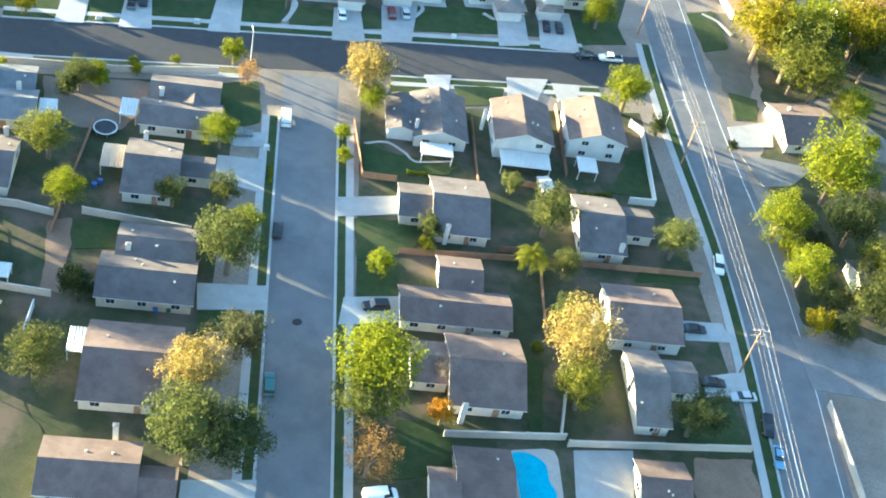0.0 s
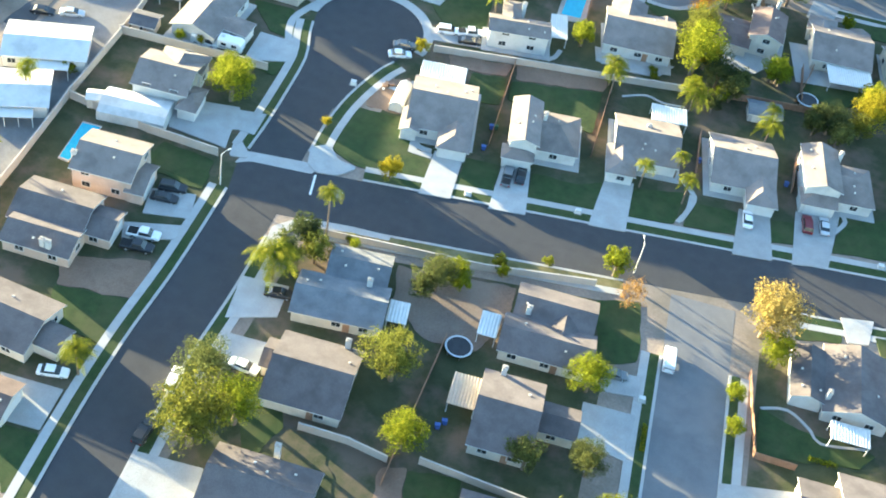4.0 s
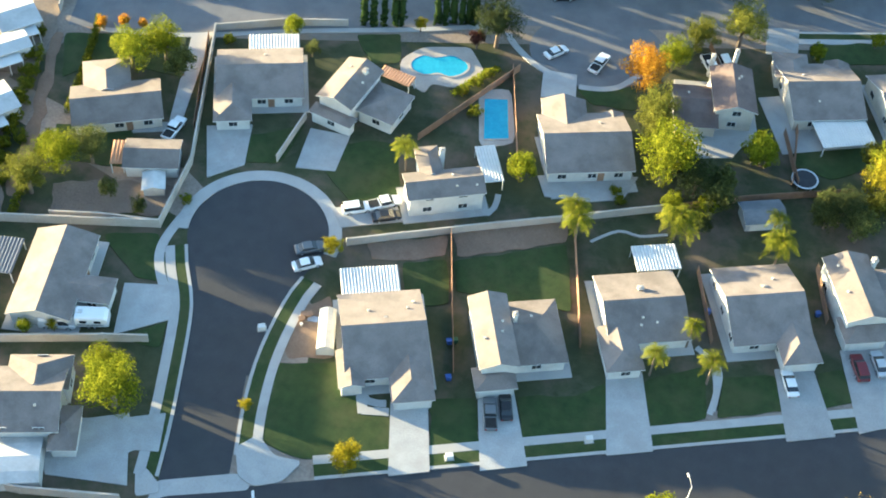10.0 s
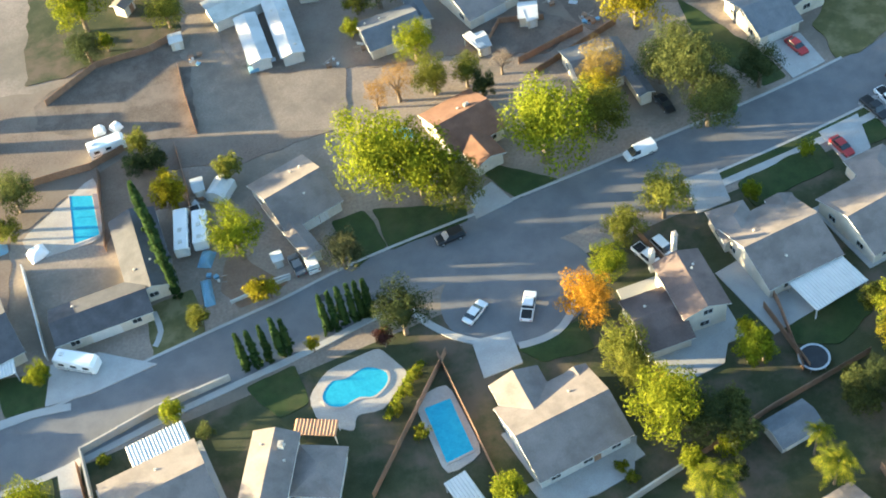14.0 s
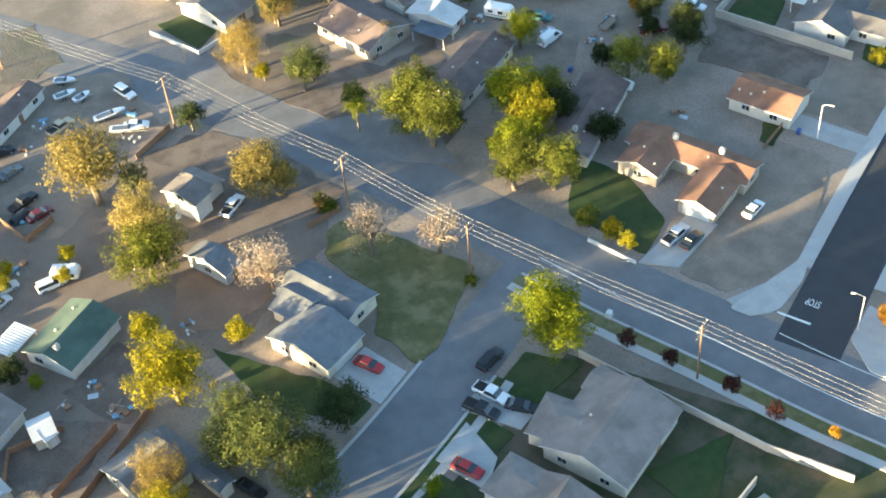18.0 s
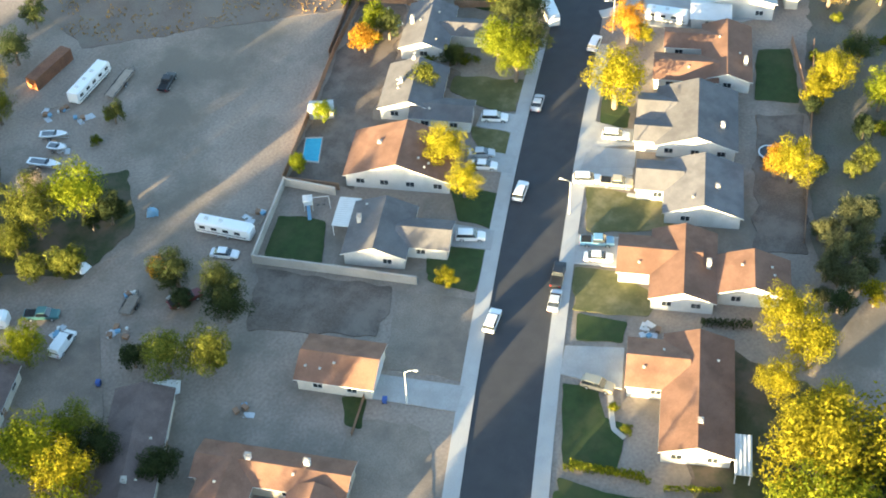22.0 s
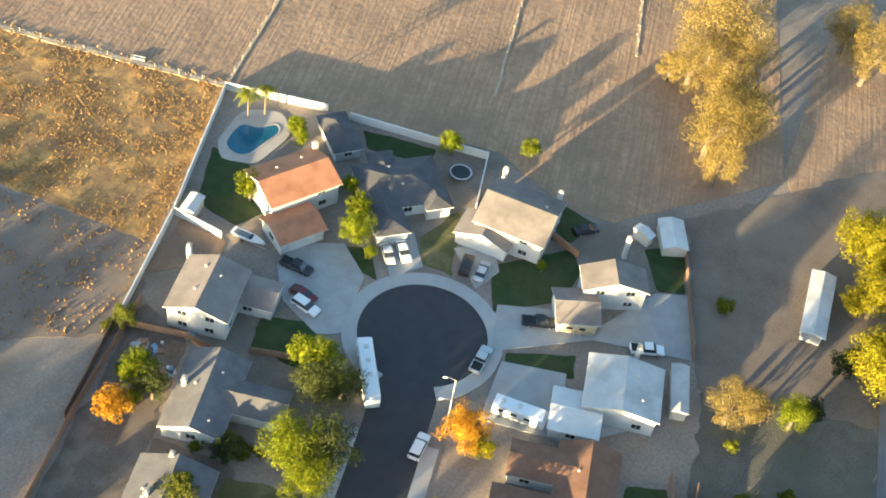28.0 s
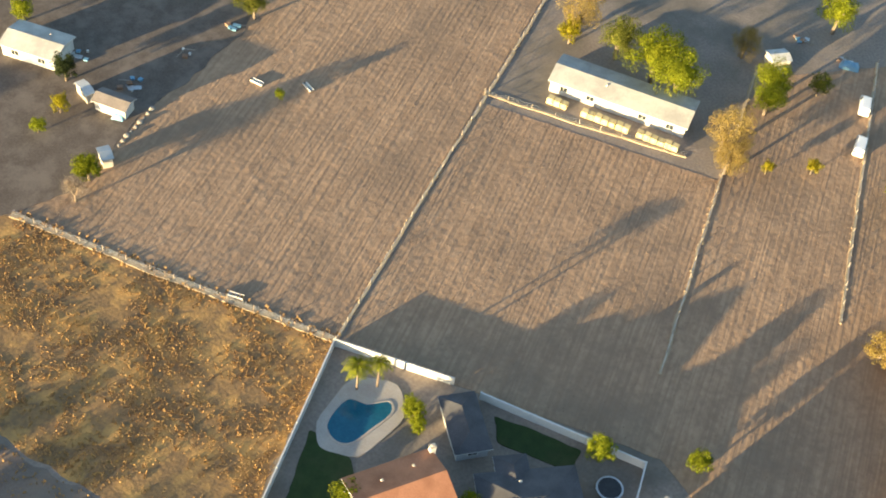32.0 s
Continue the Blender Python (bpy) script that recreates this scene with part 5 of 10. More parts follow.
patch("deck", [(-107.3, 297.2), (-104.1, 301.4), (-95.7, 303.6), (-93.9, 300.9), (-91.9, 297.9), (-96.5, 292.4), (-100.6, 292.6), (-101.2, 289.8), (-106.2, 292.5)])
patch("deck", [(-92.1, 293.0), (-86.6, 295.0), (-83.5, 281.9), (-89.4, 279.4)])
patch("dirt_yard", [(-155.4, 254.6), (-143.0, 257.6), (-135.3, 258.6), (-135.6, 252.4), (-141.6, 250.7), (-152.9, 247.9)])
patch("lawn", [(-52.6, 209.1), (-45.5, 213.2), (-41.3, 199.9), (-46.9, 195.7)])
patch("lawn", [(-20.8, 202.2), (-13.4, 201.6), (-1.1, 203.6), (-2.8, 199.4), (-18.5, 192.8)])
patch("lawn", [(-17.7, 180.2), (-5.4, 184.1), (-4.3, 179.8), (-6.0, 174.8), (-14.3, 169.1)])
patch("lawn", [(-14.4, 168.8), (-7.3, 172.0), (-5.8, 163.3), (-12.6, 159.8)])
patch("lawn", [(-20.0, 223.7), (-12.6, 227.3), (-11.8, 224.1), (-19.6, 220.2)])
patch("lawn", [(-7.0, 228.9), (3.9, 232.8), (3.7, 226.3), (-3.7, 222.7)])
patch("lawn", [(37.4, 187.6), (48.6, 189.8), (49.2, 187.0), (36.4, 183.1)])
patch("lawn", [(33.0, 223.2), (35.4, 222.8), (38.7, 208.7), (30.0, 207.3)])
patch("lawn", [(14.2, 234.4), (15.4, 238.0), (20.6, 240.2), (26.8, 239.3), (26.4, 233.5)])
patch("drive", [(-46.3, 187.5), (-37.9, 189.6), (-36.4, 180.3), (-44.7, 180.1)])
patch("drive", [(-48.4, 194.3), (-39.6, 197.6), (-38.8, 193.2), (-44.2, 191.3)])
patch("drive", [(-39.5, 153.8), (-28.0, 157.4), (-26.6, 151.8), (-37.6, 147.9)])
patch("drive", [(-22.2, 184.5), (-10.5, 189.6), (-9.3, 184.6), (-20.6, 179.4)])
patch("drive", [(-14.7, 159.6), (-4.9, 163.4), (-3.6, 157.4), (-14.1, 152.8)])
patch("drive", [(-13.5, 230.0), (-7.9, 232.5), (-7.5, 226.4), (-11.0, 224.8)])
patch("drive", [(3.8, 236.9), (12.8, 240.2), (11.3, 230.5), (5.4, 228.7)])
patch("drive", [(13.7, 239.2), (20.0, 241.2), (20.2, 234.9), (15.9, 233.3)])
patch("drive", [(-39.0, 152.7), (-28.0, 157.2), (-27.0, 152.0), (-37.1, 148.3)])
patch("drive", [(46.2, 176.0), (53.7, 178.0), (55.9, 173.8), (47.0, 171.3)])
patch("drive", [(50.4, 163.2), (56.5, 166.4), (59.8, 161.8), (51.2, 158.8)])
patch("drive", [(29.2, 139.2), (39.1, 142.4), (40.0, 131.9), (30.7, 129.0)])
patch("drive", [(-29.1, 114.0), (-18.3, 117.5), (-17.6, 113.5), (-28.2, 110.0)])
patch("lawn", [(-37.5, 148.0), (-30.3, 150.6), (-29.2, 146.9), (-35.7, 142.6)])
patch("lawn", [(-0.4, 136.2), (9.0, 137.0), (10.5, 128.1), (1.2, 123.9)])
patch("lawn", [(46.2, 157.4), (56.4, 158.2), (58.4, 149.3), (47.6, 146.3)])
patch("lawn", [(17.1, 157.3), (21.8, 156.9), (23.6, 141.9), (21.9, 140.1)])
patch("lawn", [(-64.4, 161.1), (-56.7, 163.9), (-55.1, 156.8), (-62.1, 154.1)])
patch("lawn", [(-10.4, 154.9), (-4.2, 156.9), (-3.6, 153.9), (-10.7, 151.8)])
patch("deck", [(17.3, 135.2), (26.4, 138.8), (29.1, 127.3), (20.7, 124.6)])
patch("soil", [(49.2, 144.1), (59.4, 147.5), (61.2, 138.7), (50.2, 135.2)])
patch("soil", [(-68.3, 159.2), (-64.6, 161.5), (-59.4, 143.6), (-63.3, 143.6)])
patch("drive", [(-129.0, 189.0), (-121.8, 192.0), (-119.6, 186.5), (-126.8, 183.2)])
patch("drive", [(-128.2, 179.7), (-119.7, 184.4), (-118.8, 181.1), (-126.2, 176.4)])
patch("drive", [(-124.8, 144.2), (-115.1, 146.4), (-113.5, 138.8), (-119.4, 137.4)])
patch("drive", [(-101.2, 168.8), (-93.6, 170.7), (-92.8, 164.3), (-98.7, 163.3)])
patch("drive", [(-105.3, 180.4), (-97.6, 182.6), (-95.9, 175.9), (-102.8, 171.3)])
patch("drive", [(-100.0, 143.0), (-90.0, 145.6), (-88.1, 140.1), (-97.8, 134.1)])
patch("lawn", [(-134.9, 195.9), (-131.4, 199.8), (-122.6, 197.5), (-121.7, 193.5), (-131.3, 192.7)])
patch("lawn", [(-128.9, 162.2), (-117.2, 166.1), (-115.3, 156.3), (-125.9, 156.1)])
patch("lawn", [(-118.9, 136.8), (-112.0, 138.2), (-109.5, 129.9), (-111.5, 127.6)])
patch("lawn", [(-94.6, 162.0), (-88.3, 164.8), (-83.9, 157.6), (-85.7, 149.4)])
patch("soil", [(-131.9, 168.3), (-119.1, 175.1), (-116.8, 166.6), (-128.7, 162.6)])
patch("drive", [(-139.7, 211.0), (-127.9, 215.9), (-124.2, 204.9), (-135.6, 203.9)])
patch("dirt_yard", [(-84.7, 197.1), (-64.8, 204.2), (-63.9, 197.2), (-65.6, 187.5), (-73.7, 185.0), (-81.0, 188.9)])
patch("drive", [(-169.3, 308.9), (-157.4, 306.7), (-161.5, 302.2), (-167.9, 301.6)])
patch("drive", [(-146.4, 313.0), (-138.7, 313.5), (-129.6, 309.0), (-139.8, 306.1), (-147.1, 305.4)])
patch("drive", [(-77.0, 329.4), (-72.7, 331.7), (-70.1, 326.6), (-76.7, 324.5)])
patch("lawn", [(-155.1, 311.9), (-146.6, 312.4), (-145.3, 305.7), (-153.5, 304.6)])
patch("lawn", [(-100.0, 330.4), (-94.2, 331.2), (-91.5, 322.9), (-97.3, 319.6)])
patch("lawn", [(-93.0, 331.1), (-77.8, 328.2), (-78.1, 324.5), (-91.3, 321.9)])
patch("lawn", [(-72.4, 335.8), (-61.4, 329.2), (-69.3, 326.8), (-73.6, 333.2)])
patch("lawn_dry", [(-131.5, 320.1), (-123.1, 322.1), (-121.7, 313.2), (-130.4, 310.1)])
patch("deck", [(-152.4, 340.0), (-139.4, 352.1), (-137.9, 336.8), (-149.0, 335.1)])
patch("drive", [(-20.7, 349.8), (-13.7, 351.3), (-12.0, 343.1), (-18.5, 340.8)])
patch("drive", [(-18.7, 327.8), (-11.3, 330.0), (-12.0, 322.3), (-16.7, 319.2)])
patch("drive", [(-10.4, 332.3), (-4.2, 334.1), (-2.6, 324.8), (-6.4, 323.8)])
patch("lawn", [(-31.4, 367.0), (-21.9, 349.3), (-19.2, 341.4), (-23.7, 340.5), (-31.5, 353.3)])
patch("lawn", [(-14.2, 327.9), (-8.9, 328.8), (-7.5, 323.6), (-12.7, 323.2)])
patch("lawn", [(-5.6, 331.4), (3.4, 334.5), (8.6, 326.9), (-3.6, 325.3)])
patch("lawn", [(1.4, 307.2), (15.3, 304.0), (2.1, 295.5)])
patch("deck", [(2.3, 292.6), (11.5, 295.0), (7.8, 283.5), (1.8, 285.9)])
patch("lawn", [(39.8, 362.4), (42.2, 352.1), (38.9, 340.0), (31.0, 336.9), (28.5, 352.3)])
patch("gravel", [(32.3, 330.5), (66.4, 343.6), (69.5, 331.2), (44.6, 318.5), (34.2, 322.5)])
patch("drive", [(33.0, 321.6), (41.0, 319.8), (42.9, 316.7), (36.1, 315.2), (33.1, 317.0)])
patch("drive", [(28.8, 336.3), (42.6, 338.8), (44.3, 333.8), (32.7, 331.2)])
patch("dirt_dark", [(85.9, 372.1), (91.7, 350.0), (81.4, 347.3), (74.2, 366.4)])
patch("gravel", [(91.5, 348.8), (95.1, 337.6), (79.7, 331.4), (76.1, 343.4)])
patch("drive", [(75.0, 344.0), (78.7, 330.8), (74.0, 329.7), (70.7, 342.0)])
patch("lawn", [(102.3, 348.5), (105.0, 340.2), (96.3, 338.2), (95.3, 346.0)])
patch("lawn", [(97.7, 376.0), (100.2, 368.0), (91.2, 363.4), (88.0, 372.7)])
patch("lawn", [(82.5, 316.7), (82.6, 306.9), (74.1, 304.5), (72.3, 312.2)])
patch("lawn", [(67.9, 311.5), (73.6, 294.6), (59.7, 293.9), (51.4, 305.1)])
patch("lawn", [(99.3, 321.7), (101.2, 314.1), (96.7, 313.1), (94.3, 319.8)])
patch("lawn_dry", [(144.5, 366.7), (148.8, 353.8), (139.1, 351.5), (138.3, 357.2), (140.1, 365.2)])
patch("lawn_dry", [(132.6, 357.1), (134.1, 349.0), (128.3, 347.5), (127.8, 353.4)])
patch("lawn_dry", [(127.0, 332.1), (129.5, 316.6), (123.3, 315.0), (116.3, 327.7)])
patch("lawn", [(116.7, 353.3), (118.8, 344.1), (110.7, 341.7), (109.9, 348.0)])
patch("lawn", [(102.4, 349.8), (105.8, 340.0), (100.4, 338.5), (96.5, 346.8)])
patch("lawn", [(169.4, 379.3), (172.5, 369.9), (166.1, 367.1), (165.8, 377.1)])
patch("lawn", [(146.3, 337.8), (148.3, 332.7), (144.2, 331.4), (142.9, 336.3)])
patch("lawn", [(176.1, 318.2), (179.0, 312.4), (163.8, 306.1), (161.4, 313.8)])
patch("drive", [(137.5, 357.2), (139.4, 349.4), (134.4, 347.9), (132.9, 356.3)])
patch("drive", [(126.9, 355.1), (128.7, 346.1), (124.3, 344.8), (121.9, 352.3)])
patch("drive", [(108.5, 348.7), (110.2, 341.3), (105.9, 339.9), (103.9, 346.2)])
patch("drive", [(142.2, 336.7), (144.3, 329.8), (139.8, 328.9), (138.0, 335.3)])
patch("drive", [(136.6, 335.4), (139.0, 327.8), (134.7, 326.5), (131.1, 333.9)])
patch("drive", [(129.6, 334.4), (132.5, 325.9), (129.1, 324.9), (126.2, 333.3)])
patch("drive", [(114.8, 328.5), (117.9, 322.0), (111.3, 319.6), (108.9, 326.7)])
patch("drive", [(187.1, 384.4), (191.9, 377.5), (187.7, 370.9), (175.4, 367.6), (173.2, 370.6), (175.8, 378.7), (181.3, 383.7)])
patch("drive", [(196.5, 373.9), (201.2, 369.6), (195.3, 364.3), (190.0, 367.4)])
patch("drive", [(202.0, 362.2), (207.1, 357.4), (201.9, 353.3), (196.3, 354.7)])
patch("drive", [(195.4, 350.2), (203.3, 336.2), (198.3, 333.8), (186.4, 346.4)])
patch("drive", [(185.6, 344.1), (189.4, 334.5), (177.5, 329.6), (174.0, 341.7)])
patch("drive", [(201.0, 334.3), (213.4, 329.6), (216.3, 324.6), (203.7, 318.7), (198.1, 333.9)])
patch("drive", [(187.1, 332.6), (192.3, 323.3), (185.9, 321.3), (177.1, 328.6)])
patch("lawn", [(202.3, 355.3), (213.8, 345.8), (210.5, 342.0), (202.9, 341.5), (193.7, 350.1)])
patch("lawn", [(190.8, 379.0), (193.6, 373.0), (188.2, 369.0), (189.3, 378.9)])
patch("lawn", [(170.9, 379.6), (175.1, 371.8), (168.9, 367.5), (164.5, 377.0)])
patch("lawn", [(221.8, 335.4), (226.0, 329.7), (216.4, 325.4), (214.3, 329.4)])
patch("lawn", [(196.5, 407.5), (197.8, 401.2), (190.6, 392.6), (188.0, 404.5)])
patch("lawn", [(217.4, 390.1), (221.1, 376.8), (217.0, 375.6), (213.8, 386.9)])
patch("lawn", [(187.6, 344.4), (193.6, 334.8), (189.1, 333.1), (184.2, 343.1)])
patch("lawn", [(182.6, 343.2), (185.3, 336.6), (183.1, 336.0), (180.2, 341.9)])
patch("lawn", [(222.6, 352.4), (221.9, 344.2), (215.2, 346.5), (216.1, 349.7)])
patch("lawn_dry", [(200.9, 368.0), (210.5, 365.7), (196.4, 359.1), (195.8, 365.8)])
patch("deck", [(199.0, 409.0), (208.7, 410.4), (212.6, 404.2), (208.3, 399.4), (198.3, 400.1), (195.8, 405.7)])
patch("soil", [(157.7, 312.5), (158.8, 304.6), (148.3, 301.4), (145.1, 307.9)])
patch("weeds", [(211.8, 416.3), (204.8, 441.1), (195.8, 471.1), (183.3, 513.4), (156.5, 478.3), (168.0, 439.1), (173.5, 402.6)])
patch("dirt_yard", [(173.3, 402.4), (167.4, 438.5), (155.8, 477.3), (133.7, 468.2), (121.2, 436.9), (156.8, 394.1)])
patch("field", [(212.2, 416.9), (288.3, 437.8), (364.4, 458.6), (267.0, 571.4), (179.6, 523.7), (196.7, 472.2), (205.4, 441.6)])
patch("field", [(212.2, 415.8), (271.0, 432.1), (284.0, 389.8), (313.9, 397.7), (335.6, 380.6), (338.1, 353.9), (253.2, 320.7), (224.1, 342.5), (222.2, 350.6), (227.5, 367.3)])
patch("field", [(256.7, 321.7), (303.1, 328.1), (315.1, 319.4), (269.0, 305.6), (244.8, 306.6), (239.0, 312.1)])
patch("drive_old", [(-162.4, 242.9), (-154.5, 199.9), (-148.2, 164.6), (-159.5, 153.4), (-188.3, 189.1), (-172.8, 198.8), (-171.7, 237.8)])
patch("dirt_yard", [(-193.9, 380.9), (-96.5, 370.7), (-96.8, 351.6), (-113.3, 347.4), (-139.6, 351.8), (-153.8, 340.1), (-153.7, 325.0), (-180.9, 322.4)])
patch("gravel", [(50.7, 402.7), (64.9, 388.2), (49.5, 375.0), (45.4, 386.7)])
patch("drive_old", [(67.1, 180.4), (85.4, 179.6), (90.2, 169.9), (71.0, 167.4)])
patch("drive_old", [(12.3, 400.3), (21.5, 396.9), (31.2, 397.7), (22.9, 374.5), (16.1, 382.2), (12.0, 396.1)])
patch("drive_old", [(9.3, 444.2), (7.4, 422.9), (10.3, 410.9), (5.2, 410.8), (1.5, 430.4)])
patch("walk", [(-111.7, 214.1), (-109.2, 216.8), (-105.9, 214.1), (-102.4, 214.2), (-102.2, 213.5), (-103.9, 210.4), (-107.5, 208.8), (-110.0, 209.9)])
patch("walk", [(-122.6, 203.6), (-119.6, 204.9), (-120.2, 206.3), (-122.6, 208.1), (-123.9, 207.4)])
patch("dirt_dark", [(87.5, 300.3), (94.3, 294.9), (75.7, 284.5), (76.8, 295.1)])
patch("lawn", [(197.6, 408.7), (197.8, 402.2), (193.6, 399.2), (190.0, 391.9), (184.5, 394.7), (185.6, 403.1)])
patch("soil", [(180.7, 402.8), (180.9, 393.5), (175.6, 391.1), (168.2, 399.9)])
patch("gutter", [(-120.6, 206.6), (-110.2, 210.3), (-107.9, 209.4), (-108.1, 208.1), (-118.8, 204.6), (-120.9, 202.6)])
patch("drive", [(-134.8, 213.3), (-127.2, 215.4), (-122.9, 217.1), (-121.8, 210.9), (-125.1, 210.4), (-131.4, 205.5)])
patch("soil", [(-169.1, 287.7), (-167.1, 287.5), (-161.5, 263.5), (-159.3, 249.7), (-161.8, 249.6), (-163.9, 264.2)])
patch("drive", [(143.2, 338.4), (143.7, 329.3), (140.6, 328.0), (135.8, 336.2)])
patch("drive", [(134.8, 335.5), (138.9, 328.4), (132.8, 326.0), (127.3, 334.1)])
patch("drive", [(92.5, 320.7), (96.0, 312.5), (88.4, 309.8), (87.1, 319.2)])
patch("drive", [(115.3, 328.9), (117.1, 322.1), (111.7, 320.4), (109.1, 326.7)])
patch("lawn_dry", [(126.2, 331.5), (127.8, 325.0), (128.8, 317.3), (124.0, 315.4), (117.5, 328.2)])
patch("lawn_dry", [(108.5, 325.9), (110.4, 319.8), (108.5, 312.4), (103.7, 311.4), (99.3, 322.6)])
patch("lawn", [(152.3, 339.4), (149.6, 333.6), (146.8, 332.7), (145.8, 337.8)])
patch("dirt_dark", [(157.9, 312.2), (160.6, 304.7), (127.2, 293.6), (124.6, 302.0)])
# grey lot; the shade of trees out of view is put into its dark colour
patch("dirt_dark", [(186.0, 475.3), (208.2, 467.9), (226.1, 473.6), (254.4, 476.4), (273.2, 486.8), (218.1, 541.0)])
# east of the through road: the trees' shade is painted into the ground
patch("rough", [(60.7, 242.3), (94.4, 242.1), (91.6, 184.8), (69.4, 183.5)])
patch("scrub", [(42.8, 284.0), (53.5, 289.2), (59.4, 271.4), (59.4, 254.9), (54.1, 251.4)])
patch("lawn_dry", [(53.8, 253.5), (61.0, 251.1), (60.7, 245.3), (55.5, 243.8)])
patch("scrub", [(-19.3, 469.6), (-12.8, 467.3), (-14.3, 451.5), (-21.0, 450.4), (-26.7, 453.5)])
patch("scrub", [(20.1, 430.9), (27.4, 423.7), (22.1, 408.6), (18.2, 403.0), (9.9, 413.3)])
patch("scrub", [(21.0, 398.0), (26.7, 383.6), (22.4, 375.0), (19.3, 394.0)])
patch("dirt_yard", [(-19.0, 416.4), (-0.9, 388.5), (-1.4, 377.5), (-8.4, 371.5), (-20.2, 368.7), (-28.0, 363.8), (-37.9, 367.8), (-44.4, 375.3)])
patch("lawn_dry", [(-4.1, 376.2), (0.2, 376.6), (5.6, 363.8), (9.4, 353.1), (-5.5, 343.8), (-9.8, 342.8), (-10.6, 352.8), (-5.7, 359.9), (-7.3, 370.2)])
patch("lawn", [(5.5, 449.1), (11.4, 448.4), (13.5, 439.0), (7.6, 435.8)])
patch("dirt_yard", [(232.7, 332.0), (268.5, 306.4), (248.6, 285.7), (209.0, 288.4), (198.9, 315.8)])
patch("scrub", [(165.0, 304.7), (206.8, 281.6), (128.0, 261.4), (123.1, 287.9), (128.9, 293.2)])
patch("scrub", [(211.9, 318.0), (237.9, 300.4), (205.2, 287.7), (169.1, 278.2), (161.5, 305.0)])
patch("lawn", [(68.9, 346.4), (70.5, 342.7), (65.3, 340.7), (65.0, 343.1)])
patch("walk", [(32.1, 320.2), (45.7, 319.9), (51.1, 320.0), (44.2, 316.4), (37.4, 314.9), (33.3, 316.8)])
patch("walk", [(40.5, 304.2), (47.9, 306.6), (47.8, 303.6), (39.3, 293.8), (37.5, 298.2)])
# dark yard ground, with the shadows lying on it put into the colour
patch("rough", [(-88.8, 132.6), (-62.0, 127.0), (-52.0, 116.3), (-44.7, 98.8), (-70.9, 90.5)])
patch("rough", [(-92.2, 158.9), (-76.3, 157.5), (-67.4, 146.2), (-68.7, 140.2), (-80.9, 135.6)])
patch("soil", [(-116.7, 329.4), (-112.6, 323.7), (-107.7, 319.3), (-116.2, 316.4), (-119.2, 320.4)])

# ---- walls and fences ----
fence("block", [(-163.0, 243.9), (-159.0, 228.0), (-154.7, 200.9), (-150.7, 180.5), (-148.1, 164.5), (-145.7, 153.2)], 1.8)
fence("block", [(-163.0, 243.9), (-135.4, 249.5)], 1.8)
fence("block", [(-135.4, 249.5), (-134.9, 263.6), (-141.2, 295.6)], 1.8)
fence("block", [(-158.3, 221.0), (-136.0, 226.8), (-129.5, 228.2)], 1.8)
fence("block", [(-154.1, 200.1), (-137.7, 200.5), (-124.2, 202.5)], 1.8)
fence("block", [(-119.6, 278.5), (-121.5, 267.6)], 1.6)
fence("block", [(-141.2, 295.8), (-129.9, 300.3), (-118.5, 303.3)], 1.6)
fence("block", [(-105.7, 253.4), (-89.5, 260.2), (-70.6, 267.8), (-57.2, 273.3)], 1.6)
fence("block", [(-152.6, 247.2), (-145.3, 248.7), (-135.6, 249.7)], 1.6)
fence("wood", [(-85.9, 300.0), (-99.9, 278.5)], 1.7)
fence("wood", [(-87.2, 299.8), (-81.6, 273.4)], 1.7)
fence("wood", [(-90.2, 259.7), (-84.4, 233.6)], 1.7)
fence("wood", [(-71.0, 265.7), (-66.7, 242.6)], 1.7)
fence("wood", [(-50.6, 262.0), (-47.3, 248.2)], 1.7)
fence("wood", [(-31.9, 267.3), (-30.0, 256.5)], 1.7)
fence("wood", [(-141.9, 293.8), (-137.1, 271.2)], 1.7)
fence("wood", [(-38.4, 296.4), (-35.6, 284.4)], 1.7)
fence("wood", [(-57.2, 273.3), (-42.9, 279.3), (-26.5, 285.0)], 1.7)
fence("block", [(-98.2, 196.2), (-72.5, 204.1), (-53.8, 212.0)], 1.6)
fence("block", [(-63.5, 163.1), (-44.3, 165.3)], 1.6)
fence("block", [(-81.9, 158.9), (-74.3, 160.5), (-67.8, 160.7)], 1.6)
fence("wood", [(-7.8, 173.9), (16.1, 180.9)], 1.6)
fence("wood", [(-1.4, 218.7), (3.4, 198.6)], 1.6)
fence("wood", [(-24.3, 208.5), (-18.8, 192.2), (-12.2, 193.5)], 1.6)
fence("wood", [(-66.7, 156.5), (-70.7, 187.0)], 1.6)
fence("wood", [(15.4, 230.6), (20.4, 208.2)], 1.6)
fence("wood", [(8.8, 201.7), (22.8, 203.4)], 1.6)
fence("wood", [(16.1, 180.9), (49.2, 189.0)], 1.6)
fence("white", [(32.0, 231.2), (34.8, 229.3), (38.9, 206.7), (33.6, 205.3)], 1.8)
fence("white", [(-61.6, 133.1), (-62.6, 139.5)], 1.8)
fence("block", [(7.9, 135.1), (27.6, 141.0)], 1.6)
fence("block", [(26.4, 151.8), (26.7, 140.5)], 1.6)
fence("block", [(28.2, 139.8), (59.4, 149.0)], 1.6)
fence("block", [(73.5, 164.1), (78.5, 144.3)], 1.6)
fence("block", [(-69.2, 141.3), (-60.9, 142.4)], 1.6)
fence("wood", [(18.5, 179.2), (21.6, 162.4)], 1.6)
fence("wood", [(10.0, 181.4), (18.5, 183.9)], 1.6)
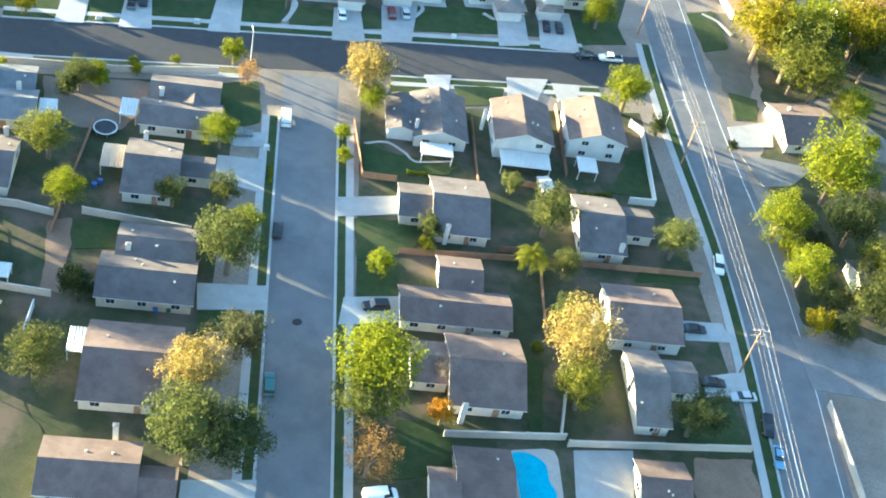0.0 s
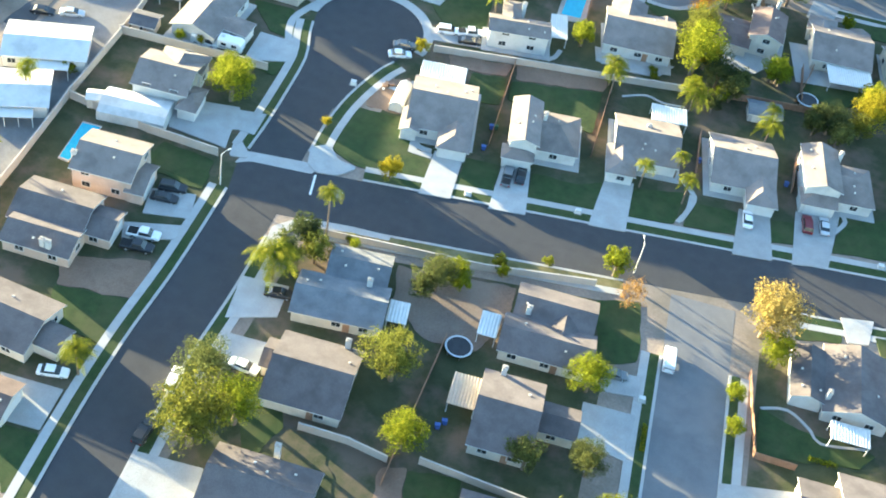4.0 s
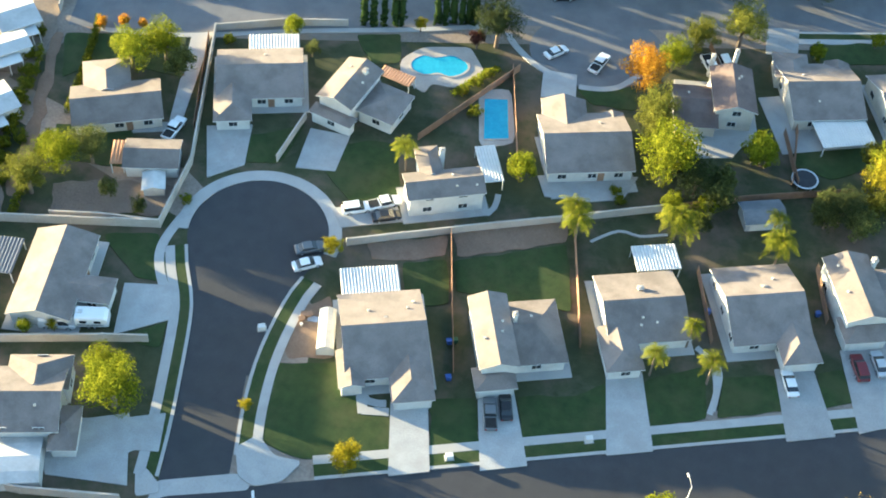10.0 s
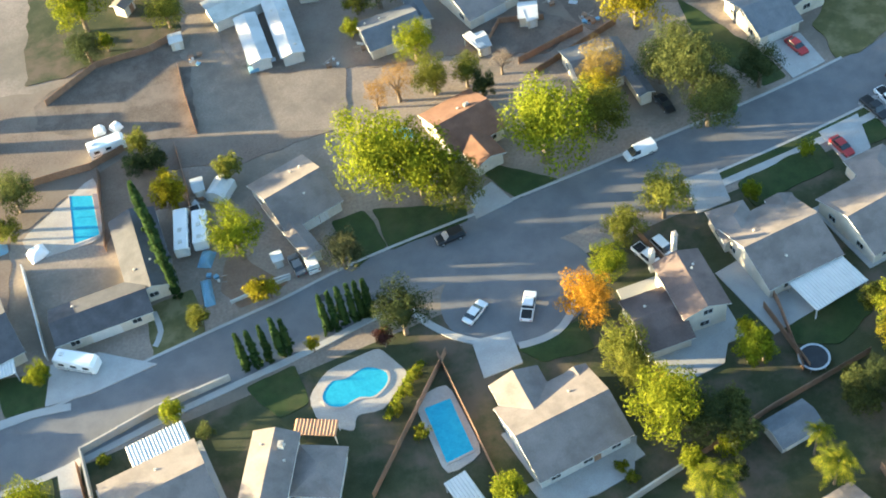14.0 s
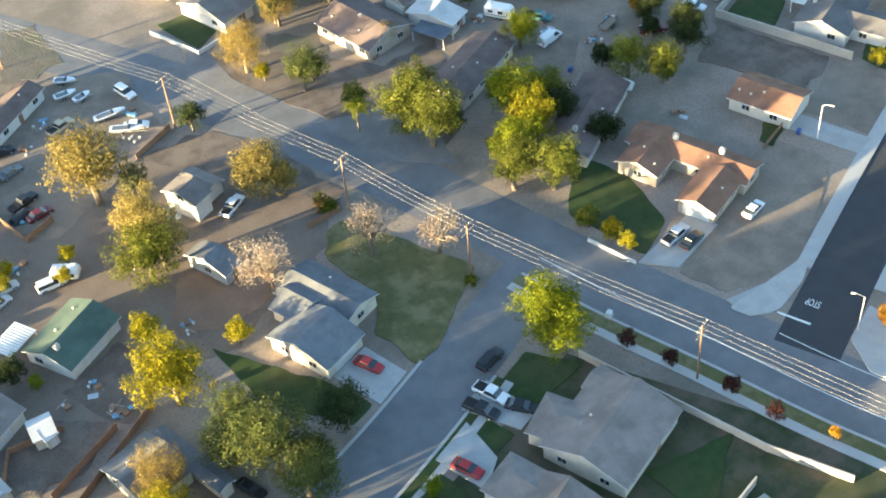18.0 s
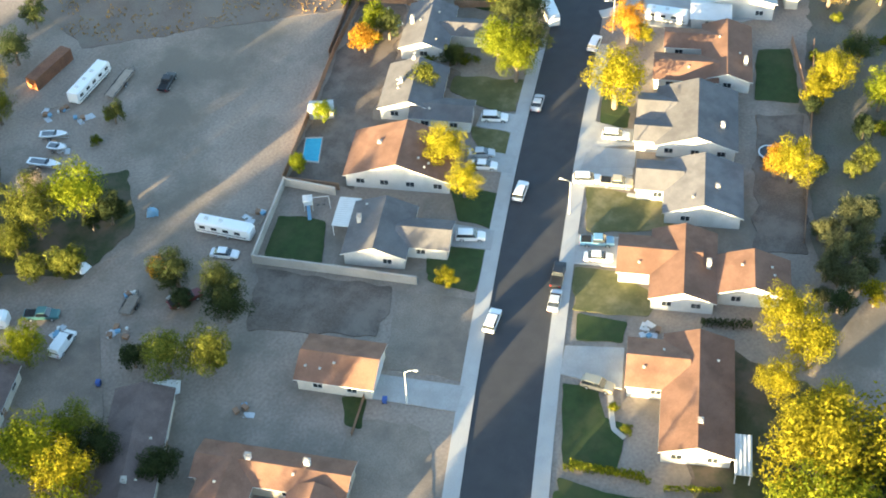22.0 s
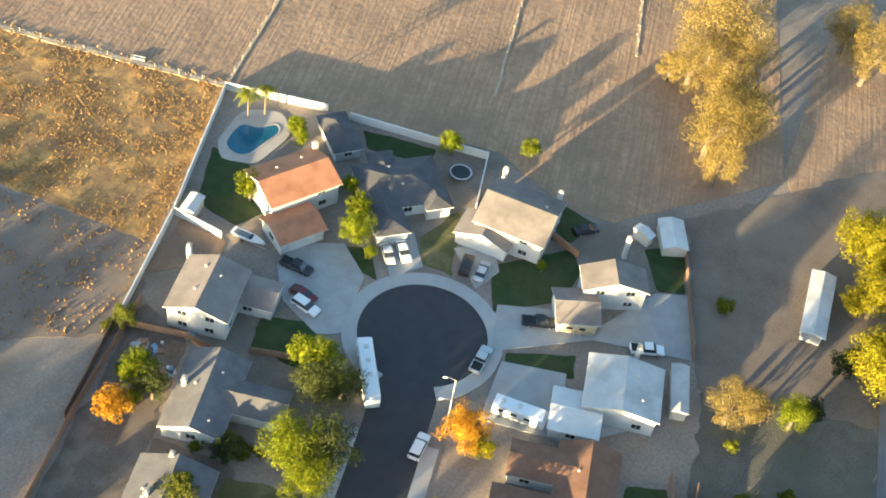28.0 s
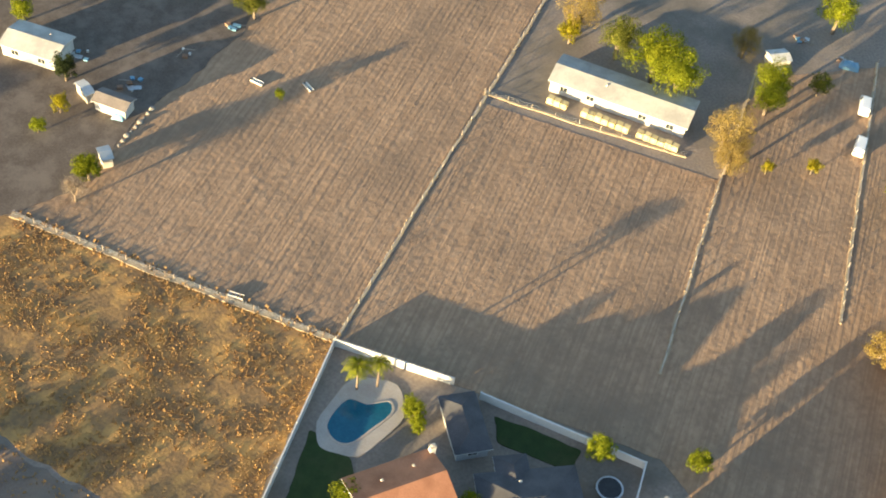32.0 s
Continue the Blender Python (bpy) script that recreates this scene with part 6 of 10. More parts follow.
fence("block", [(86.5, 373.5), (104.5, 379.0), (106.3, 369.7)], 1.8)
fence("block", [(86.5, 373.5), (93.9, 347.1)], 1.8)
fence("wood", [(104.9, 379.6), (140.4, 390.8)], 1.7)
fence("wood", [(140.4, 390.8), (163.0, 396.4)], 1.7)
fence("wood", [(104.9, 379.6), (107.7, 369.8)], 1.7)
fence("wood", [(129.2, 294.9), (163.0, 303.7)], 1.7)
fence("wood", [(181.3, 313.1), (162.8, 304.2)], 1.7)
fence("white", [(159.5, 397.2), (181.5, 404.3), (211.2, 416.0)], 1.7)
fence("white", [(211.2, 416.0), (217.7, 397.9)], 1.7)
fence("white", [(218.3, 393.4), (224.6, 368.1)], 1.7)
fence("white", [(224.6, 368.1), (212.1, 363.6)], 1.7)
fence("white", [(180.7, 403.6), (180.9, 394.4)], 1.7)
fence("wood", [(214.5, 351.4), (212.7, 343.9)], 1.7)
fence("wood", [(164.2, 376.9), (168.4, 367.3)], 1.7)
fence("wood", [(139.4, 391.2), (159.5, 397.6)], 1.7)
fence("wood", [(228.6, 330.8), (203.7, 318.8)], 1.7)
fence("white", [(26.5, 345.1), (28.4, 336.3)], 0.7)
fence("wood", [(63.4, 341.2), (71.1, 343.3)], 1.2)
fence("wire", [(212.0, 416.4), (240.0, 424.1), (286.9, 436.7), (314.2, 444.3)], 1.2)
fence("wire", [(212.0, 416.4), (204.1, 443.0), (196.2, 471.6)], 1.2)
fence("wire", [(285.0, 389.8), (240.7, 375.3)], 1.2)
fence("wire", [(334.9, 382.6), (269.3, 358.3)], 1.2)
fence("wire", [(273.1, 433.6), (278.5, 416.1), (285.0, 397.2)], 1.2)
fence("wire", [(285.0, 389.8), (315.9, 399.4)], 1.2)
fence("block", [(-10.9, 290.8), (0.3, 294.0), (11.0, 296.1)], 1.7)
fence("block", [(-10.9, 290.8), (-8.6, 280.9), (-5.1, 271.0)], 1.7)
fence("white", [(-151.3, 333.4), (-146.8, 314.0)], 1.5)
fence("wood", [(-37.1, 305.8), (-36.2, 296.0), (-36.5, 284.4)], 1.6)
fence("wood", [(-60.5, 354.3), (-43.6, 363.0)], 1.6)
fence("wood", [(-49.0, 305.3), (-53.0, 315.5)], 1.6)
fence("block", [(8.9, 328.2), (12.5, 313.7), (16.3, 298.7), (20.9, 287.8)], 1.4)
fence("wood", [(-5.4, 378.7), (1.5, 378.6)], 1.3)
fence("wood", [(-17.9, 414.9), (-9.0, 418.2)], 1.3)
fence("white", [(3.3, 447.3), (6.8, 434.3), (12.2, 435.2)], 0.9)
fence("white", [(-117.4, 317.7), (-107.7, 320.2)], 0.8)
fence("wood", [(182.0, 309.0), (164.3, 304.2)], 1.6)

# ---- houses and sheds ----
house("slate", "cream", [(-88.2, 182.8, 15.3, 9.6, 17.0, 2.7, 'g'), (-89.1, 191.1, 10.5, 7.6, 17.0, 2.7, 'g')], chimneys=[(-85.6, 187.7)], patios=[(-79.2, 185.8, 3.4, 4.7, 17.0, 'white')])
house("greybrown", "cream", [(-84.5, 167.2, 13.1, 14.0, 13.0, 2.7, 'g'), (-90.0, 167.7, 6.3, 6.1, 13.0, 2.7, 'g')], chimneys=[(-82.4, 174.6)], patios=[])
house("greybrown", "cream", [(-55.6, 193.3, 15.6, 8.6, 13.0, 2.7, 'g'), (-57.12, 200.93, 13.8, 8.0, 13.0, 2.7, 'g'), (-54.2, 196.4, 6.8, 5.7, 103.0, 2.7, 'g')], chimneys=[(-60.8, 197.1)], patios=[(-65.4, 191.8, 3.3, 5.2, 13.0, 'white')])
house("greybrown", "cream", [(-55.5, 176.7, 10.1, 15.4, 13.0, 2.7, 'g'), (-48.7, 179.7, 7.9, 6.2, 13.0, 2.7, 'g')], chimneys=[(-59.1, 183.3)], patios=[(-63.0, 177.3, 4.6, 6.4, 13.0, 'tan')])
house("greybrown", "tan", [(-48.0, 157.6, 13.6, 9.9, 13.0, 2.7, 'g'), (-47.0, 149.6, 16.4, 11.0, 13.0, 2.7, 'g')], chimneys=[(-52.0, 154.2)], patios=[])
house("brown", "cream", [(-43.0, 131.2, 15.2, 16.9, 13.0, 2.7, 'g')], chimneys=[(-45.6, 129.4), (-40.5, 131.5)], patios=[(-52.3, 133.2, 3.7, 5.3, 13.0, 'white')])
house("brown", "tan", [(-41.9, 110.1, 14.6, 10.8, 13.0, 2.7, 'g'), (-32.2, 110.5, 6.8, 6.2, 13.0, 2.7, 'g')], chimneys=[(-40.5, 117.3)], patios=[])
house("greybrown", "cream", [(-80.8, 145.9, 16.1, 10.3, 12.0, 2.7, 'g')], chimneys=[(-81.6, 152.0)], patios=[(-70.4, 143.1, 4.4, 3.4, 12.0, 'white')])
house("greybrown", "cream", [(-72.0, 130.6, 12.4, 10.6, 9.0, 2.7, 'g')], chimneys=[], patios=[(-67.7, 123.8, 5.5, 3.7, 9.0, 'white')])
house("greybrown", "white", [(-7.7, 213.6, 14.9, 11.5, 103.0, 2.7, 'g'), (-15.5, 211.6, 11.6, 6.2, 103.0, 2.7, 'g')], chimneys=[(-11.5, 208.1)], patios=[(-6.2, 203.3, 6.5, 3.8, 13.0, 'white')])
house("brown", "white", [(9.0, 216.2, 13.5, 12.5, 103.0, 4.8, 'g')], chimneys=[(1.2, 214.9)], patios=[(11.4, 207.5, 10.3, 4.9, 13.0, 'white')])
house("brown", "white", [(23.8, 222.4, 13.3, 12.6, 103.0, 4.8, 'g')], chimneys=[], patios=[(24.0, 211.1, 4.1, 4.6, 13.0, 'white')])
house("greybrown", "cream", [(0.9, 188.1, 11.0, 16.2, 13.0, 2.7, 'g'), (-7.39, 186.54, 6.8, 9.5, 13.0, 2.7, 'g')], chimneys=[(-0.1, 179.8)], patios=[])
house("brown", "cream", [(4.7, 161.6, 20.1, 8.8, 13.0, 2.7, 'g'), (4.11, 170.01, 8.3, 8.9, 13.0, 2.7, 'g')], chimneys=[], patios=[])
house("brown", "cream", [(12.1, 148.8, 13.2, 16.0, 13.0, 2.7, 'g'), (2.61, 147.64, 6.8, 9.3, 13.0, 2.7, 'g')], chimneys=[(10.0, 138.8)], patios=[])
house("brown", "tan", [(15.3, 127.3, 9.5, 11.2, 13.0, 2.7, 'g'), (9.59, 123.31, 5.1, 7.5, 13.0, 2.7, 'g')], chimneys=[], patios=[])
house("greybrown", "cream", [(27.8, 193.5, 9.4, 16.4, 13.0, 2.7, 'g'), (34.86, 197.09, 7.0, 8.3, 13.0, 2.7, 'g')], chimneys=[(32.7, 187.2)], patios=[])
house("brown", "white", [(37.8, 171.8, 13.7, 13.9, 13.0, 3.2, 'g')], chimneys=[(33.6, 167.1)], patios=[(28.9, 167.9, 3.1, 3.7, 13.0, 'white')])
house("tan", "cream", [(39.9, 154.8, 6.4, 17.4, 13.0, 2.7, 'g'), (45.12, 159.13, 6.7, 7.6, 13.0, 2.7, 'g')], chimneys=[], patios=[])
house("brown", "cream", [(43.9, 135.0, 8.7, 9.4, 13.0, 2.7, 'g')], chimneys=[], patios=[])
house("brown", "cream", [(70.3, 244.9, 13.3, 14.7, 19.0, 2.7, 'g')], chimneys=[(66.7, 247.0)], patios=[])
house("brown", "cream", [(83.3, 198.5, 8.6, 11.0, 17.0, 2.7, 'g')], chimneys=[], patios=[])
house("tan", "white", [(-95.7, 236.3, 12.6, 15.6, 19.0, 2.7, 'g'), (-90.0, 229.5, 7.8, 6.4, 109.0, 2.7, 'h'), (-99.3, 230.1, 4.7, 3.9, 109.0, 2.7, 'h')], chimneys=[(-95.8, 237.8)], patios=[(-99.9, 245.1, 9.0, 6.4, 19.0, 'white')])
house("tan", "white", [(-79.8, 239.2, 13.3, 6.0, 109.0, 5.0, 'g'), (-74.09, 242.0, 8.8, 11.7, 19.0, 2.8, 'h'), (-78.2, 232.6, 6.3, 4.2, 19.0, 2.7, 'h')], chimneys=[(-77.1, 242.1)], patios=[])
house("tan", "white", [(-58.7, 250.7, 12.8, 13.3, 19.0, 2.7, 'g'), (-60.9, 242.3, 8.2, 5.9, 109.0, 2.7, 'h')], chimneys=[(-59.4, 252.9)], patios=[(-57.5, 261.2, 7.2, 5.0, 19.0, 'white')])
house("tan", "white", [(-40.7, 255.9, 12.6, 14.9, 19.0, 2.7, 'g'), (-35.1, 250.1, 8.3, 6.2, 109.0, 2.7, 'h')], chimneys=[(-40.8, 257.8)], patios=[])
house("tan", "white", [(-26.6, 260.9, 12.7, 7.5, 109.0, 5.0, 'g'), (-20.08, 262.49, 8.1, 11.2, 19.0, 2.7, 'h'), (-25.0, 255.0, 7.3, 5.1, 19.0, 2.7, 'h')], chimneys=[(-24.3, 266.2)], patios=[])
house("tan", "white", [(-4.6, 269.5, 13.7, 12.6, 19.0, 2.7, 'g'), (0.16, 261.52, 6.5, 6.8, 109.0, 2.7, 'h')], chimneys=[(-5.6, 273.1)], patios=[(-11.1, 278.4, 6.9, 4.7, 19.0, 'white')])
house("tan", "white", [(8.1, 272.9, 16.1, 6.0, 109.0, 5.0, 'g'), (14.4, 275.55, 8.3, 9.4, 19.0, 2.7, 'h'), (9.7, 265.1, 6.2, 4.2, 19.0, 2.7, 'h')], chimneys=[], patios=[])
house("tan", "white", [(-146.6, 234.8, 16.5, 9.8, 96.0, 2.9, 'g'), (-141.8, 233.4, 10.1, 5.0, 6.0, 2.7, 'h')], chimneys=[], patios=[(-155.7, 236.6, 4.9, 6.9, 6.0, 'slate')])
house("tan", "white", [(-141.4, 212.4, 10.9, 10.9, 14.0, 4.2, 'g'), (-141.1, 217.0, 6.0, 9.0, 104.0, 4.2, 'h'), (-134.8, 210.1, 4.1, 7.3, 14.0, 2.7, 'h')], chimneys=[], patios=[])
house("tan", "peach", [(-136.2, 187.8, 11.2, 10.7, 14.0, 4.8, 'g'), (-130.1, 187.8, 3.6, 8.1, 14.0, 2.7, 'g')], chimneys=[(-140.9, 183.9)], patios=[])
house("greybrown", "peach", [(-137.4, 174.4, 13.1, 10.5, 12.0, 3.0, 'g'), (-129.6, 175.7, 6.1, 7.2, 12.0, 2.7, 'g'), (-135.5, 168.6, 12.2, 8.0, 12.0, 2.7, 'g')], chimneys=[(-132.7, 166.1)], patios=[])
house("greybrown", "cream", [(-129.9, 152.1, 14.1, 11.4, 4.0, 2.7, 'g'), (-123.5, 151.9, 9.5, 5.2, 4.0, 2.7, 'g')], chimneys=[(-133.7, 166.0)], patios=[])
house("brown", "cream", [(-123.2, 138.7, 9.9, 7.2, 8.0, 2.7, 'g')], chimneys=[], patios=[])
house("tan", "cream", [(-150.6, 271.6, 15.1, 9.7, 23.0, 2.7, 'g'), (-154.4, 276.9, 8.7, 8.0, 113.0, 2.7, 'h')], chimneys=[], patios=[])
house("tan", "white", [(-140.8, 262.0, 9.2, 6.6, 13.0, 2.7, 'g')], chimneys=[], patios=[(-146.3, 261.1, 2.3, 5.2, 13.0, 'orange')])
house("tan", "white", [(-129.4, 284.6, 15.0, 12.5, 17.0, 2.7, 'g'), (-131.9, 276.8, 9.3, 6.5, 107.0, 2.7, 'h')], chimneys=[], patios=[(-129.4, 293.1, 8.9, 3.9, 17.0, 'white')])
house("tan", "white", [(-113.2, 284.2, 11.2, 7.0, 74.0, 4.8, 'g'), (-106.68, 283.04, 8.2, 7.2, 74.0, 2.8, 'h'), (-114.66, 278.08, 8.2, 2.7, 164.0, 2.7, 'h')], chimneys=[(-111.1, 286.5)], patios=[(-106.4, 290.4, 6.3, 2.6, 164.0, 'orange')])
house("tan", "white", [(-92.9, 266.1, 12.9, 6.0, 22.0, 4.6, 'g'), (-96.3, 270.1, 6.8, 4.0, 112.0, 4.6, 'h')], chimneys=[(-94.5, 271.7)], patios=[(-86.8, 274.1, 3.5, 8.1, 22.0, 'white')])
house("tan", "white", [(-71.9, 282.7, 15.0, 13.7, 16.9, 2.9, 'g'), (-76.2, 287.8, 8.4, 7.8, 102.8, 2.9, 'g'), (-67.6, 288.0, 3.4, 4.2, 107.4, 2.8, 'g')], chimneys=[(-72.1, 282.5)], patios=[])
house("brown", "cream", [(-48.5, 300.0, 11.2, 7.6, 99.0, 4.8, 'g'), (-54.63, 296.46, 7.7, 10.4, 9.0, 2.7, 'g')], chimneys=[(-52.7, 306.2), (-48.6, 308.5)], patios=[])
house("tan", "cream", [(-33.0, 305.8, 13.2, 14.2, 16.2, 2.9, 'g'), (-38.4, 311.1, 6.9, 6.4, 97.9, 2.9, 'h'), (-30.0, 310.3, 4.5, 4.6, 95.1, 2.9, 'h')], chimneys=[(-33.4, 305.4)], patios=[(-28.6, 297.0, 9.6, 6.5, 21.0, 'white')])
house("tan", "cream", [(-15.9, 308.2, 14.7, 13.6, 19.7, 2.9, 'g'), (-13.9, 316.1, 6.8, 7.5, 105.4, 2.9, 'h')], chimneys=[(-15.0, 308.9)], patios=[])
house("tan", "cream", [(1.8, 314.2, 15.8, 13.8, 16.6, 2.9, 'g'), (-2.7, 320.1, 6.9, 7.9, 114.7, 2.9, 'h'), (7.0, 318.6, 5.1, 5.2, 102.4, 2.9, 'h')], chimneys=[(2.6, 314.3)], patios=[])
house("slate", "grey", [(-41.4, 275.3, 7.2, 5.1, 19.0, 2.2, 'g')], chimneys=[], patios=[])
house("charcoal", "cream", [(-159.9, 318.0, 17.0, 14.0, 21.2, 2.8, 'g'), (-168.8, 315.1, 12.0, 8.2, 100.6, 2.8, 'n')], chimneys=[(-153.4, 319.7)], patios=[(-154.8, 313.1, 7.0, 5.5, 11.0, 'white')])
house("charcoal", "cream", [(-130.8, 329.9, 17.7, 8.0, 101.0, 2.7, 'g'), (-137.75, 319.56, 15.8, 7.9, 11.0, 2.7, 'g')], chimneys=[], patios=[])
house("tan", "cream", [(-105.0, 335.8, 10.9, 13.5, 25.0, 2.7, 'g'), (-106.2, 328.6, 14.6, 3.4, 115.0, 2.7, 'g')], chimneys=[], patios=[])
house("redbrown", "cream", [(-75.2, 344.2, 10.7, 11.8, 22.0, 2.7, 'g'), (-73.3, 337.0, 6.5, 5.9, 112.0, 2.7, 'g')], chimneys=[(-74.0, 346.0)], patios=[])
house("slate", "cream", [(-50.7, 351.7, 8.4, 10.7, 10.0, 2.7, 'g'), (-45.02, 349.09, 15.3, 3.0, 100.0, 2.7, 'g')], chimneys=[], patios=[])
house("slate", "cream", [(-12.8, 362.4, 14.3, 8.8, 105.0, 2.7, 'g'), (-19.02, 356.23, 8.8, 12.3, 15.0, 2.7, 'g'), (-16.8, 363.8, 6.3, 7.7, 105.0, 2.7, 'g')], chimneys=[], patios=[])
house("green", "white", [(-46.9, 382.0, 12.2, 9.9, 24.0, 2.7, 'g')], chimneys=[(-50.2, 379.4)], patios=[(-54.2, 387.4, 6.1, 4.3, 24.0, 'white')])
house("tan", "cream", [(-66.5, 376.2, 11.7, 11.8, 24.0, 2.7, 'g')], chimneys=[], patios=[(-67.8, 377.2, 9.4, 1.7, 24.0, 'white'), (-69.5, 363.6, 1.8, 4.8, 24.0, 'white')])
house("slate", "cream", [(-83.8, 371.3, 11.1, 8.8, 13.0, 2.7, 'g'), (-78.04, 374.74, 7.8, 3.2, 103.0, 2.7, 'g')], chimneys=[], patios=[])
house("white", "white", [(-81.4, 403.5, 8.6, 10.7, 21.0, 2.7, 'g')], chimneys=[], patios=[(-88.1, 399.6, 1.4, 6.6, 21.0, 'white')])
house("white", "white", [(-103.2, 377.6, 17.0, 4.7, 98.0, 2.7, 'g')], chimneys=[], patios=[])
house("white", "white", [(-109.0, 376.1, 13.8, 4.5, 99.0, 2.7, 'g')], chimneys=[], patios=[])
house("brown", "white", [(-32.1, 440.4, 20.4, 6.4, 30.0, 2.7, 'g')], chimneys=[], patios=[])
house("tan", "white", [(-17.4, 396.6, 4.4, 7.9, 18.0, 4.2, 'g'), (-13.91, 398.97, 7.3, 5.2, 108.0, 2.7, 'g')], chimneys=[], patios=[])
house("slate", "grey", [(-21.9, 381.1, 4.2, 9.4, 15.0, 2.7, 'g')], chimneys=[], patios=[])
house("redbrown", "tan", [(52.2, 346.9, 22.5, 6.7, 106.0, 2.7, 'g'), (47.5, 351.8, 11.3, 8.2, 16.0, 2.7, 'g'), (47.3, 338.6, 10.2, 7.4, 16.0, 2.7, 'g')], chimneys=[(51.6, 350.5), (54.4, 342.6)], patios=[])
house("redbrown", "cream", [(73.0, 348.5, 12.2, 9.2, 106.0, 2.7, 'g')], chimneys=[], patios=[])
house("brown", "cream", [(46.1, 366.7, 22.1, 9.0, 27.0, 2.7, 'g')], chimneys=[(40.6, 363.5)], patios=[])
house("brown", "cream", [(40.5, 391.9, 19.4, 8.8, 21.0, 2.7, 'g')], chimneys=[], patios=[])
house("white", "white", [(46.8, 409.9, 5.8, 11.0, 21.0, 2.7, 'g')], chimneys=[], patios=[(42.6, 405.9, 7.3, 3.9, 111.0, 'slate')])
house("brown", "tan", [(34.2, 417.0, 15.7, 11.9, 98.0, 2.7, 'g')], chimneys=[(33.9, 416.9)], patios=[])
house("brown", "tan", [(49.3, 419.8, 13.0, 6.9, 7.0, 2.7, 'g')], chimneys=[], patios=[])
house("slate", "white", [(57.3, 432.6, 12.0, 7.5, 19.0, 2.7, 'g')], chimneys=[], patios=[])
house("tan", "white", [(15.7, 460.4, 10.5, 8.8, 14.0, 2.7, 'g')], chimneys=[], patios=[])
house("tan", "white", [(16.8, 443.6, 8.7, 13.8, 13.0, 2.7, 'g')], chimneys=[], patios=[])
house("brown", "tan", [(33.7, 454.0, 6.7, 8.2, 7.0, 2.7, 'g')], chimneys=[], patios=[])
house("stone", "white", [(99.9, 357.1, 12.6, 10.8, 19.0, 2.7, 'g'), (102.5, 349.6, 8.0, 7.1, 109.0, 2.7, 'g')], chimneys=[(99.6, 360.8)], patios=[(101.4, 364.4, 7.0, 3.7, 19.0, 'white')])
house("redbrown", "white", [(117.4, 362.6, 12.2, 18.9, 19.0, 2.7, 'g')], chimneys=[(117.1, 366.9)], patios=[])
house("stone", "white", [(135.1, 370.0, 13.5, 11.4, 19.0, 2.7, 'g'), (131.8, 362.4, 11.6, 6.6, 109.0, 2.7, 'g')], chimneys=[(134.3, 372.2), (141.0, 373.1)], patios=[])
house("stone", "white", [(152.9, 376.5, 14.9, 9.6, 19.0, 2.7, 'g'), (155.8, 369.9, 10.1, 6.2, 109.0, 2.7, 'g')], chimneys=[(152.2, 379.7)], patios=[])
house("tan", "white", [(167.7, 387.2, 11.4, 10.3, 17.0, 4.8, 'g'), (172.8, 382.4, 8.6, 6.4, 107.0, 2.7, 'g')], chimneys=[(172.1, 394.1)], patios=[])
house("terracotta", "white", [(195.7, 390.7, 13.5, 10.2, 153.0, 4.8, 'g'), (188.6, 385.6, 8.9, 7.4, 153.0, 2.7, 'g')], chimneys=[(203.6, 391.5)], patios=[])
house("charcoal", "white", [(207.4, 376.4, 14.9, 11.5, 137.0, 2.7, 'h'), (200.1, 374.9, 11.2, 6.1, 47.0, 2.7, 'h'), (210.2, 381.9, 4.7, 5.0, 47.0, 2.7, 'h'), (207.9, 369.5, 5.2, 5.0, 47.0, 2.7, 'h')], chimneys=[], patios=[])
house("charcoal", "grey", [(212.1, 391.8, 10.3, 5.7, 52.0, 2.4, 'h')], chimneys=[], patios=[])
house("tan", "white", [(212.0, 355.5, 12.9, 12.2, 97.0, 4.8, 'g'), (206.7, 358.7, 6.6, 10.0, 7.0, 2.7, 'g')], chimneys=[(218.4, 361.9), (219.0, 351.5)], patios=[])
house("tan", "white", [(207.7, 335.7, 5.6, 11.1, 32.0, 4.8, 'g'), (200.6, 338.8, 7.5, 7.8, 122.0, 2.7, 'g')], chimneys=[(216.3, 337.2)], patios=[])
house("white", "white", [(189.2, 325.3, 10.6, 12.0, 19.0, 4.0, 'g'), (181.7, 329.6, 8.0, 8.3, 109.0, 2.7, 'g')], chimneys=[(196.2, 326.2)], patios=[])
house("redbrown", "white", [(169.2, 322.1, 17.5, 9.4, 19.0, 2.7, 'g'), (170.6, 329.7, 10.0, 6.6, 109.0, 2.7, 'g'), (161.6, 328.0, 10.6, 8.3, 109.0, 2.7, 'g')], chimneys=[(166.7, 317.7)], patios=[])
house("stone", "white", [(148.8, 320.5, 16.7, 14.4, 19.0, 2.7, 'g'), (142.6, 325.4, 8.4, 6.2, 109.0, 2.7, 'g'), (149.2, 327.1, 9.0, 7.6, 109.0, 2.7, 'g')], chimneys=[(147.1, 315.3)], patios=[])
house("stone", "white", [(131.9, 313.2, 13.4, 13.2, 19.0, 2.7, 'g'), (131.8, 320.9, 8.1, 7.8, 109.0, 2.7, 'g')], chimneys=[(131.6, 310.8)], patios=[])
house("redbrown", "white", [(113.7, 309.9, 15.6, 10.5, 19.0, 2.7, 'g'), (113.8, 314.7, 12.0, 8.7, 109.0, 2.7, 'g'), (116.04, 299.37, 8.6, 11.6, 19.0, 2.7, 'g')], chimneys=[(114.6, 306.2)], patios=[])
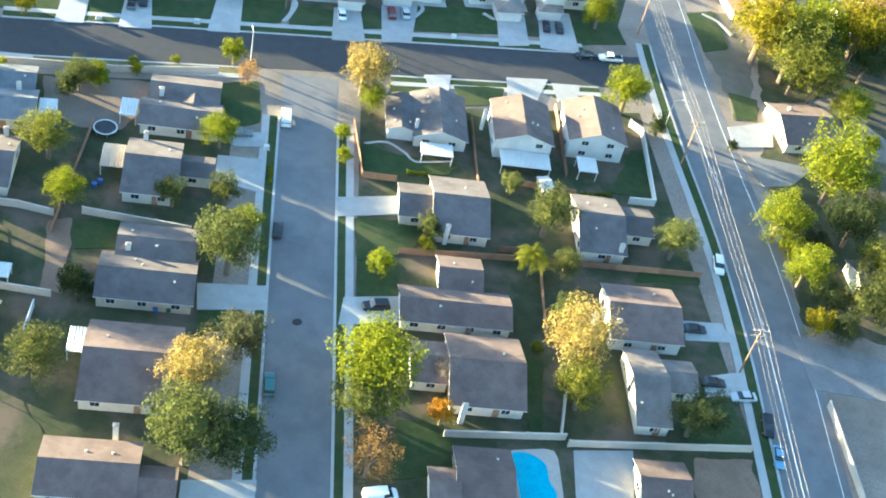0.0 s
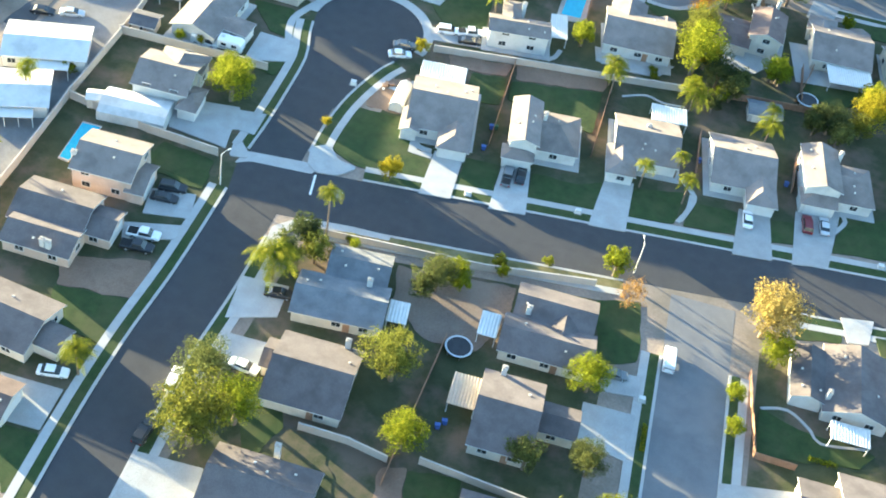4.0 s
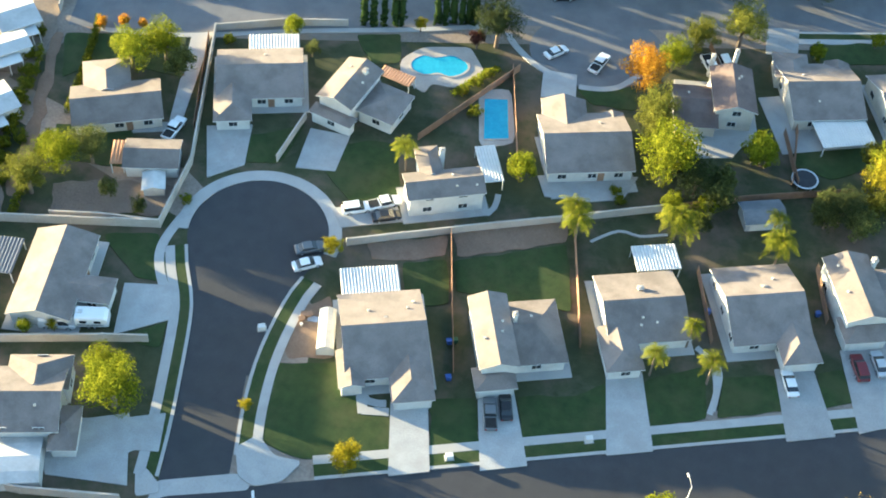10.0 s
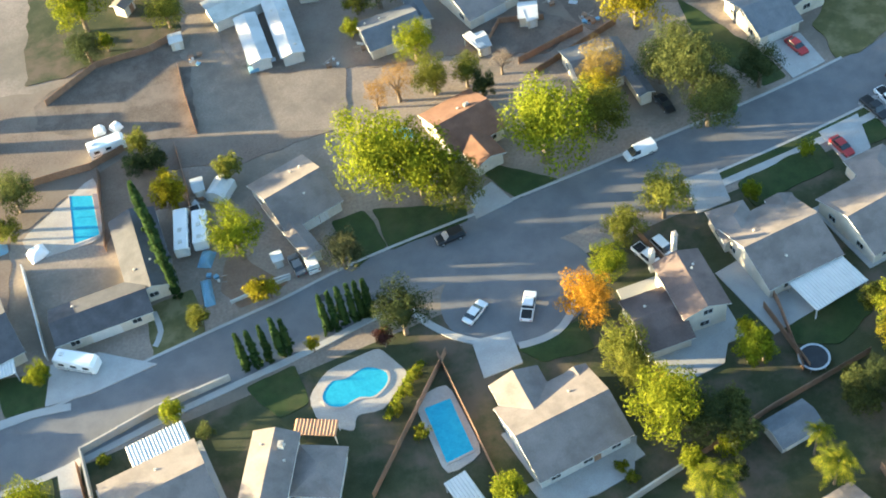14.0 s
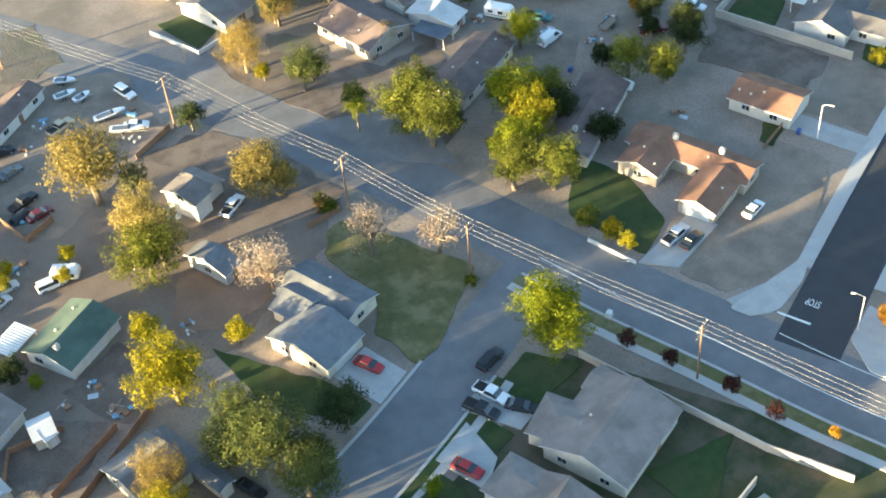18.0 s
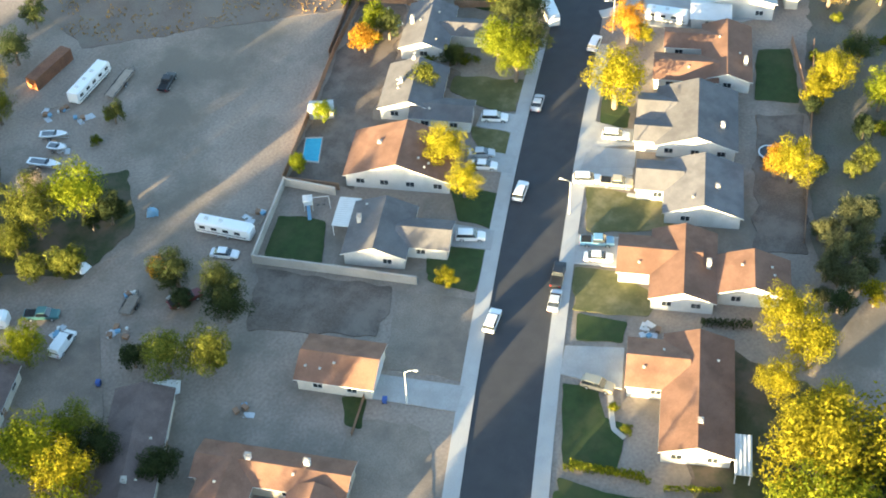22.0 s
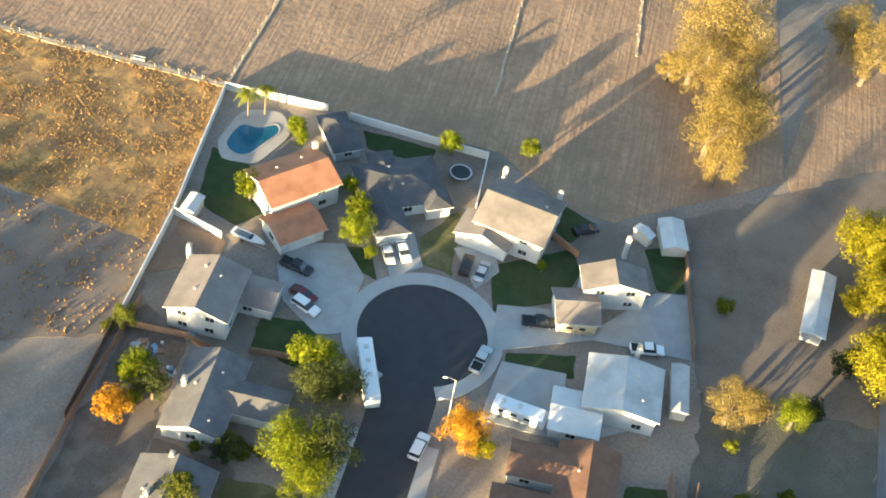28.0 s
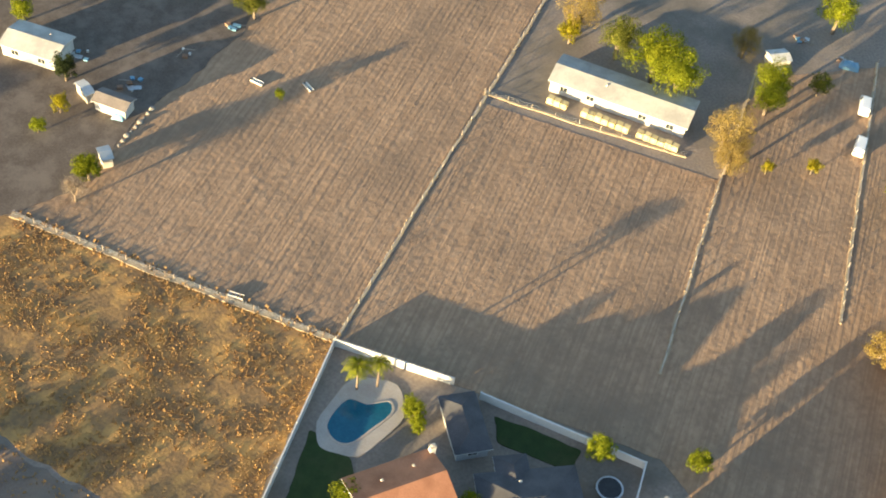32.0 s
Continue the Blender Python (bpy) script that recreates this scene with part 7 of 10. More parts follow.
house("redbrown", "white", [(90.4, 299.1, 21.9, 10.5, 19.0, 2.7, 'g'), (92.6, 307.8, 6.0, 9.7, 109.0, 2.7, 'g')], chimneys=[(84.7, 296.8)], patios=[(83.3, 289.9, 2.4, 6.9, 109.0, 'white')])
house("redbrown", "cream", [(62.4, 287.9, 7.7, 16.3, 19.0, 2.7, 'g'), (54.9, 291.4, 11.2, 7.0, -66.0, 2.7, 'g')], chimneys=[], patios=[(63.8, 293.6, 5.8, 2.8, 109.0, 'white')])
house("slate", "white", [(142.7, 272.9, 24.9, 8.8, 18.0, 2.7, 'g')], chimneys=[], patios=[])
house("greybrown", "white", [(178.6, 267.4, 10.0, 11.8, 114.0, 2.7, 'g')], chimneys=[], patios=[])
house("white", "grey", [(225.9, 305.4, 15.0, 4.3, 11.0, 2.4, 'g')], chimneys=[], patios=[])
house("sheet", "white", [(289.2, 413.8, 27.0, 8.6, 105.0, 2.8, 'g')], chimneys=[], patios=[])
house("sheet", "white", [(225.1, 498.8, 11.3, 7.7, 109.0, 2.8, 'g')], chimneys=[], patios=[])
house("tan", "white", [(224.1, 478.0, 6.8, 4.0, 107.0, 2.4, 'g')], chimneys=[], patios=[])
mobile_home(-170.8, 241.4, 16.3, 8.9, 46.0, 3.0)
mobile_home(-173.1, 252.8, 16.8, 6.8, 52.0, 3.0)
mobile_home(-173.6, 262.9, 16.6, 7.5, 47.0, 3.0)
mobile_home(-175.8, 278.0, 13.2, 5.1, 42.0, 3.0)
mobile_home(-198.1, 251.9, 13.7, 9.8, 12.0, 3.0)
mobile_home(-193.2, 236.6, 11.8, 8.1, 15.0, 3.0)
mobile_home(-165.2, 208.1, 15.7, 10.8, 29.0, 3.0)
mobile_home(-161.9, 193.9, 13.5, 10.5, 33.0, 3.0)
mobile_home(-196.9, 269.4, 7.8, 5.0, 38.0, 3.0)
mobile_home(-186.7, 215.6, 6.5, 8.4, 30.0, 3.0)
tent(-104.3, 235.8, 7.3, 2.6, 101.0, 2.2)
tent(-142.2, 203.4, 12.4, 7.3, 17.0, 2.8)
garden_shed(-149.3, 201.6, 3.9, 3.0, 27.0, 2.2)
garden_shed(-139.0, 257.2, 4.0, 3.7, 108.0, 1.8)
house("charcoal", "tan", [(-155.2, 225.1, 5.4, 5.0, 14.0, 2.3, "g")])
garden_shed(16.3, 202.3, 2.5, 3.9, 27.0, 2.2)
garden_shed(183.0, 401.9, 4.2, 2.6, 11.0, 2.2)
garden_shed(225.9, 332.2, 7.1, 4.5, 31.0, 2.2)
garden_shed(223.4, 336.6, 1.1, 3.7, 164.0, 2.2)
garden_shed(124.2, 382.4, 2.7, 2.9, 125.0, 2.2)
garden_shed(123.5, 383.5, 3.8, 2.9, 114.0, 2.2)
garden_shed(222.9, 484.0, 1.0, 4.1, 167.0, 2.2)
garden_shed(214.4, 469.6, 2.1, 3.3, 153.0, 2.2)
garden_shed(-58.5, 368.4, 2.2, 4.7, 8.0, 2.2)
garden_shed(-68.2, 363.6, 2.4, 4.3, 10.0, 2.2)
garden_shed(195.7, 318.1, 9.4, 2.8, 22.0, 2.2)
garden_shed(-89.1, 389.6, 3.5, 3.2, 19.0, 2.2)
garden_shed(-97.5, 387.3, 3.9, 3.4, 173.0, 2.2)
garden_shed(-121.2, 342.6, 1.9, 3.1, 12.0, 2.2)
garden_shed(-123.5, 381.1, 2.6, 2.8, 6.0, 2.2)
garden_shed(319.9, 397.5, 4.1, 3.7, 143.0, 2.2)

# ---- trees, vehicles and small things ----
tree("green", -35.5, 157.8, 5.4)
tree("lime", -34.8, 167.0, 3.2)
tree("lime", -46.8, 189.8, 3.2)
tree("lime", -51.9, 216.2, 2.6)
tree("rust", -47.4, 211.4, 2.3)
tree("green", -40.9, 174.6, 2.9)
tree("green", -49.7, 170.5, 2.6)
tree("olive", -74.5, 174.7, 4.2)
tree("lime", -67.4, 164.1, 3.2)
tree("green", -56.7, 125.6, 4.4)
tree("grey", -28.5, 139.8, 4.2)
tree("amber", -32.5, 130.0, 4.9)
tree("green", -29.7, 117.2, 6.0)
tree("dark", -22.4, 119.3, 5.2)
tree("lime", -6.0, 138.8, 6.7)
tree("green", -5.2, 132.7, 4.5)
tree("rust", -2.6, 123.5, 4.2)
tree("amber", -24.8, 217.4, 5.0)
tree("lime", -21.5, 212.1, 2.9)
tree("lime", -25.0, 201.5, 1.6)
tree("lime", -23.4, 194.8, 1.6)
tree("lime", -10.3, 167.3, 2.4)
tree("green", -3.4, 179.9, 2.3)
tree("green", 17.7, 188.7, 4.6)
tree("palm", 16.3, 176.8, 2.9)
tree("green", 22.6, 178.9, 2.9)
tree("green", 9.8, 198.1, 2.2)
tree("amber", 27.1, 156.5, 6.1)
tree("olive", 28.4, 148.3, 4.3)
tree("lime", 29.7, 234.9, 4.9)
tree("green", 42.7, 191.9, 3.9)
tree("dark", 47.9, 148.7, 4.3)
tree("gold", 59.0, 268.3, 7.5)
tree("olive", 66.0, 263.3, 6.7)
tree("lime", 71.8, 275.4, 6.9)
tree("lime", 74.5, 221.7, 7.2)
tree("lime", 63.3, 205.8, 4.8)
tree("lime", 68.3, 193.1, 4.4)
tree("gold", 71.4, 181.3, 2.7)
tree("green", 79.5, 187.3, 4.9)
tree("gold", 82.7, 279.3, 7.7)
tree("olive", 72.9, 258.5, 5.9)
tree("lime", 81.6, 253.3, 3.9)
tree("dark", 78.4, 209.6, 5.2)
tree("orange", 6.7, 137.3, 2.2)
tree("bare", 6.2, 146.9, 2.5)
tree("green", 37.9, 230.2, 2.2)
tree("green", -76.8, 195.4, 2.9)
tree("lime", -74.4, 199.5, 2.0)
tree("shrub", -70.0, 207.1, 1.4)
tree("shrub", -63.0, 212.2, 1.1)
tree("dark", -57.3, 144.3, 2.6)
tree("lime", 21.1, 265.4, 3.7)
tree("shrub", 20.3, 159.2, 1.2)
tree("shrub", -3.1, 176.8, 1.9)
tree("green", 24.0, 165.8, 3.0)
tree("dark", 76.7, 180.8, 2.9)
tree("olive", 83.9, 200.6, 4.5)
tree("palm", -100.9, 182.7, 3.9)
tree("dark", -99.8, 192.1, 2.7)
tree("palm", -98.2, 196.0, 1.9, 11.2)
tree("lime", -130.4, 216.6, 4.0)
tree("gold", -95.9, 215.2, 2.0)
tree("green", -97.7, 158.7, 3.9)
tree("olive", -94.1, 148.1, 5.1)
tree("lime", -90.6, 154.6, 3.8)
tree("green", -78.3, 193.2, 2.3)
tree("lime", -73.5, 197.9, 1.7)
tree("shrub", -69.4, 205.8, 1.2)
tree("lime", -58.4, 279.3, 5.0)
tree("palm", -115.0, 149.8, 2.4)
tree("palm", -71.7, 265.6, 2.3)
tree("palm", -55.9, 240.5, 1.7)
tree("palm", -51.0, 246.9, 1.5)
tree("palm", -47.4, 241.0, 1.9)
tree("shrub", -94.3, 197.5, 1.1)
tree("lime", -21.5, 288.0, 3.5)
tree("lime", -154.7, 257.2, 3.3)
tree("olive", -157.6, 251.2, 3.2)
tree("green", -150.6, 259.8, 2.9)
tree("lime", -152.1, 282.8, 3.3)
tree("lime", -147.2, 286.1, 3.3)
tree("palm", -100.4, 271.3, 2.0)
tree("lime", -81.3, 274.0, 2.5)
tree("palm", -54.9, 267.7, 3.1)
tree("orange", -64.0, 301.4, 3.8)
tree("lime", -59.3, 307.1, 2.8)
tree("olive", -55.5, 313.9, 2.9)
tree("olive", -61.0, 290.8, 3.5)
tree("olive", -47.7, 317.1, 3.7)
tree("lime", -43.5, 287.5, 2.5)
tree("palm", -38.6, 266.3, 2.6)
tree("dark", -91.2, 305.1, 4.0)
tree("purple", -94.6, 303.6, 1.6)
tree("palm", -160.6, 196.1, 1.5)
tree("palm", -153.6, 178.6, 1.4)
tree("shrub", -158.6, 206.4, 1.7)
tree("lime", -68.5, 204.6, 1.1)
tree("lime", -76.2, 198.1, 1.4)
tree("gold", -112.0, 220.3, 0.9)
tree("gold", -107.7, 251.3, 1.4)
tree("lime", -147.4, 225.4, 1.1)
tree("gold", -143.6, 226.6, 0.8)
tree("lime", -50.7, 274.2, 1.8)
tree("shrub", -65.5, 275.3, 1.0)
tree("shrub", -133.0, 255.5, 1.0)
tree("green", -139.4, 251.7, 1.3)
tree("green", -145.1, 253.7, 1.5)
tree("shrub", -168.8, 280.6, 1.5)
tree("shrub", -168.3, 276.9, 1.5)
tree("shrub", -167.8, 273.3, 1.5)
tree("shrub", -167.3, 269.8, 1.5)
tree("shrub", -166.8, 266.3, 1.5)
tree("shrub", -166.3, 262.9, 1.4)
tree("shrub", -165.8, 259.5, 1.4)
tree("shrub", -165.3, 256.2, 1.4)
tree("shrub", -164.9, 253.0, 1.4)
tree("green", -143.2, 283.1, 2.6)
tree("orange", -160.6, 290.6, 1.0)
tree("orange", -157.1, 292.1, 1.0)
tree("orange", -153.5, 292.1, 0.9)
tree("lime", -127.3, 298.3, 1.8)
tree("shrub", -137.9, 293.3, 1.2)
tree("green", -122.7, 293.8, 1.3)
tree("gold", -105.4, 305.3, 1.1)
tree("gold", -56.9, 282.8, 2.9)
tree("dark", -52.7, 277.7, 3.4)
tree("green", -48.9, 275.7, 2.7)
tree("palm", -70.5, 263.4, 2.3)
tree("gold", -21.3, 285.0, 3.6)
tree("shrub", -64.5, 273.1, 1.1)
tree("lime", -132.9, 220.5, 2.9)
tree("dark", -28.6, 278.2, 3.1)
tree("green", -31.0, 276.2, 2.2)
tree("green", -25.9, 274.6, 2.6)
tree("olive", -23.2, 292.2, 2.2)
tree("shrub", -91.9, 286.8, 1.3)
tree("shrub", -94.6, 291.5, 1.1)
tree("shrub", -92.7, 294.6, 1.1)
tree("shrub", -91.1, 297.0, 1.1)
tree("cypress", -115.7, 304.5, 0.7)
tree("cypress", -114.1, 304.8, 0.7)
tree("cypress", -112.2, 305.2, 0.7)
tree("cypress", -110.3, 305.7, 0.7)
tree("cypress", -109.0, 305.9, 0.7)
tree("cypress", -102.9, 308.4, 0.7)
tree("cypress", -101.5, 308.7, 0.7)
tree("cypress", -100.0, 309.0, 0.7)
tree("cypress", -98.5, 309.3, 0.7)
tree("cypress", -97.3, 309.6, 0.7)
tree("cypress", -96.0, 309.9, 0.7)
tree("lime", -161.2, 356.0, 3.6)
tree("lime", -159.9, 344.0, 3.5)
tree("green", -152.1, 346.8, 3.5)
tree("gold", -126.3, 341.6, 2.4)
tree("lime", -114.8, 326.4, 4.4)
tree("gold", -113.0, 317.2, 2.0)
tree("olive", -122.3, 314.5, 1.8)
tree("grey", -98.8, 320.1, 3.2)
tree("lime", -90.1, 334.0, 6.7)
tree("lime", -84.2, 330.1, 6.0)
tree("olive", -79.2, 327.8, 4.6)
tree("lime", -63.0, 333.8, 6.6)
tree("olive", -53.6, 336.6, 4.7)
tree("green", -36.2, 340.8, 5.4)
tree("dark", -40.0, 346.1, 4.0)
tree("lime", -147.6, 309.6, 1.8)
tree("lime", -41.3, 287.5, 1.8)
tree("green", -48.5, 279.5, 2.3)
tree("sand", -50.0, 347.7, 3.6)
tree("olive", -130.9, 354.4, 2.1)
tree("olive", -115.9, 344.4, 2.2)
tree("dark", -131.6, 350.0, 2.0)
tree("shrub", -158.7, 311.3, 0.9)
tree("shrub", -162.7, 310.3, 1.1)
tree("green", -167.9, 330.7, 1.6)
tree("dark", -24.5, 340.6, 3.4)
tree("cypress", -129.8, 336.4, 0.9)
tree("cypress", -129.0, 333.3, 0.9)
tree("cypress", -128.2, 330.2, 0.9)
tree("cypress", -127.4, 327.2, 0.9)
tree("cypress", -126.6, 324.2, 0.9)
tree("cypress", -125.8, 321.3, 0.8)
tree("green", -37.1, 349.6, 3.6)
tree("green", -32.9, 336.7, 3.3)
tree("gold", -40.4, 360.9, 5.3)
tree("gold", -38.2, 374.7, 2.4)
tree("gold", -27.5, 365.0, 2.0)
tree("bare", -17.6, 370.9, 4.7)
tree("bare", -1.0, 366.4, 4.1)
tree("bare", 7.3, 359.5, 3.6)
tree("lime", 8.1, 334.1, 4.9)
tree("lime", 7.7, 330.2, 3.7)
tree("olive", -31.1, 385.0, 5.2)
tree("dark", -84.6, 380.2, 4.1)
tree("olive", -89.0, 379.6, 2.5)
tree("lime", -80.1, 363.9, 3.6)
tree("bare", -66.0, 356.2, 2.2)
tree("rust", -84.7, 354.7, 3.3)
tree("olive", -78.2, 354.6, 3.3)
tree("olive", -72.5, 354.9, 2.8)
tree("rust", -88.7, 354.1, 2.3)
tree("lime", -33.6, 317.2, 1.5)
tree("lime", -41.0, 289.8, 1.7)
tree("olive", -22.3, 280.9, 2.3)
tree("gold", -111.0, 317.3, 1.4)
tree("lime", -22.7, 323.3, 1.4)
tree("amber", -28.5, 408.5, 6.3)
tree("amber", -27.8, 393.9, 4.4)
tree("amber", -27.5, 387.5, 4.4)
tree("amber", -6.3, 389.7, 4.7)
tree("green", 15.6, 410.3, 3.7)
tree("gold", 11.7, 418.2, 1.6)
tree("sand", 10.7, 422.8, 4.0)
tree("palm", 15.8, 393.4, 2.1)
tree("olive", 21.5, 387.4, 4.9)
tree("olive", 23.1, 381.1, 5.3)
tree("lime", 37.9, 375.7, 4.9)
tree("olive", 44.2, 375.3, 3.5)
tree("lime", 30.0, 366.8, 4.3)
tree("olive", 26.1, 362.8, 4.1)
tree("olive", 31.0, 358.3, 4.2)
tree("olive", 61.4, 371.7, 3.6)
tree("olive", 64.6, 366.3, 3.7)
tree("dark", 46.0, 361.4, 2.2)
tree("dark", -6.2, 414.6, 2.5)
tree("olive", -37.7, 452.1, 4.6)
tree("gold", -42.1, 442.6, 3.2)
tree("shrub", -0.3, 382.0, 1.3)
tree("green", -35.4, 334.2, 4.0)
tree("gold", -52.1, 343.5, 3.0)
tree("lime", -61.5, 342.3, 2.6)
tree("purple", 15.3, 324.8, 1.3)
tree("purple", 17.4, 318.5, 1.2)
tree("purple", 20.3, 308.8, 1.4)
tree("purple", 21.4, 301.7, 1.3)
tree("orange", 24.3, 293.9, 0.8)
tree("lime", 8.5, 322.8, 0.8)
tree("shrub", 28.7, 348.3, 1.8)
tree("gold", 29.4, 343.0, 1.6)
tree("gold", 30.0, 339.6, 1.4)
tree("shrub", 6.8, 350.6, 1.1)
tree("dark", -70.2, 351.2, 2.3)
tree("bare", 78.4, 424.0, 3.1)
tree("bare", 80.1, 413.2, 3.3)
tree("lime", 82.3, 404.7, 4.7)
tree("dark", 83.6, 400.0, 2.6)
tree("olive", 64.1, 419.5, 3.2)
tree("bare", 70.0, 411.5, 2.0)
tree("gold", 63.4, 408.4, 1.9)
tree("olive", 67.3, 403.1, 2.3)
tree("olive", 70.1, 399.2, 2.3)
tree("lime", 53.0, 392.2, 3.1)
tree("orange", 76.7, 384.8, 1.9)
tree("green", 77.3, 373.2, 3.2)
tree("dark", 60.1, 377.3, 2.0)
tree("gold", 95.5, 342.5, 1.7)
tree("gold", 120.9, 356.0, 3.5)
tree("gold", 115.4, 349.6, 2.8)
tree("lime", 122.1, 381.7, 1.8)
tree("lime", 109.2, 379.0, 1.4)
tree("gold", 148.3, 335.8, 5.1)
tree("gold", 142.5, 301.4, 3.6)
tree("gold", 108.8, 291.8, 3.9)
tree("gold", 104.5, 286.8, 4.0)
tree("gold", 96.5, 289.1, 3.0)
tree("gold", 88.1, 283.9, 4.1)
tree("green", 105.4, 416.3, 1.8)
tree("olive", 61.7, 421.4, 3.0)
tree("dark", 73.7, 428.2, 4.1)
tree("olive", 74.0, 432.9, 3.5)
tree("gold", 95.7, 455.7, 3.2)
tree("dark", 56.9, 414.9, 2.5)
tree("gold", 95.4, 281.1, 3.3)
tree("lime", 150.5, 386.5, 2.7)
tree("orange", 143.4, 385.4, 2.5)
tree("green", 149.2, 383.3, 2.5)
tree("lime", 190.6, 395.8, 2.4)
tree("lime", 197.2, 378.4, 2.4)
tree("lime", 192.6, 376.1, 2.8)
tree("lime", 167.9, 365.5, 2.6)
tree("green", 164.6, 360.5, 3.3)
tree("lime", 150.6, 360.4, 4.2)
tree("green", 152.7, 356.2, 4.2)
tree("lime", 147.7, 355.3, 3.7)
tree("green", 147.6, 367.9, 1.9)
tree("orange", 167.7, 341.1, 3.5)
tree("gold", 168.2, 338.0, 1.9)
tree("lime", 108.3, 378.3, 1.5)
tree("sand", 195.0, 310.0, 3.7)
tree("sand", 197.7, 306.8, 2.7)
tree("lime", 200.3, 301.1, 2.9)
tree("gold", 168.3, 302.4, 3.8)
tree("gold", 164.8, 303.6, 2.6)
tree("lime", 167.7, 293.0, 3.3)
tree("lime", 166.2, 288.0, 3.7)
tree("dark", 178.5, 299.6, 2.9)
tree("orange", 142.8, 304.3, 2.6)
tree("gold", 237.8, 300.0, 5.1)
tree("gold", 230.3, 297.5, 4.0)
tree("gold", 214.1, 290.0, 5.4)
tree("gold", 213.0, 286.1, 3.8)
tree("gold", 238.9, 282.9, 5.9)
tree("gold", 226.6, 280.2, 4.4)
tree("olive", 150.7, 290.6, 2.1)
tree("olive", 157.6, 395.3, 1.8)
tree("lime", 251.0, 293.2, 2.3)
tree("lime", 181.9, 302.2, 1.4)
tree("lime", 161.8, 264.7, 1.8)
tree("lime", 147.1, 261.6, 2.2)
tree("grey", 133.1, 288.5, 3.3)
tree("grey", 126.6, 289.1, 2.9)
tree("sand", 275.9, 345.6, 7.1)
tree("sand", 274.2, 338.3, 5.2)
tree("sand", 266.1, 346.3, 4.9)
tree("sand", 263.2, 337.9, 4.4)
tree("sand", 249.4, 335.8, 5.9)
tree("sand", 257.1, 331.6, 4.9)
tree("sand", 243.8, 331.6, 3.7)
tree("gold", 241.7, 303.3, 4.3)
tree("gold", 216.8, 293.7, 4.5)
tree("lime", 221.3, 374.0, 2.2)
tree("lime", 229.4, 361.8, 1.8)
tree("lime", 202.3, 383.0, 1.6)
tree("lime", 191.5, 372.4, 1.1)
tree("palm", 207.3, 408.2, 2.0)
tree("palm", 209.8, 406.3, 1.6)
tree("lime", 209.0, 398.7, 1.7)
tree("lime", 207.7, 396.8, 1.2)
tree("lime", 205.9, 347.6, 0.9)
tree("sand", 290.5, 317.7, 5.3)
tree("sand", 297.5, 324.5, 4.7)
tree("lime", 297.3, 412.7, 4.7)
tree("lime", 296.3, 407.1, 4.6)
tree("sand", 290.6, 393.2, 3.7)
tree("sand", 286.1, 389.8, 3.0)
tree("sand", 316.7, 403.4, 2.8)
tree("lime", 309.5, 393.5, 3.4)
tree("lime", 305.2, 392.2, 2.9)
tree("olive", 298.5, 421.4, 3.7)
tree("lime", 336.6, 393.6, 3.8)
tree("sand", 300.1, 431.0, 3.9)
tree("lime", 211.4, 483.0, 1.3)
tree("lime", 209.7, 468.5, 2.2)
tree("bare", 205.0, 466.4, 2.0)
tree("gold", 217.2, 484.0, 1.5)
tree("lime", 245.5, 459.0, 0.9)
tree("gold", 291.3, 384.4, 1.1)
tree("gold", 297.2, 378.2, 1.3)
tree("sand", 266.1, 350.3, 2.5)
tree("dark", 223.3, 489.5, 2.2)
tree("olive", 259.1, 478.0, 2.8)
tree("olive", 317.2, 387.3, 1.9)
tree("gold", 296.0, 430.4, 2.2)
tree("lime", 228.9, 507.2, 2.1)
tree("lime", 298.7, 361.6, 3.9)
tree("sand", 311.9, 355.0, 5.1)
tree("sand", 259.9, 335.2, 4.3)
tree("olive", 39.3, 443.9, 5.6)
tree("dark", 63.9, 457.6, 3.4)
tree("lime", 48.5, 450.7, 2.4)
tree("olive", 70.4, 450.1, 3.4)
tree("olive", 68.9, 428.1, 4.2)
tree("bare", 75.6, 422.7, 3.3)
tree("olive", 75.4, 408.8, 4.5)
tree("olive", 61.3, 417.9, 2.7)
tree("olive", 70.2, 408.8, 2.9)
tree("dark", 23.7, 432.6, 3.6)
tree("olive", 19.3, 398.8, 2.2)
tree("olive", 35.6, 447.2, 4.2)
tree("dark", 36.0, 431.4, 4.1)
tree("olive", 72.0, 397.9, 2.3)
tree("olive", 69.0, 441.3, 3.4)
tree("olive", 51.2, 468.3, 4.6)
tree("dark", 138.3, 287.2, 2.0)
tree("dark", 131.2, 282.1, 2.0)
tree("grey", 122.2, 287.5, 1.9)
tree("shrub", 162.0, 290.9, 1.5)
tree("shrub", 172.1, 288.4, 1.3)
tree("grey", 146.7, 297.6, 1.2)
tree("grey", 149.4, 291.8, 1.6)
tree("grey", 147.6, 284.1, 1.6)
tree("grey", 131.1, 293.3, 1.5)
tree("gold", 120.6, 281.4, 1.9)
tree("grey", 117.5, 288.8, 1.4)
tree("grey", 141.8, 280.2, 1.2)
tree("shrub", 191.4, 307.3, 1.2)
tree("shrub", 187.4, 296.9, 1.4)
tree("shrub", 177.5, 307.8, 1.2)
tree("gold", 37.9, 371.0, 3.9)
tree("dark", 43.1, 370.4, 3.2)
tree("dark", 74.1, 369.7, 3.3)
tree("dark", 76.8, 381.4, 3.1)
tree("green", 122.5, 449.5, 2.5)
tree("shrub", 106.0, 418.0, 1.4)
tree("shrub", 99.2, 415.9, 1.2)
vehicle("van", "white", -37.0, 203.2, 103)
vehicle("sedan", "black", -30.0, 171.4, 101)
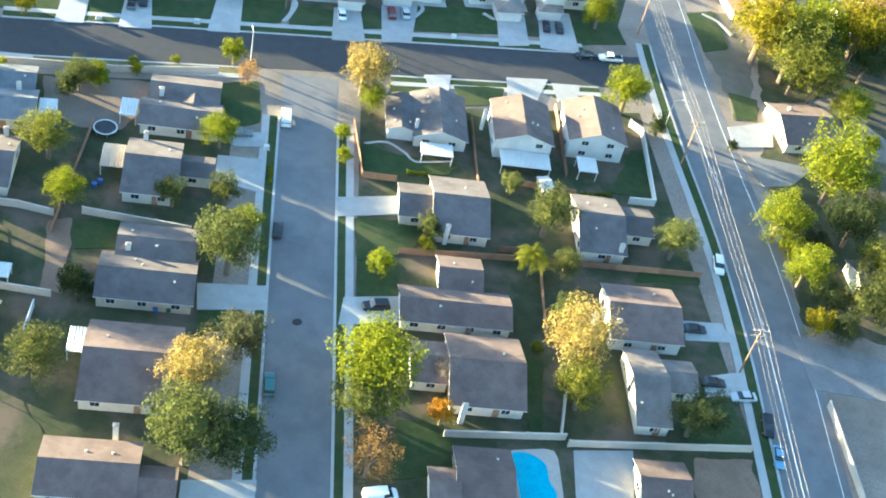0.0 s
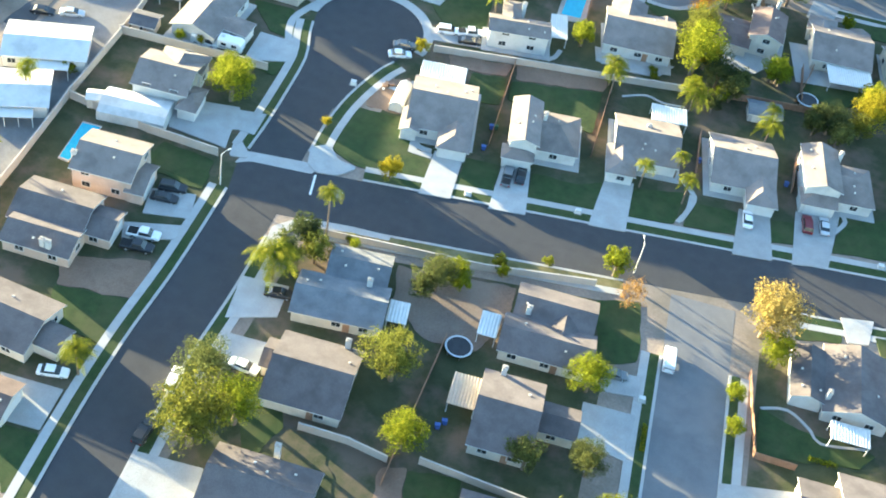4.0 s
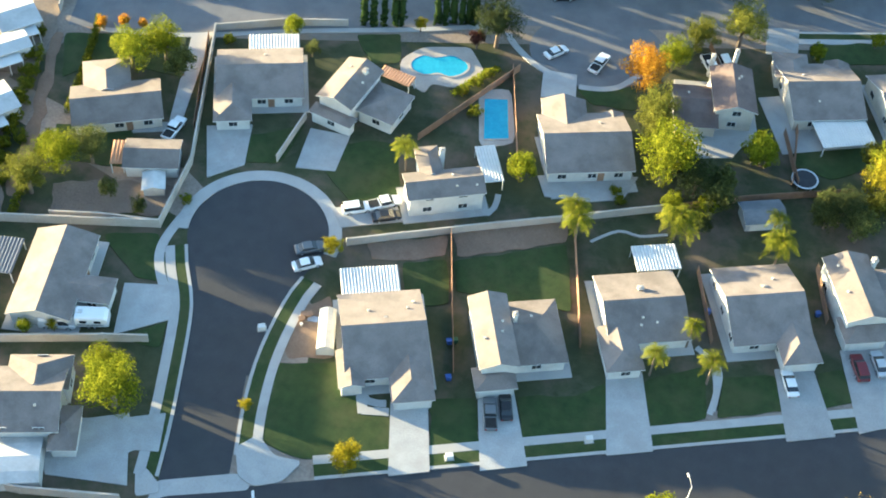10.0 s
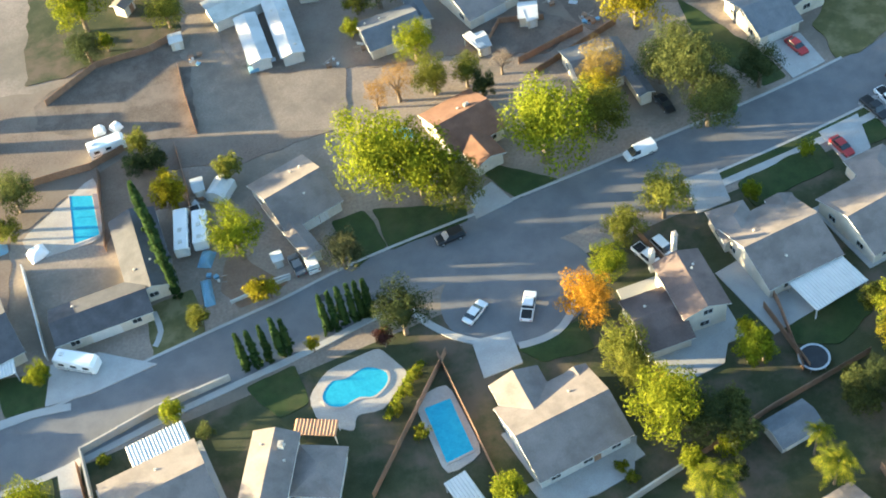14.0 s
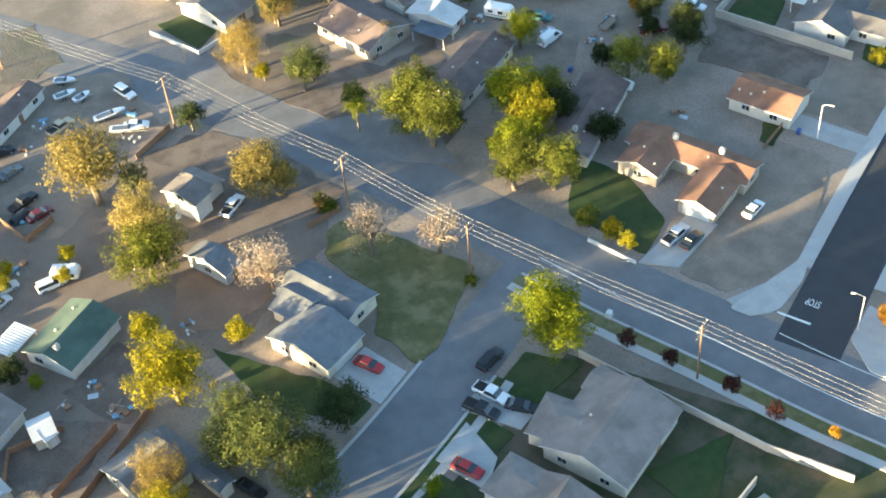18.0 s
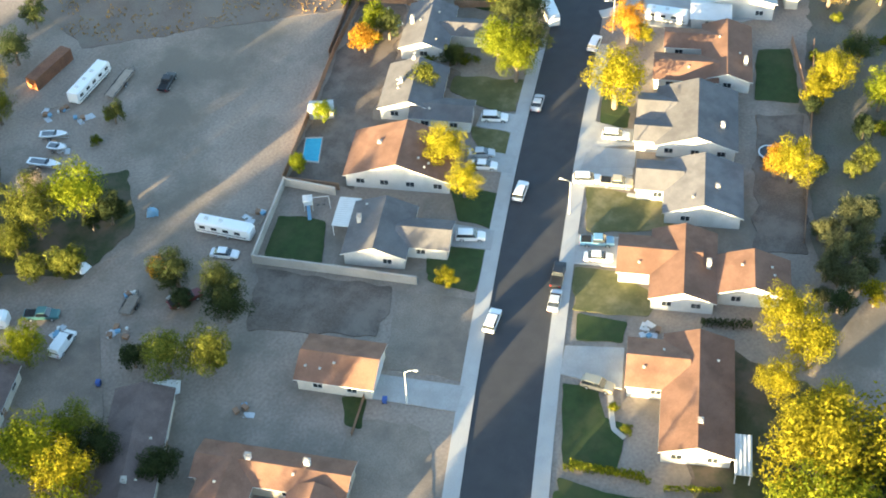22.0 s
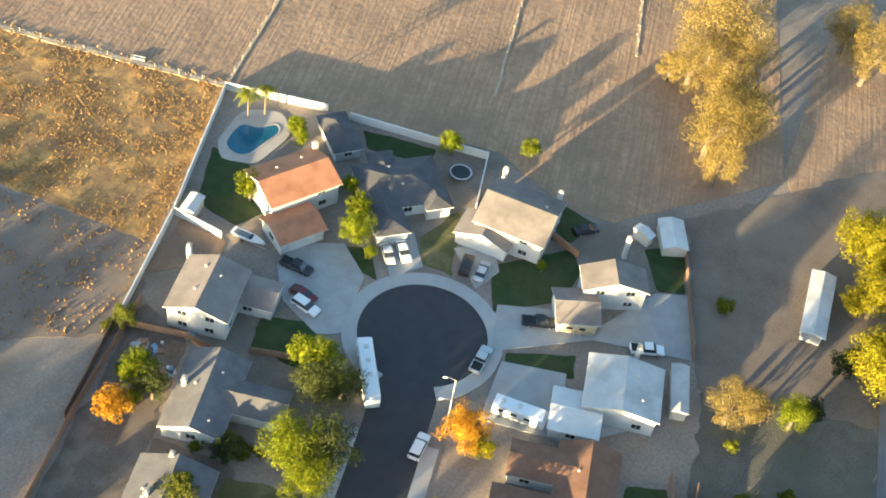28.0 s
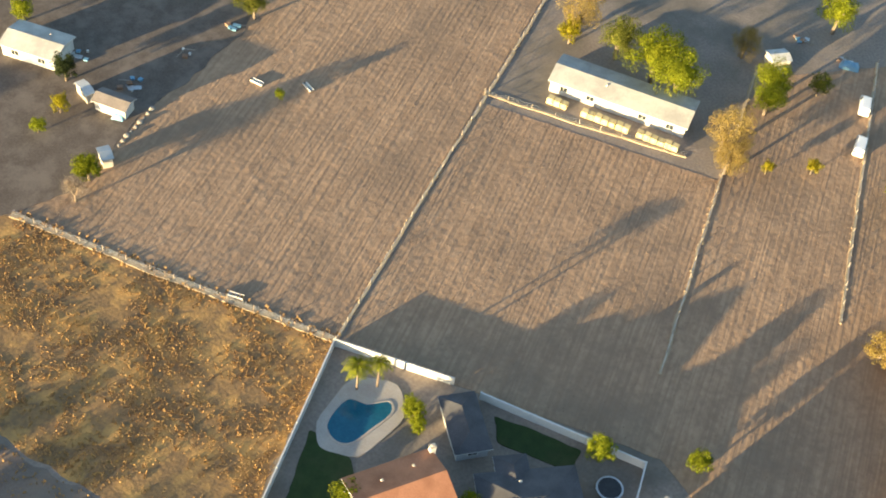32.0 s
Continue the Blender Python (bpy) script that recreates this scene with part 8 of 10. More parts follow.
vehicle("suv", "teal", -21.6, 135.8, 105)
vehicle("suv", "black", -8.8, 159.1, -158)
vehicle("suv", "white", 52.6, 193.3, -84)
vehicle("sedan", "black", 48.3, 174.2, 15)
vehicle("sedan", "black", 52.2, 162.1, 14)
vehicle("sedan", "silver", 57.8, 160.6, -162)
vehicle("suv", "black", 62.2, 155.2, -85)
vehicle("sedan", "blue", 64.1, 149.0, -87)
vehicle("van", "white", 0.4, 120.2, 25)
vehicle("sedan", "white", -35.2, 243.8, 107)
vehicle("suv", "maroon", -24.9, 249.2, 107)
vehicle("sedan", "silver", -21.9, 250.7, 107)
vehicle("sedan", "black", 9.9, 260.4, 101)
vehicle("sedan", "black", 12.9, 261.2, 102)
vehicle("pickup", "white", 25.8, 254.2, -162)
vehicle("sedan", "black", 20.0, 252.8, -157)
vehicle("pickup", "grey", -77.8, 227.8, 103)
vehicle("sedan", "black", -75.8, 229.6, 104)
vehicle("suv", "black", -125.8, 190.8, 22)
vehicle("sedan", "black", -125.6, 188.0, 18)
vehicle("pickup", "white", -123.5, 178.9, 18)
vehicle("pickup", "black", -122.8, 176.0, 18)
vehicle("sedan", "white", -118.2, 148.1, 23)
vehicle("suv", "white", -102.3, 156.4, 102)
vehicle("suv", "black", -100.6, 146.2, 95)
vehicle("sedan", "black", -98.1, 180.1, 21)
vehicle("sedan", "white", -94.8, 164.3, 6)
vehicle("sedan", "grey", -44.0, 195.1, 21)
vehicle("sedan", "white", -110.7, 247.8, 32)
vehicle("sedan", "grey", -111.2, 251.0, 28)
vehicle("suv", "white", -106.0, 260.8, 25)
vehicle("pickup", "white", -102.0, 262.9, 31)
vehicle("sedan", "black", -101.0, 260.4, 25)
vehicle("pickup", "grey", -159.4, 302.4, 168)
vehicle("rv", "white", -141.7, 311.5, -24, 6.9)
vehicle("suv", "black", -81.5, 321.6, -167)
vehicle("van", "white", -47.8, 331.1, -166)
vehicle("sedan", "white", -80.3, 306.0, 45)
vehicle("pickup", "white", -72.2, 305.0, 70)
vehicle("pickup", "white", -140.2, 270.1, 79)
vehicle("pickup", "white", -52.4, 309.7, -63)
vehicle("suv", "white", -49.5, 310.5, -66)
vehicle("suv", "black", -1.5, 336.4, 13)
vehicle("pickup", "white", -5.5, 331.4, -74)
vehicle("pickup", "black", -8.4, 330.1, -70)
vehicle("sedan", "black", -3.8, 326.7, -56)
vehicle("sedan", "red", -16.4, 323.5, -72)
vehicle("sedan", "red", -15.5, 347.8, -69)
vehicle("sedan", "black", -40.9, 340.7, -75)
vehicle("van", "white", -104.2, 322.7, 103)
vehicle("sedan", "grey", -106.4, 322.4, 106)
vehicle("van", "white", -143.5, 227.9, 10)
vehicle("trailer", "white", -138.6, 229.5, 12, 4.9)
vehicle("sedan", "black", -173.6, 217.3, 24)
vehicle("sedan", "silver", -168.8, 220.1, 29)
vehicle("sedan", "white", -181.6, 274.2, 31)
vehicle("sedan", "white", -177.6, 278.6, 41)
vehicle("suv", "white", -10.1, 433.2, -81)
vehicle("boat", "white", -15.6, 429.0, -9, 6.1)
vehicle("boat", "white", -15.3, 423.0, -36, 6.3)
vehicle("rv", "white", -43.0, 427.5, -76, 7.6)
vehicle("suv", "white", -49.2, 413.0, 56)
vehicle("boat", "white", -17.1, 444.6, -38, 4.3)
vehicle("boat", "white", -19.0, 440.5, -9, 4.3)
vehicle("boat", "white", -16.9, 437.6, 8, 3.4)
vehicle("pickup", "white", -12.0, 391.8, 27)
vehicle("sedan", "white", 50.7, 332.1, 11)
vehicle("pickup", "silver", 37.3, 336.4, 8)
vehicle("sedan", "black", 38.4, 333.9, 10)
vehicle("sedan", "silver", -55.0, 399.1, -12)
vehicle("sedan", "silver", -50.2, 400.6, -1)
vehicle("suv", "white", -43.9, 396.2, -7)
vehicle("trailer", "white", -41.0, 396.6, -39, 4.4)
vehicle("pickup", "white", 44.9, 294.5, 13)
vehicle("sedan", "white", -13.4, 423.0, -34)
vehicle("trailer", "white", 90.2, 381.4, -79, 9.8)
vehicle("sedan", "white", 85.8, 378.6, -71)
vehicle("suv", "white", 91.8, 332.7, 10)
vehicle("suv", "white", 120.3, 341.4, 11)
vehicle("suv", "white", 106.9, 344.1, -66)
vehicle("sedan", "silver", 126.3, 351.8, -63)
vehicle("sedan", "white", 123.6, 350.0, -69)
vehicle("suv", "white", 136.0, 354.0, -67)
vehicle("sedan", "silver", 99.9, 325.8, 15)
vehicle("pickup", "black", 105.1, 327.6, 15)
vehicle("pickup", "blue", 114.8, 325.0, -67)
vehicle("sedan", "white", 111.6, 323.4, -67)
vehicle("suv", "white", 128.0, 332.4, -65)
vehicle("pickup", "tan", 129.3, 327.6, -72)
vehicle("suv", "white", 140.7, 332.4, -71)
vehicle("suv", "tan", 87.3, 313.2, -84)
vehicle("pickup", "black", 118.9, 414.6, 16)
vehicle("boat", "white", 90.3, 420.3, -75, 6.4)
vehicle("rv", "white", 111.8, 427.3, 6, 11.1)
# teal tractor, drawn with the pickup shape
vehicle("pickup", "teal", 61.8, 397.0, -62)
vehicle("trailer", "white", 56.9, 402.9, -62, 5.5)
vehicle("van", "white", 58.5, 390.0, 9)
vehicle("boat", "white", 97.2, 424.0, -62, 5.0)
vehicle("boat", "white", 94.7, 421.2, -78, 3.4)
vehicle("boat", "white", 91.8, 449.9, 24, 7.1)
vehicle("pickup", "maroon", 74.6, 378.5, -30)
vehicle("bus", "white", 170.6, 359.5, -141, 11.6)
vehicle("suv", "white", 164.2, 346.5, 8)
vehicle("sedan", "silver", 143.2, 348.8, 13)
vehicle("suv", "white", 176.6, 374.9, -95)
vehicle("trailer", "white", 177.7, 336.9, -79, 8.3)
vehicle("trailer", "white", 164.6, 279.0, -78, 9.0)
vehicle("pickup", "black", 161.1, 275.3, -79)
vehicle("pickup", "silver", 183.6, 346.8, 6)
vehicle("sedan", "silver", 193.9, 370.3, -135)
vehicle("sedan", "white", 195.9, 368.5, -132)
vehicle("suv", "black", 199.5, 358.4, 15)
vehicle("sedan", "silver", 199.9, 355.6, 9)
vehicle("pickup", "black", 182.7, 380.8, -85)
vehicle("sedan", "maroon", 178.5, 376.6, -92)
vehicle("pickup", "black", 195.8, 342.8, -62)
vehicle("trailer", "tan", 198.4, 337.1, -63, 5.7)
vehicle("pickup", "white", 201.0, 325.8, -61)
vehicle("boat", "white", 183.1, 390.6, -86, 6.1)
vehicle("sedan", "black", 219.2, 345.5, -41)
vehicle("trailer", "white", -124.4, 333.4, 89, 9.2)
vehicle("trailer", "white", -121.3, 333.2, 89, 7.5)
vehicle("van", "white", 309.7, 374.5, 15)
vehicle("van", "white", 320.6, 378.8, 20)
trampoline(-68.0, 186.1, 2.3)
trampoline(-34.5, 285.8, 2.3)
trampoline(147.6, 306.7, 1.9)
trampoline(218.0, 370.0, 2.0)
round_pool(-67.8, 398.0, 3.2)
pool([(19.1, 134.9), (21.9, 136.1), (24.9, 134.9), (25.9, 132.0), (27.5, 128.5), (22.9, 125.3), (20.8, 130.3)])
pool([(-148.4, 195.8), (-145.1, 196.6), (-144.4, 186.6), (-146.3, 186.4)])
pool([(-105.1, 297.1), (-103.5, 299.1), (-101.2, 299.2), (-98.2, 300.4), (-95.4, 299.0), (-95.4, 296.9), (-97.6, 295.1), (-99.9, 295.4), (-102.3, 294.4), (-104.5, 295.2)])
pool([(-90.7, 291.2), (-86.7, 292.0), (-84.9, 282.8), (-89.0, 281.6)])
pool([(-143.9, 348.1), (-139.9, 347.1), (-138.6, 337.8), (-142.9, 336.9)])
pool([(5.8, 292.9), (8.2, 293.0), (9.4, 290.3), (7.4, 285.8), (4.5, 287.1), (5.3, 289.8)])
pool([(-87.0, 347.9), (-85.1, 348.0), (-83.6, 346.5), (-84.5, 344.9), (-87.0, 345.7)])
pool([(199.9, 407.4), (204.9, 408.0), (206.3, 405.2), (208.7, 403.2), (207.3, 401.7), (203.5, 402.1), (199.8, 402.7), (198.5, 404.7)], "water_deep")
pool([(116.6, 382.2), (118.0, 379.7), (112.2, 376.9), (111.4, 379.7)])
street_lamp(-49.0, 219.0)
street_lamp(39.8, 234.4)
street_lamp(42.6, 304.6)
street_lamp(-119.9, 196.6)
street_lamp(72.3, 337.0)
street_lamp(169.6, 345.0)
street_lamp(119.2, 331.9)
street_lamp(173.1, 346.3)


def utility_pole(x, y, turn):
    ob = thing("utility_pole", x, y, turn, "tall brown wooden utility pole with crossarms", "utility pole", "utility poles along the road")
    bm = bmesh.new()
    tube_into(bm, (0, 0, 0), (0, 0, 11.6), 0.19, 0.13, 10)
    part("pole", bm, "wood", ob)
    for z in (11.2, 9.9):
        bm = bmesh.new()
        box_into(bm, -1.5, 1.5, -0.07, 0.07, z, z + 0.14)
        part("crossarm", bm, "wood_grey", ob)
    cap = shared("insulator", ["trim"], lambda b: tube_into(b, (0, 0, 0), (0, 0, 0.22), 0.06, 0.04))
    for i in (-1.35, -0.5, 0.5, 1.35):
        put("insulator", cap, ob, Matrix.Translation((i, 0, 11.34)))
    return ob


LINE = [(-45.0, 508.0), (-24.0, 458.0), (-8.2, 417.8), (2.5, 378.0), (7.5, 351.8), (18.6, 313.9), (31.5, 268.0), (44.0, 223.0), (57.2, 166.8), (66.0, 118.0)]
for i, (x, y) in enumerate(LINE):
    ax, ay = LINE[max(i - 1, 0)]
    bx, by = LINE[min(i + 1, len(LINE) - 1)]
    utility_pole(x, y, math.degrees(math.atan2(by - ay, bx - ax)) + 90)
for (ax, ay), (bx, by) in zip(LINE, LINE[1:]):
    d = (Vector((bx, by)) - Vector((ax, ay))).normalized()
    n = Vector((-d.y, d.x))
    for off in (-1.35, -0.5, 0.5, 1.35):
        bm = bmesh.new()
        prev = None
        for k in range(9):
            s = k / 8
            p = Vector((ax + (bx - ax) * s + n.x * off, ay + (by - ay) * s + n.y * off, 11.5 - 4 * 0.4 * s * (1 - s)))
            if prev:
                tube_into(bm, prev, p, 0.015, 0.015, 4)
            prev = p
        structure(part("power_line", bm, "cable"), "overhead power cable along the road", "cable")

# ---- dry grass on the fields ----
def inside_outline(x, y, pts):
    hit = False
    for (ax, ay), (bx, by) in zip(pts, pts[1:] + pts[:1]):
        if (ay > y) != (by > y) and x < (bx - ax) * (y - ay) / (by - ay) + ax:
            hit = not hit
    return hit


def tufts(name, pts, mat, n, size, label, gap=0.0, scale=0.12, blades=5, seed=1):
    """Clumps of dry stalks strewn inside the outline, thicker where the noise is high."""
    rnd = random.Random(seed)
    x0, x1 = min(p[0] for p in pts), max(p[0] for p in pts)
    y0, y1 = min(p[1] for p in pts), max(p[1] for p in pts)
    verts, faces = [], []
    done = 0
    for _ in range(n * 12):
        if done >= n:
            break
        x, y = rnd.uniform(x0, x1), rnd.uniform(y0, y1)
        if not inside_outline(x, y, pts) or noise.noise(Vector((x * scale, y * scale, seed))) + 0.4 * noise.noise(Vector((x * 0.73 + 0.2 * y, y * 0.73 - 0.2 * x, seed + 0.5))) < gap + rnd.uniform(-0.25, 0.25):
            continue
        done += 1
        s = size * rnd.uniform(0.5, 1.5)
        for k in range(blades):
            a = rnd.uniform(0, 6.283)
            c, d = math.cos(a), math.sin(a)
            r, h, w = s * rnd.uniform(0.3, 1.0), s * rnd.uniform(0.5, 1.1), s * rnd.uniform(0.16, 0.34)
            i = len(verts)
            bx, by = x + c * r * 0.35, y + d * r * 0.35
            verts += [(bx - d * w, by + c * w, 0.0), (bx + d * w, by - c * w, 0.0), (x + c * r + d * w * 0.7, y + d * r - c * w * 0.7, h), (x + c * r - d * w * 0.7, y + d * r + c * w * 0.7, h)]
            faces.append((i, i + 1, i + 2, i + 3))
    mesh = bpy.data.meshes.new(name)
    mesh.from_pydata(verts, [], faces)
    mesh.materials.append(MATS[mat])
    return tagged(new(name, mesh), label, "grass", kind="stuff")


tufts("dry_weeds", [(211.8, 416.3), (204.8, 441.1), (195.8, 471.1), (183.3, 513.4), (156.5, 478.3), (168.0, 439.1), (173.5, 402.6)], "straw", 16000, 0.20, "golden dry weeds in tall clumps", gap=-0.1, scale=0.137, seed=2)
tufts("field_stubble", [(212.2, 416.9), (288.3, 437.8), (364.4, 458.6), (267.0, 571.4), (179.6, 523.7), (196.7, 472.2), (205.4, 441.6)], "stubble", 11000, 0.12, "short dry stubble on the ploughed soil", gap=-0.2, scale=0.2, blades=3, seed=3)
tufts("field_stubble", [(212.2, 415.8), (271.0, 432.1), (284.0, 389.8), (313.9, 397.7), (335.6, 380.6), (338.1, 353.9), (253.2, 320.7), (224.1, 342.5), (222.2, 350.6), (227.5, 367.3)], "stubble", 11000, 0.12, "short dry stubble on the ploughed soil", gap=-0.2, scale=0.2, blades=3, seed=4)
tufts("field_stubble", [(256.7, 321.7), (303.1, 328.1), (315.1, 319.4), (269.0, 305.6), (244.8, 306.6), (239.0, 312.1)], "stubble", 3000, 0.12, "short dry stubble on the ploughed soil", gap=-0.2, scale=0.2, blades=3, seed=5)
tufts("dry_weeds", [(173.3, 402.4), (167.4, 438.5), (155.8, 477.3), (133.7, 468.2), (121.2, 436.9), (156.8, 394.1)], "straw", 2600, 0.26, "sparse dry weeds on bare soil", gap=0.0, scale=0.2, seed=91)

# dry grass stands along the field fences
FENCE_LINES = [[(212.0, 416.4), (240.0, 424.1), (286.9, 436.7), (314.2, 444.3)], [(212.0, 416.4), (204.1, 443.0), (196.2, 471.6)], [(285.0, 389.8), (240.7, 375.3)], [(334.9, 382.6), (269.3, 358.3)], [(273.1, 433.6), (278.5, 416.1), (285.0, 397.2)], [(285.0, 389.8), (315.9, 399.4)]]
for i, line in enumerate(FENCE_LINES):
    line = [Vector(p) for p in line]
    bm = bmesh.new()
    dense = [p for a, b in zip(line, line[1:]) for p in (a.lerp(b, k / 30) for k in range(30))] + [line[-1]]
    dense = [p + Vector((noise.noise(Vector((p.x * 0.2, p.y * 0.2, 1.0))), noise.noise(Vector((p.x * 0.2, p.y * 0.2, 5.0))))) * 0.3 for p in dense]
    w = 0.24 if i != 1 else 0.55
    ribbon_into(bm, dense, w, -w, 0.2)
    structure(part("ground_bank", bm, "bank"), "low pale bank of dust and straw under the field fence", "ground")
    for a, b in zip(line, line[1:]):
        n = (b - a).normalized()
        n = Vector((-n.y, n.x)) * (0.4 if i != 1 else 1.4)
        tufts("fence_grass", [tuple(a + n), tuple(b + n), tuple(b - n), tuple(a - n)], "bank" if i != 1 else "straw", int((b - a).length * 6), 0.2 if i != 1 else 0.32, "pale dry grass along the field fence", gap=-0.5, seed=40 + i)

# ---- more things of the yards ----
walk_count = 0


def walkway(pts, w, label="pale concrete garden walk", mat="concrete", top=0.167):
    global walk_count
    walk_count += 1
    top += 0.004 * (walk_count % 6)
    bm = bmesh.new()
    ribbon_into(bm, smooth_line(pts, 1.2), w / 2, -w / 2, top)
    structure(part("pavement_walk", bm, mat), label, "pavement")


def hedge(pts, w, h, leaf="shrub"):
    """A clipped row of leaves along pts."""
    x0, y0 = pts[0]
    ob = thing("hedge", x0, y0, 0, "clipped leafy hedge along the yard", "hedge")
    rnd = random.Random(int(x0 * 3 + y0))
    verts, faces = [], []
    for a, b in zip(pts, pts[1:]):
        a, b = Vector(a), Vector(b)
        d = (b - a).normalized()
        n = Vector((-d.y, d.x))
        for _ in range(int((b - a).length * h * 90)):
            s, u, z = rnd.random(), rnd.uniform(-1, 1), rnd.random() ** 0.6
            p = a.lerp(b, s) + n * u * w * 0.5 * (1 - 0.25 * z) * (1 + 0.2 * math.sin(s * 40)) - Vector((x0, y0))
            q = Vector((p.x, p.y, z * h * (1 + 0.1 * math.sin(s * 55))))
            t = Vector((rnd.gauss(0, 1), rnd.gauss(0, 1), rnd.gauss(0, 1))).normalized()
            e = t.orthogonal().normalized() * rnd.uniform(0.09, 0.2)
            f = t.cross(e)
            i = len(verts)
            verts += [tuple(q + e), tuple(q + f * 0.7), tuple(q - e), tuple(q - f * 0.7)]
            faces.append((i, i + 1, i + 2, i + 3))
    mesh = bpy.data.meshes.new("foliage")
    mesh.from_pydata(verts, [], faces)
    mesh.materials.append(MATS["leaf_" + leaf])
    put("foliage", mesh, ob, Matrix.Identity(4))


def wheelie_bin(x, y, turn, colour):
    ob = thing("wheelie_bin", x, y, turn, colour + " plastic wheeled rubbish bin beside the house", "bin", "rubbish bins")
    put("body", shared("bin_body_" + colour, ["bin_" + colour], lambda b: box_into(b, -0.34, 0.34, -0.3, 0.3, 0.08, 1.0, 0, -0.05)), ob, Matrix.Identity(4))
    put("lid", shared("bin_lid_" + colour, ["bin_" + colour], lambda b: (box_into(b, -0.42, 0.4, -0.37, 0.37, 1.0, 1.09, 0, 0.06), box_into(b, -0.5, -0.42, -0.3, 0.3, 1.0, 1.04))), ob, Matrix.Identity(4))
    for s in (-1, 1):
        put("wheel", shared("bin_wheel", ["rubber"], lambda b: tube_into(b, (0, -0.03, 0), (0, 0.03, 0), 0.12, 0.12, 10)), ob, Matrix.Translation((-0.3, s * 0.3, 0.12)))


def utility_box(x, y, turn):
    ob = thing("utility_box", x, y, turn, "pale metal utility box on the grass verge", "utility box", "utility boxes")
    put("cabinet", shared("utility_cabinet", ["trim"], lambda b: (box_into(b, -0.5, 0.5, -0.35, 0.35, 0.1, 0.95), box_into(b, -0.55, 0.55, -0.4, 0.4, 0.95, 1.03, 0, 0.05))), ob, Matrix.Identity(4))
    put("base", shared("utility_base", ["concrete"], lambda b: box_into(b, -0.7, 0.7, -0.5, 0.5, 0.0, 0.17)), ob, Matrix.Identity(4))


def utility_trailer(x, y, turn, length):
    ob = thing("utility_trailer", x, y, turn, "dark low utility trailer with open sides", "trailer", "parked vehicles")
    L = length
    bm = bmesh.new()
    box_into(bm, -L / 2, L / 2, -0.95, 0.95, 0.55, 0.65)
    part("bed", bm, "wood_grey", ob)
    for s in (-1, 1):
        bm = bmesh.new()
        box_into(bm, -L / 2, L / 2, s * 0.97 - 0.03, s * 0.97 + 0.03, 0.85, 0.95)
        for i in range(4):
            u = -L / 2 + 0.05 + i * (L - 0.1) / 3
            box_into(bm, u - 0.03, u + 0.03, s * 0.97 - 0.03, s * 0.97 + 0.03, 0.65, 0.85)
        part("side_rail", bm, "paint_black", ob)
    bm = bmesh.new()
    for s in (-1, 1):
        tube_into(bm, (L / 2, s * 0.6, 0.6), (L / 2 + 1.3, 0, 0.55), 0.05, 0.05)
    part("drawbar", bm, "paint_black", ob)
    wheels(ob, (-0.25, 0.45), 1.12, 0.32)


def shipping_container(x, y, turn, L):
    ob = thing("shipping_container", x, y, turn, "long rusty brown steel shipping container", "container")
    bm = bmesh.new()
    box_into(bm, -L / 2, L / 2, -1.2, 1.2, 0.0, 2.55)
    part("shell", bm, "rust", ob)
    rib = shared("container_rib", ["rust"], lambda b: box_into(b, -0.09, 0.09, -1.25, 1.25, 0.15, 2.585))
    for i in range(int(L / 0.45)):
        put("rib", rib, ob, Matrix.Translation((-L / 2 + 0.25 + i * 0.45, 0, 0)))
    # the door end takes the brighter rust: its sunlight is in the colour
    put("door", shared("container_door", ["rust_sunlit"], lambda b: (box_into(b, -0.03, 0.0, -1.1, -0.02, 0.2, 2.45), box_into(b, -0.03, 0.0, 0.02, 1.1, 0.2, 2.45), tube_into(b, (-0.06, -0.5, 0.2), (-0.06, -0.5, 2.45), 0.03, 0.03), tube_into(b, (-0.06, 0.5, 0.2), (-0.06, 0.5, 2.45), 0.03, 0.03))), ob, Matrix.Translation((-L / 2 - 0.004, 0, 0)), "steel doors with sunlight put into their orange colour")


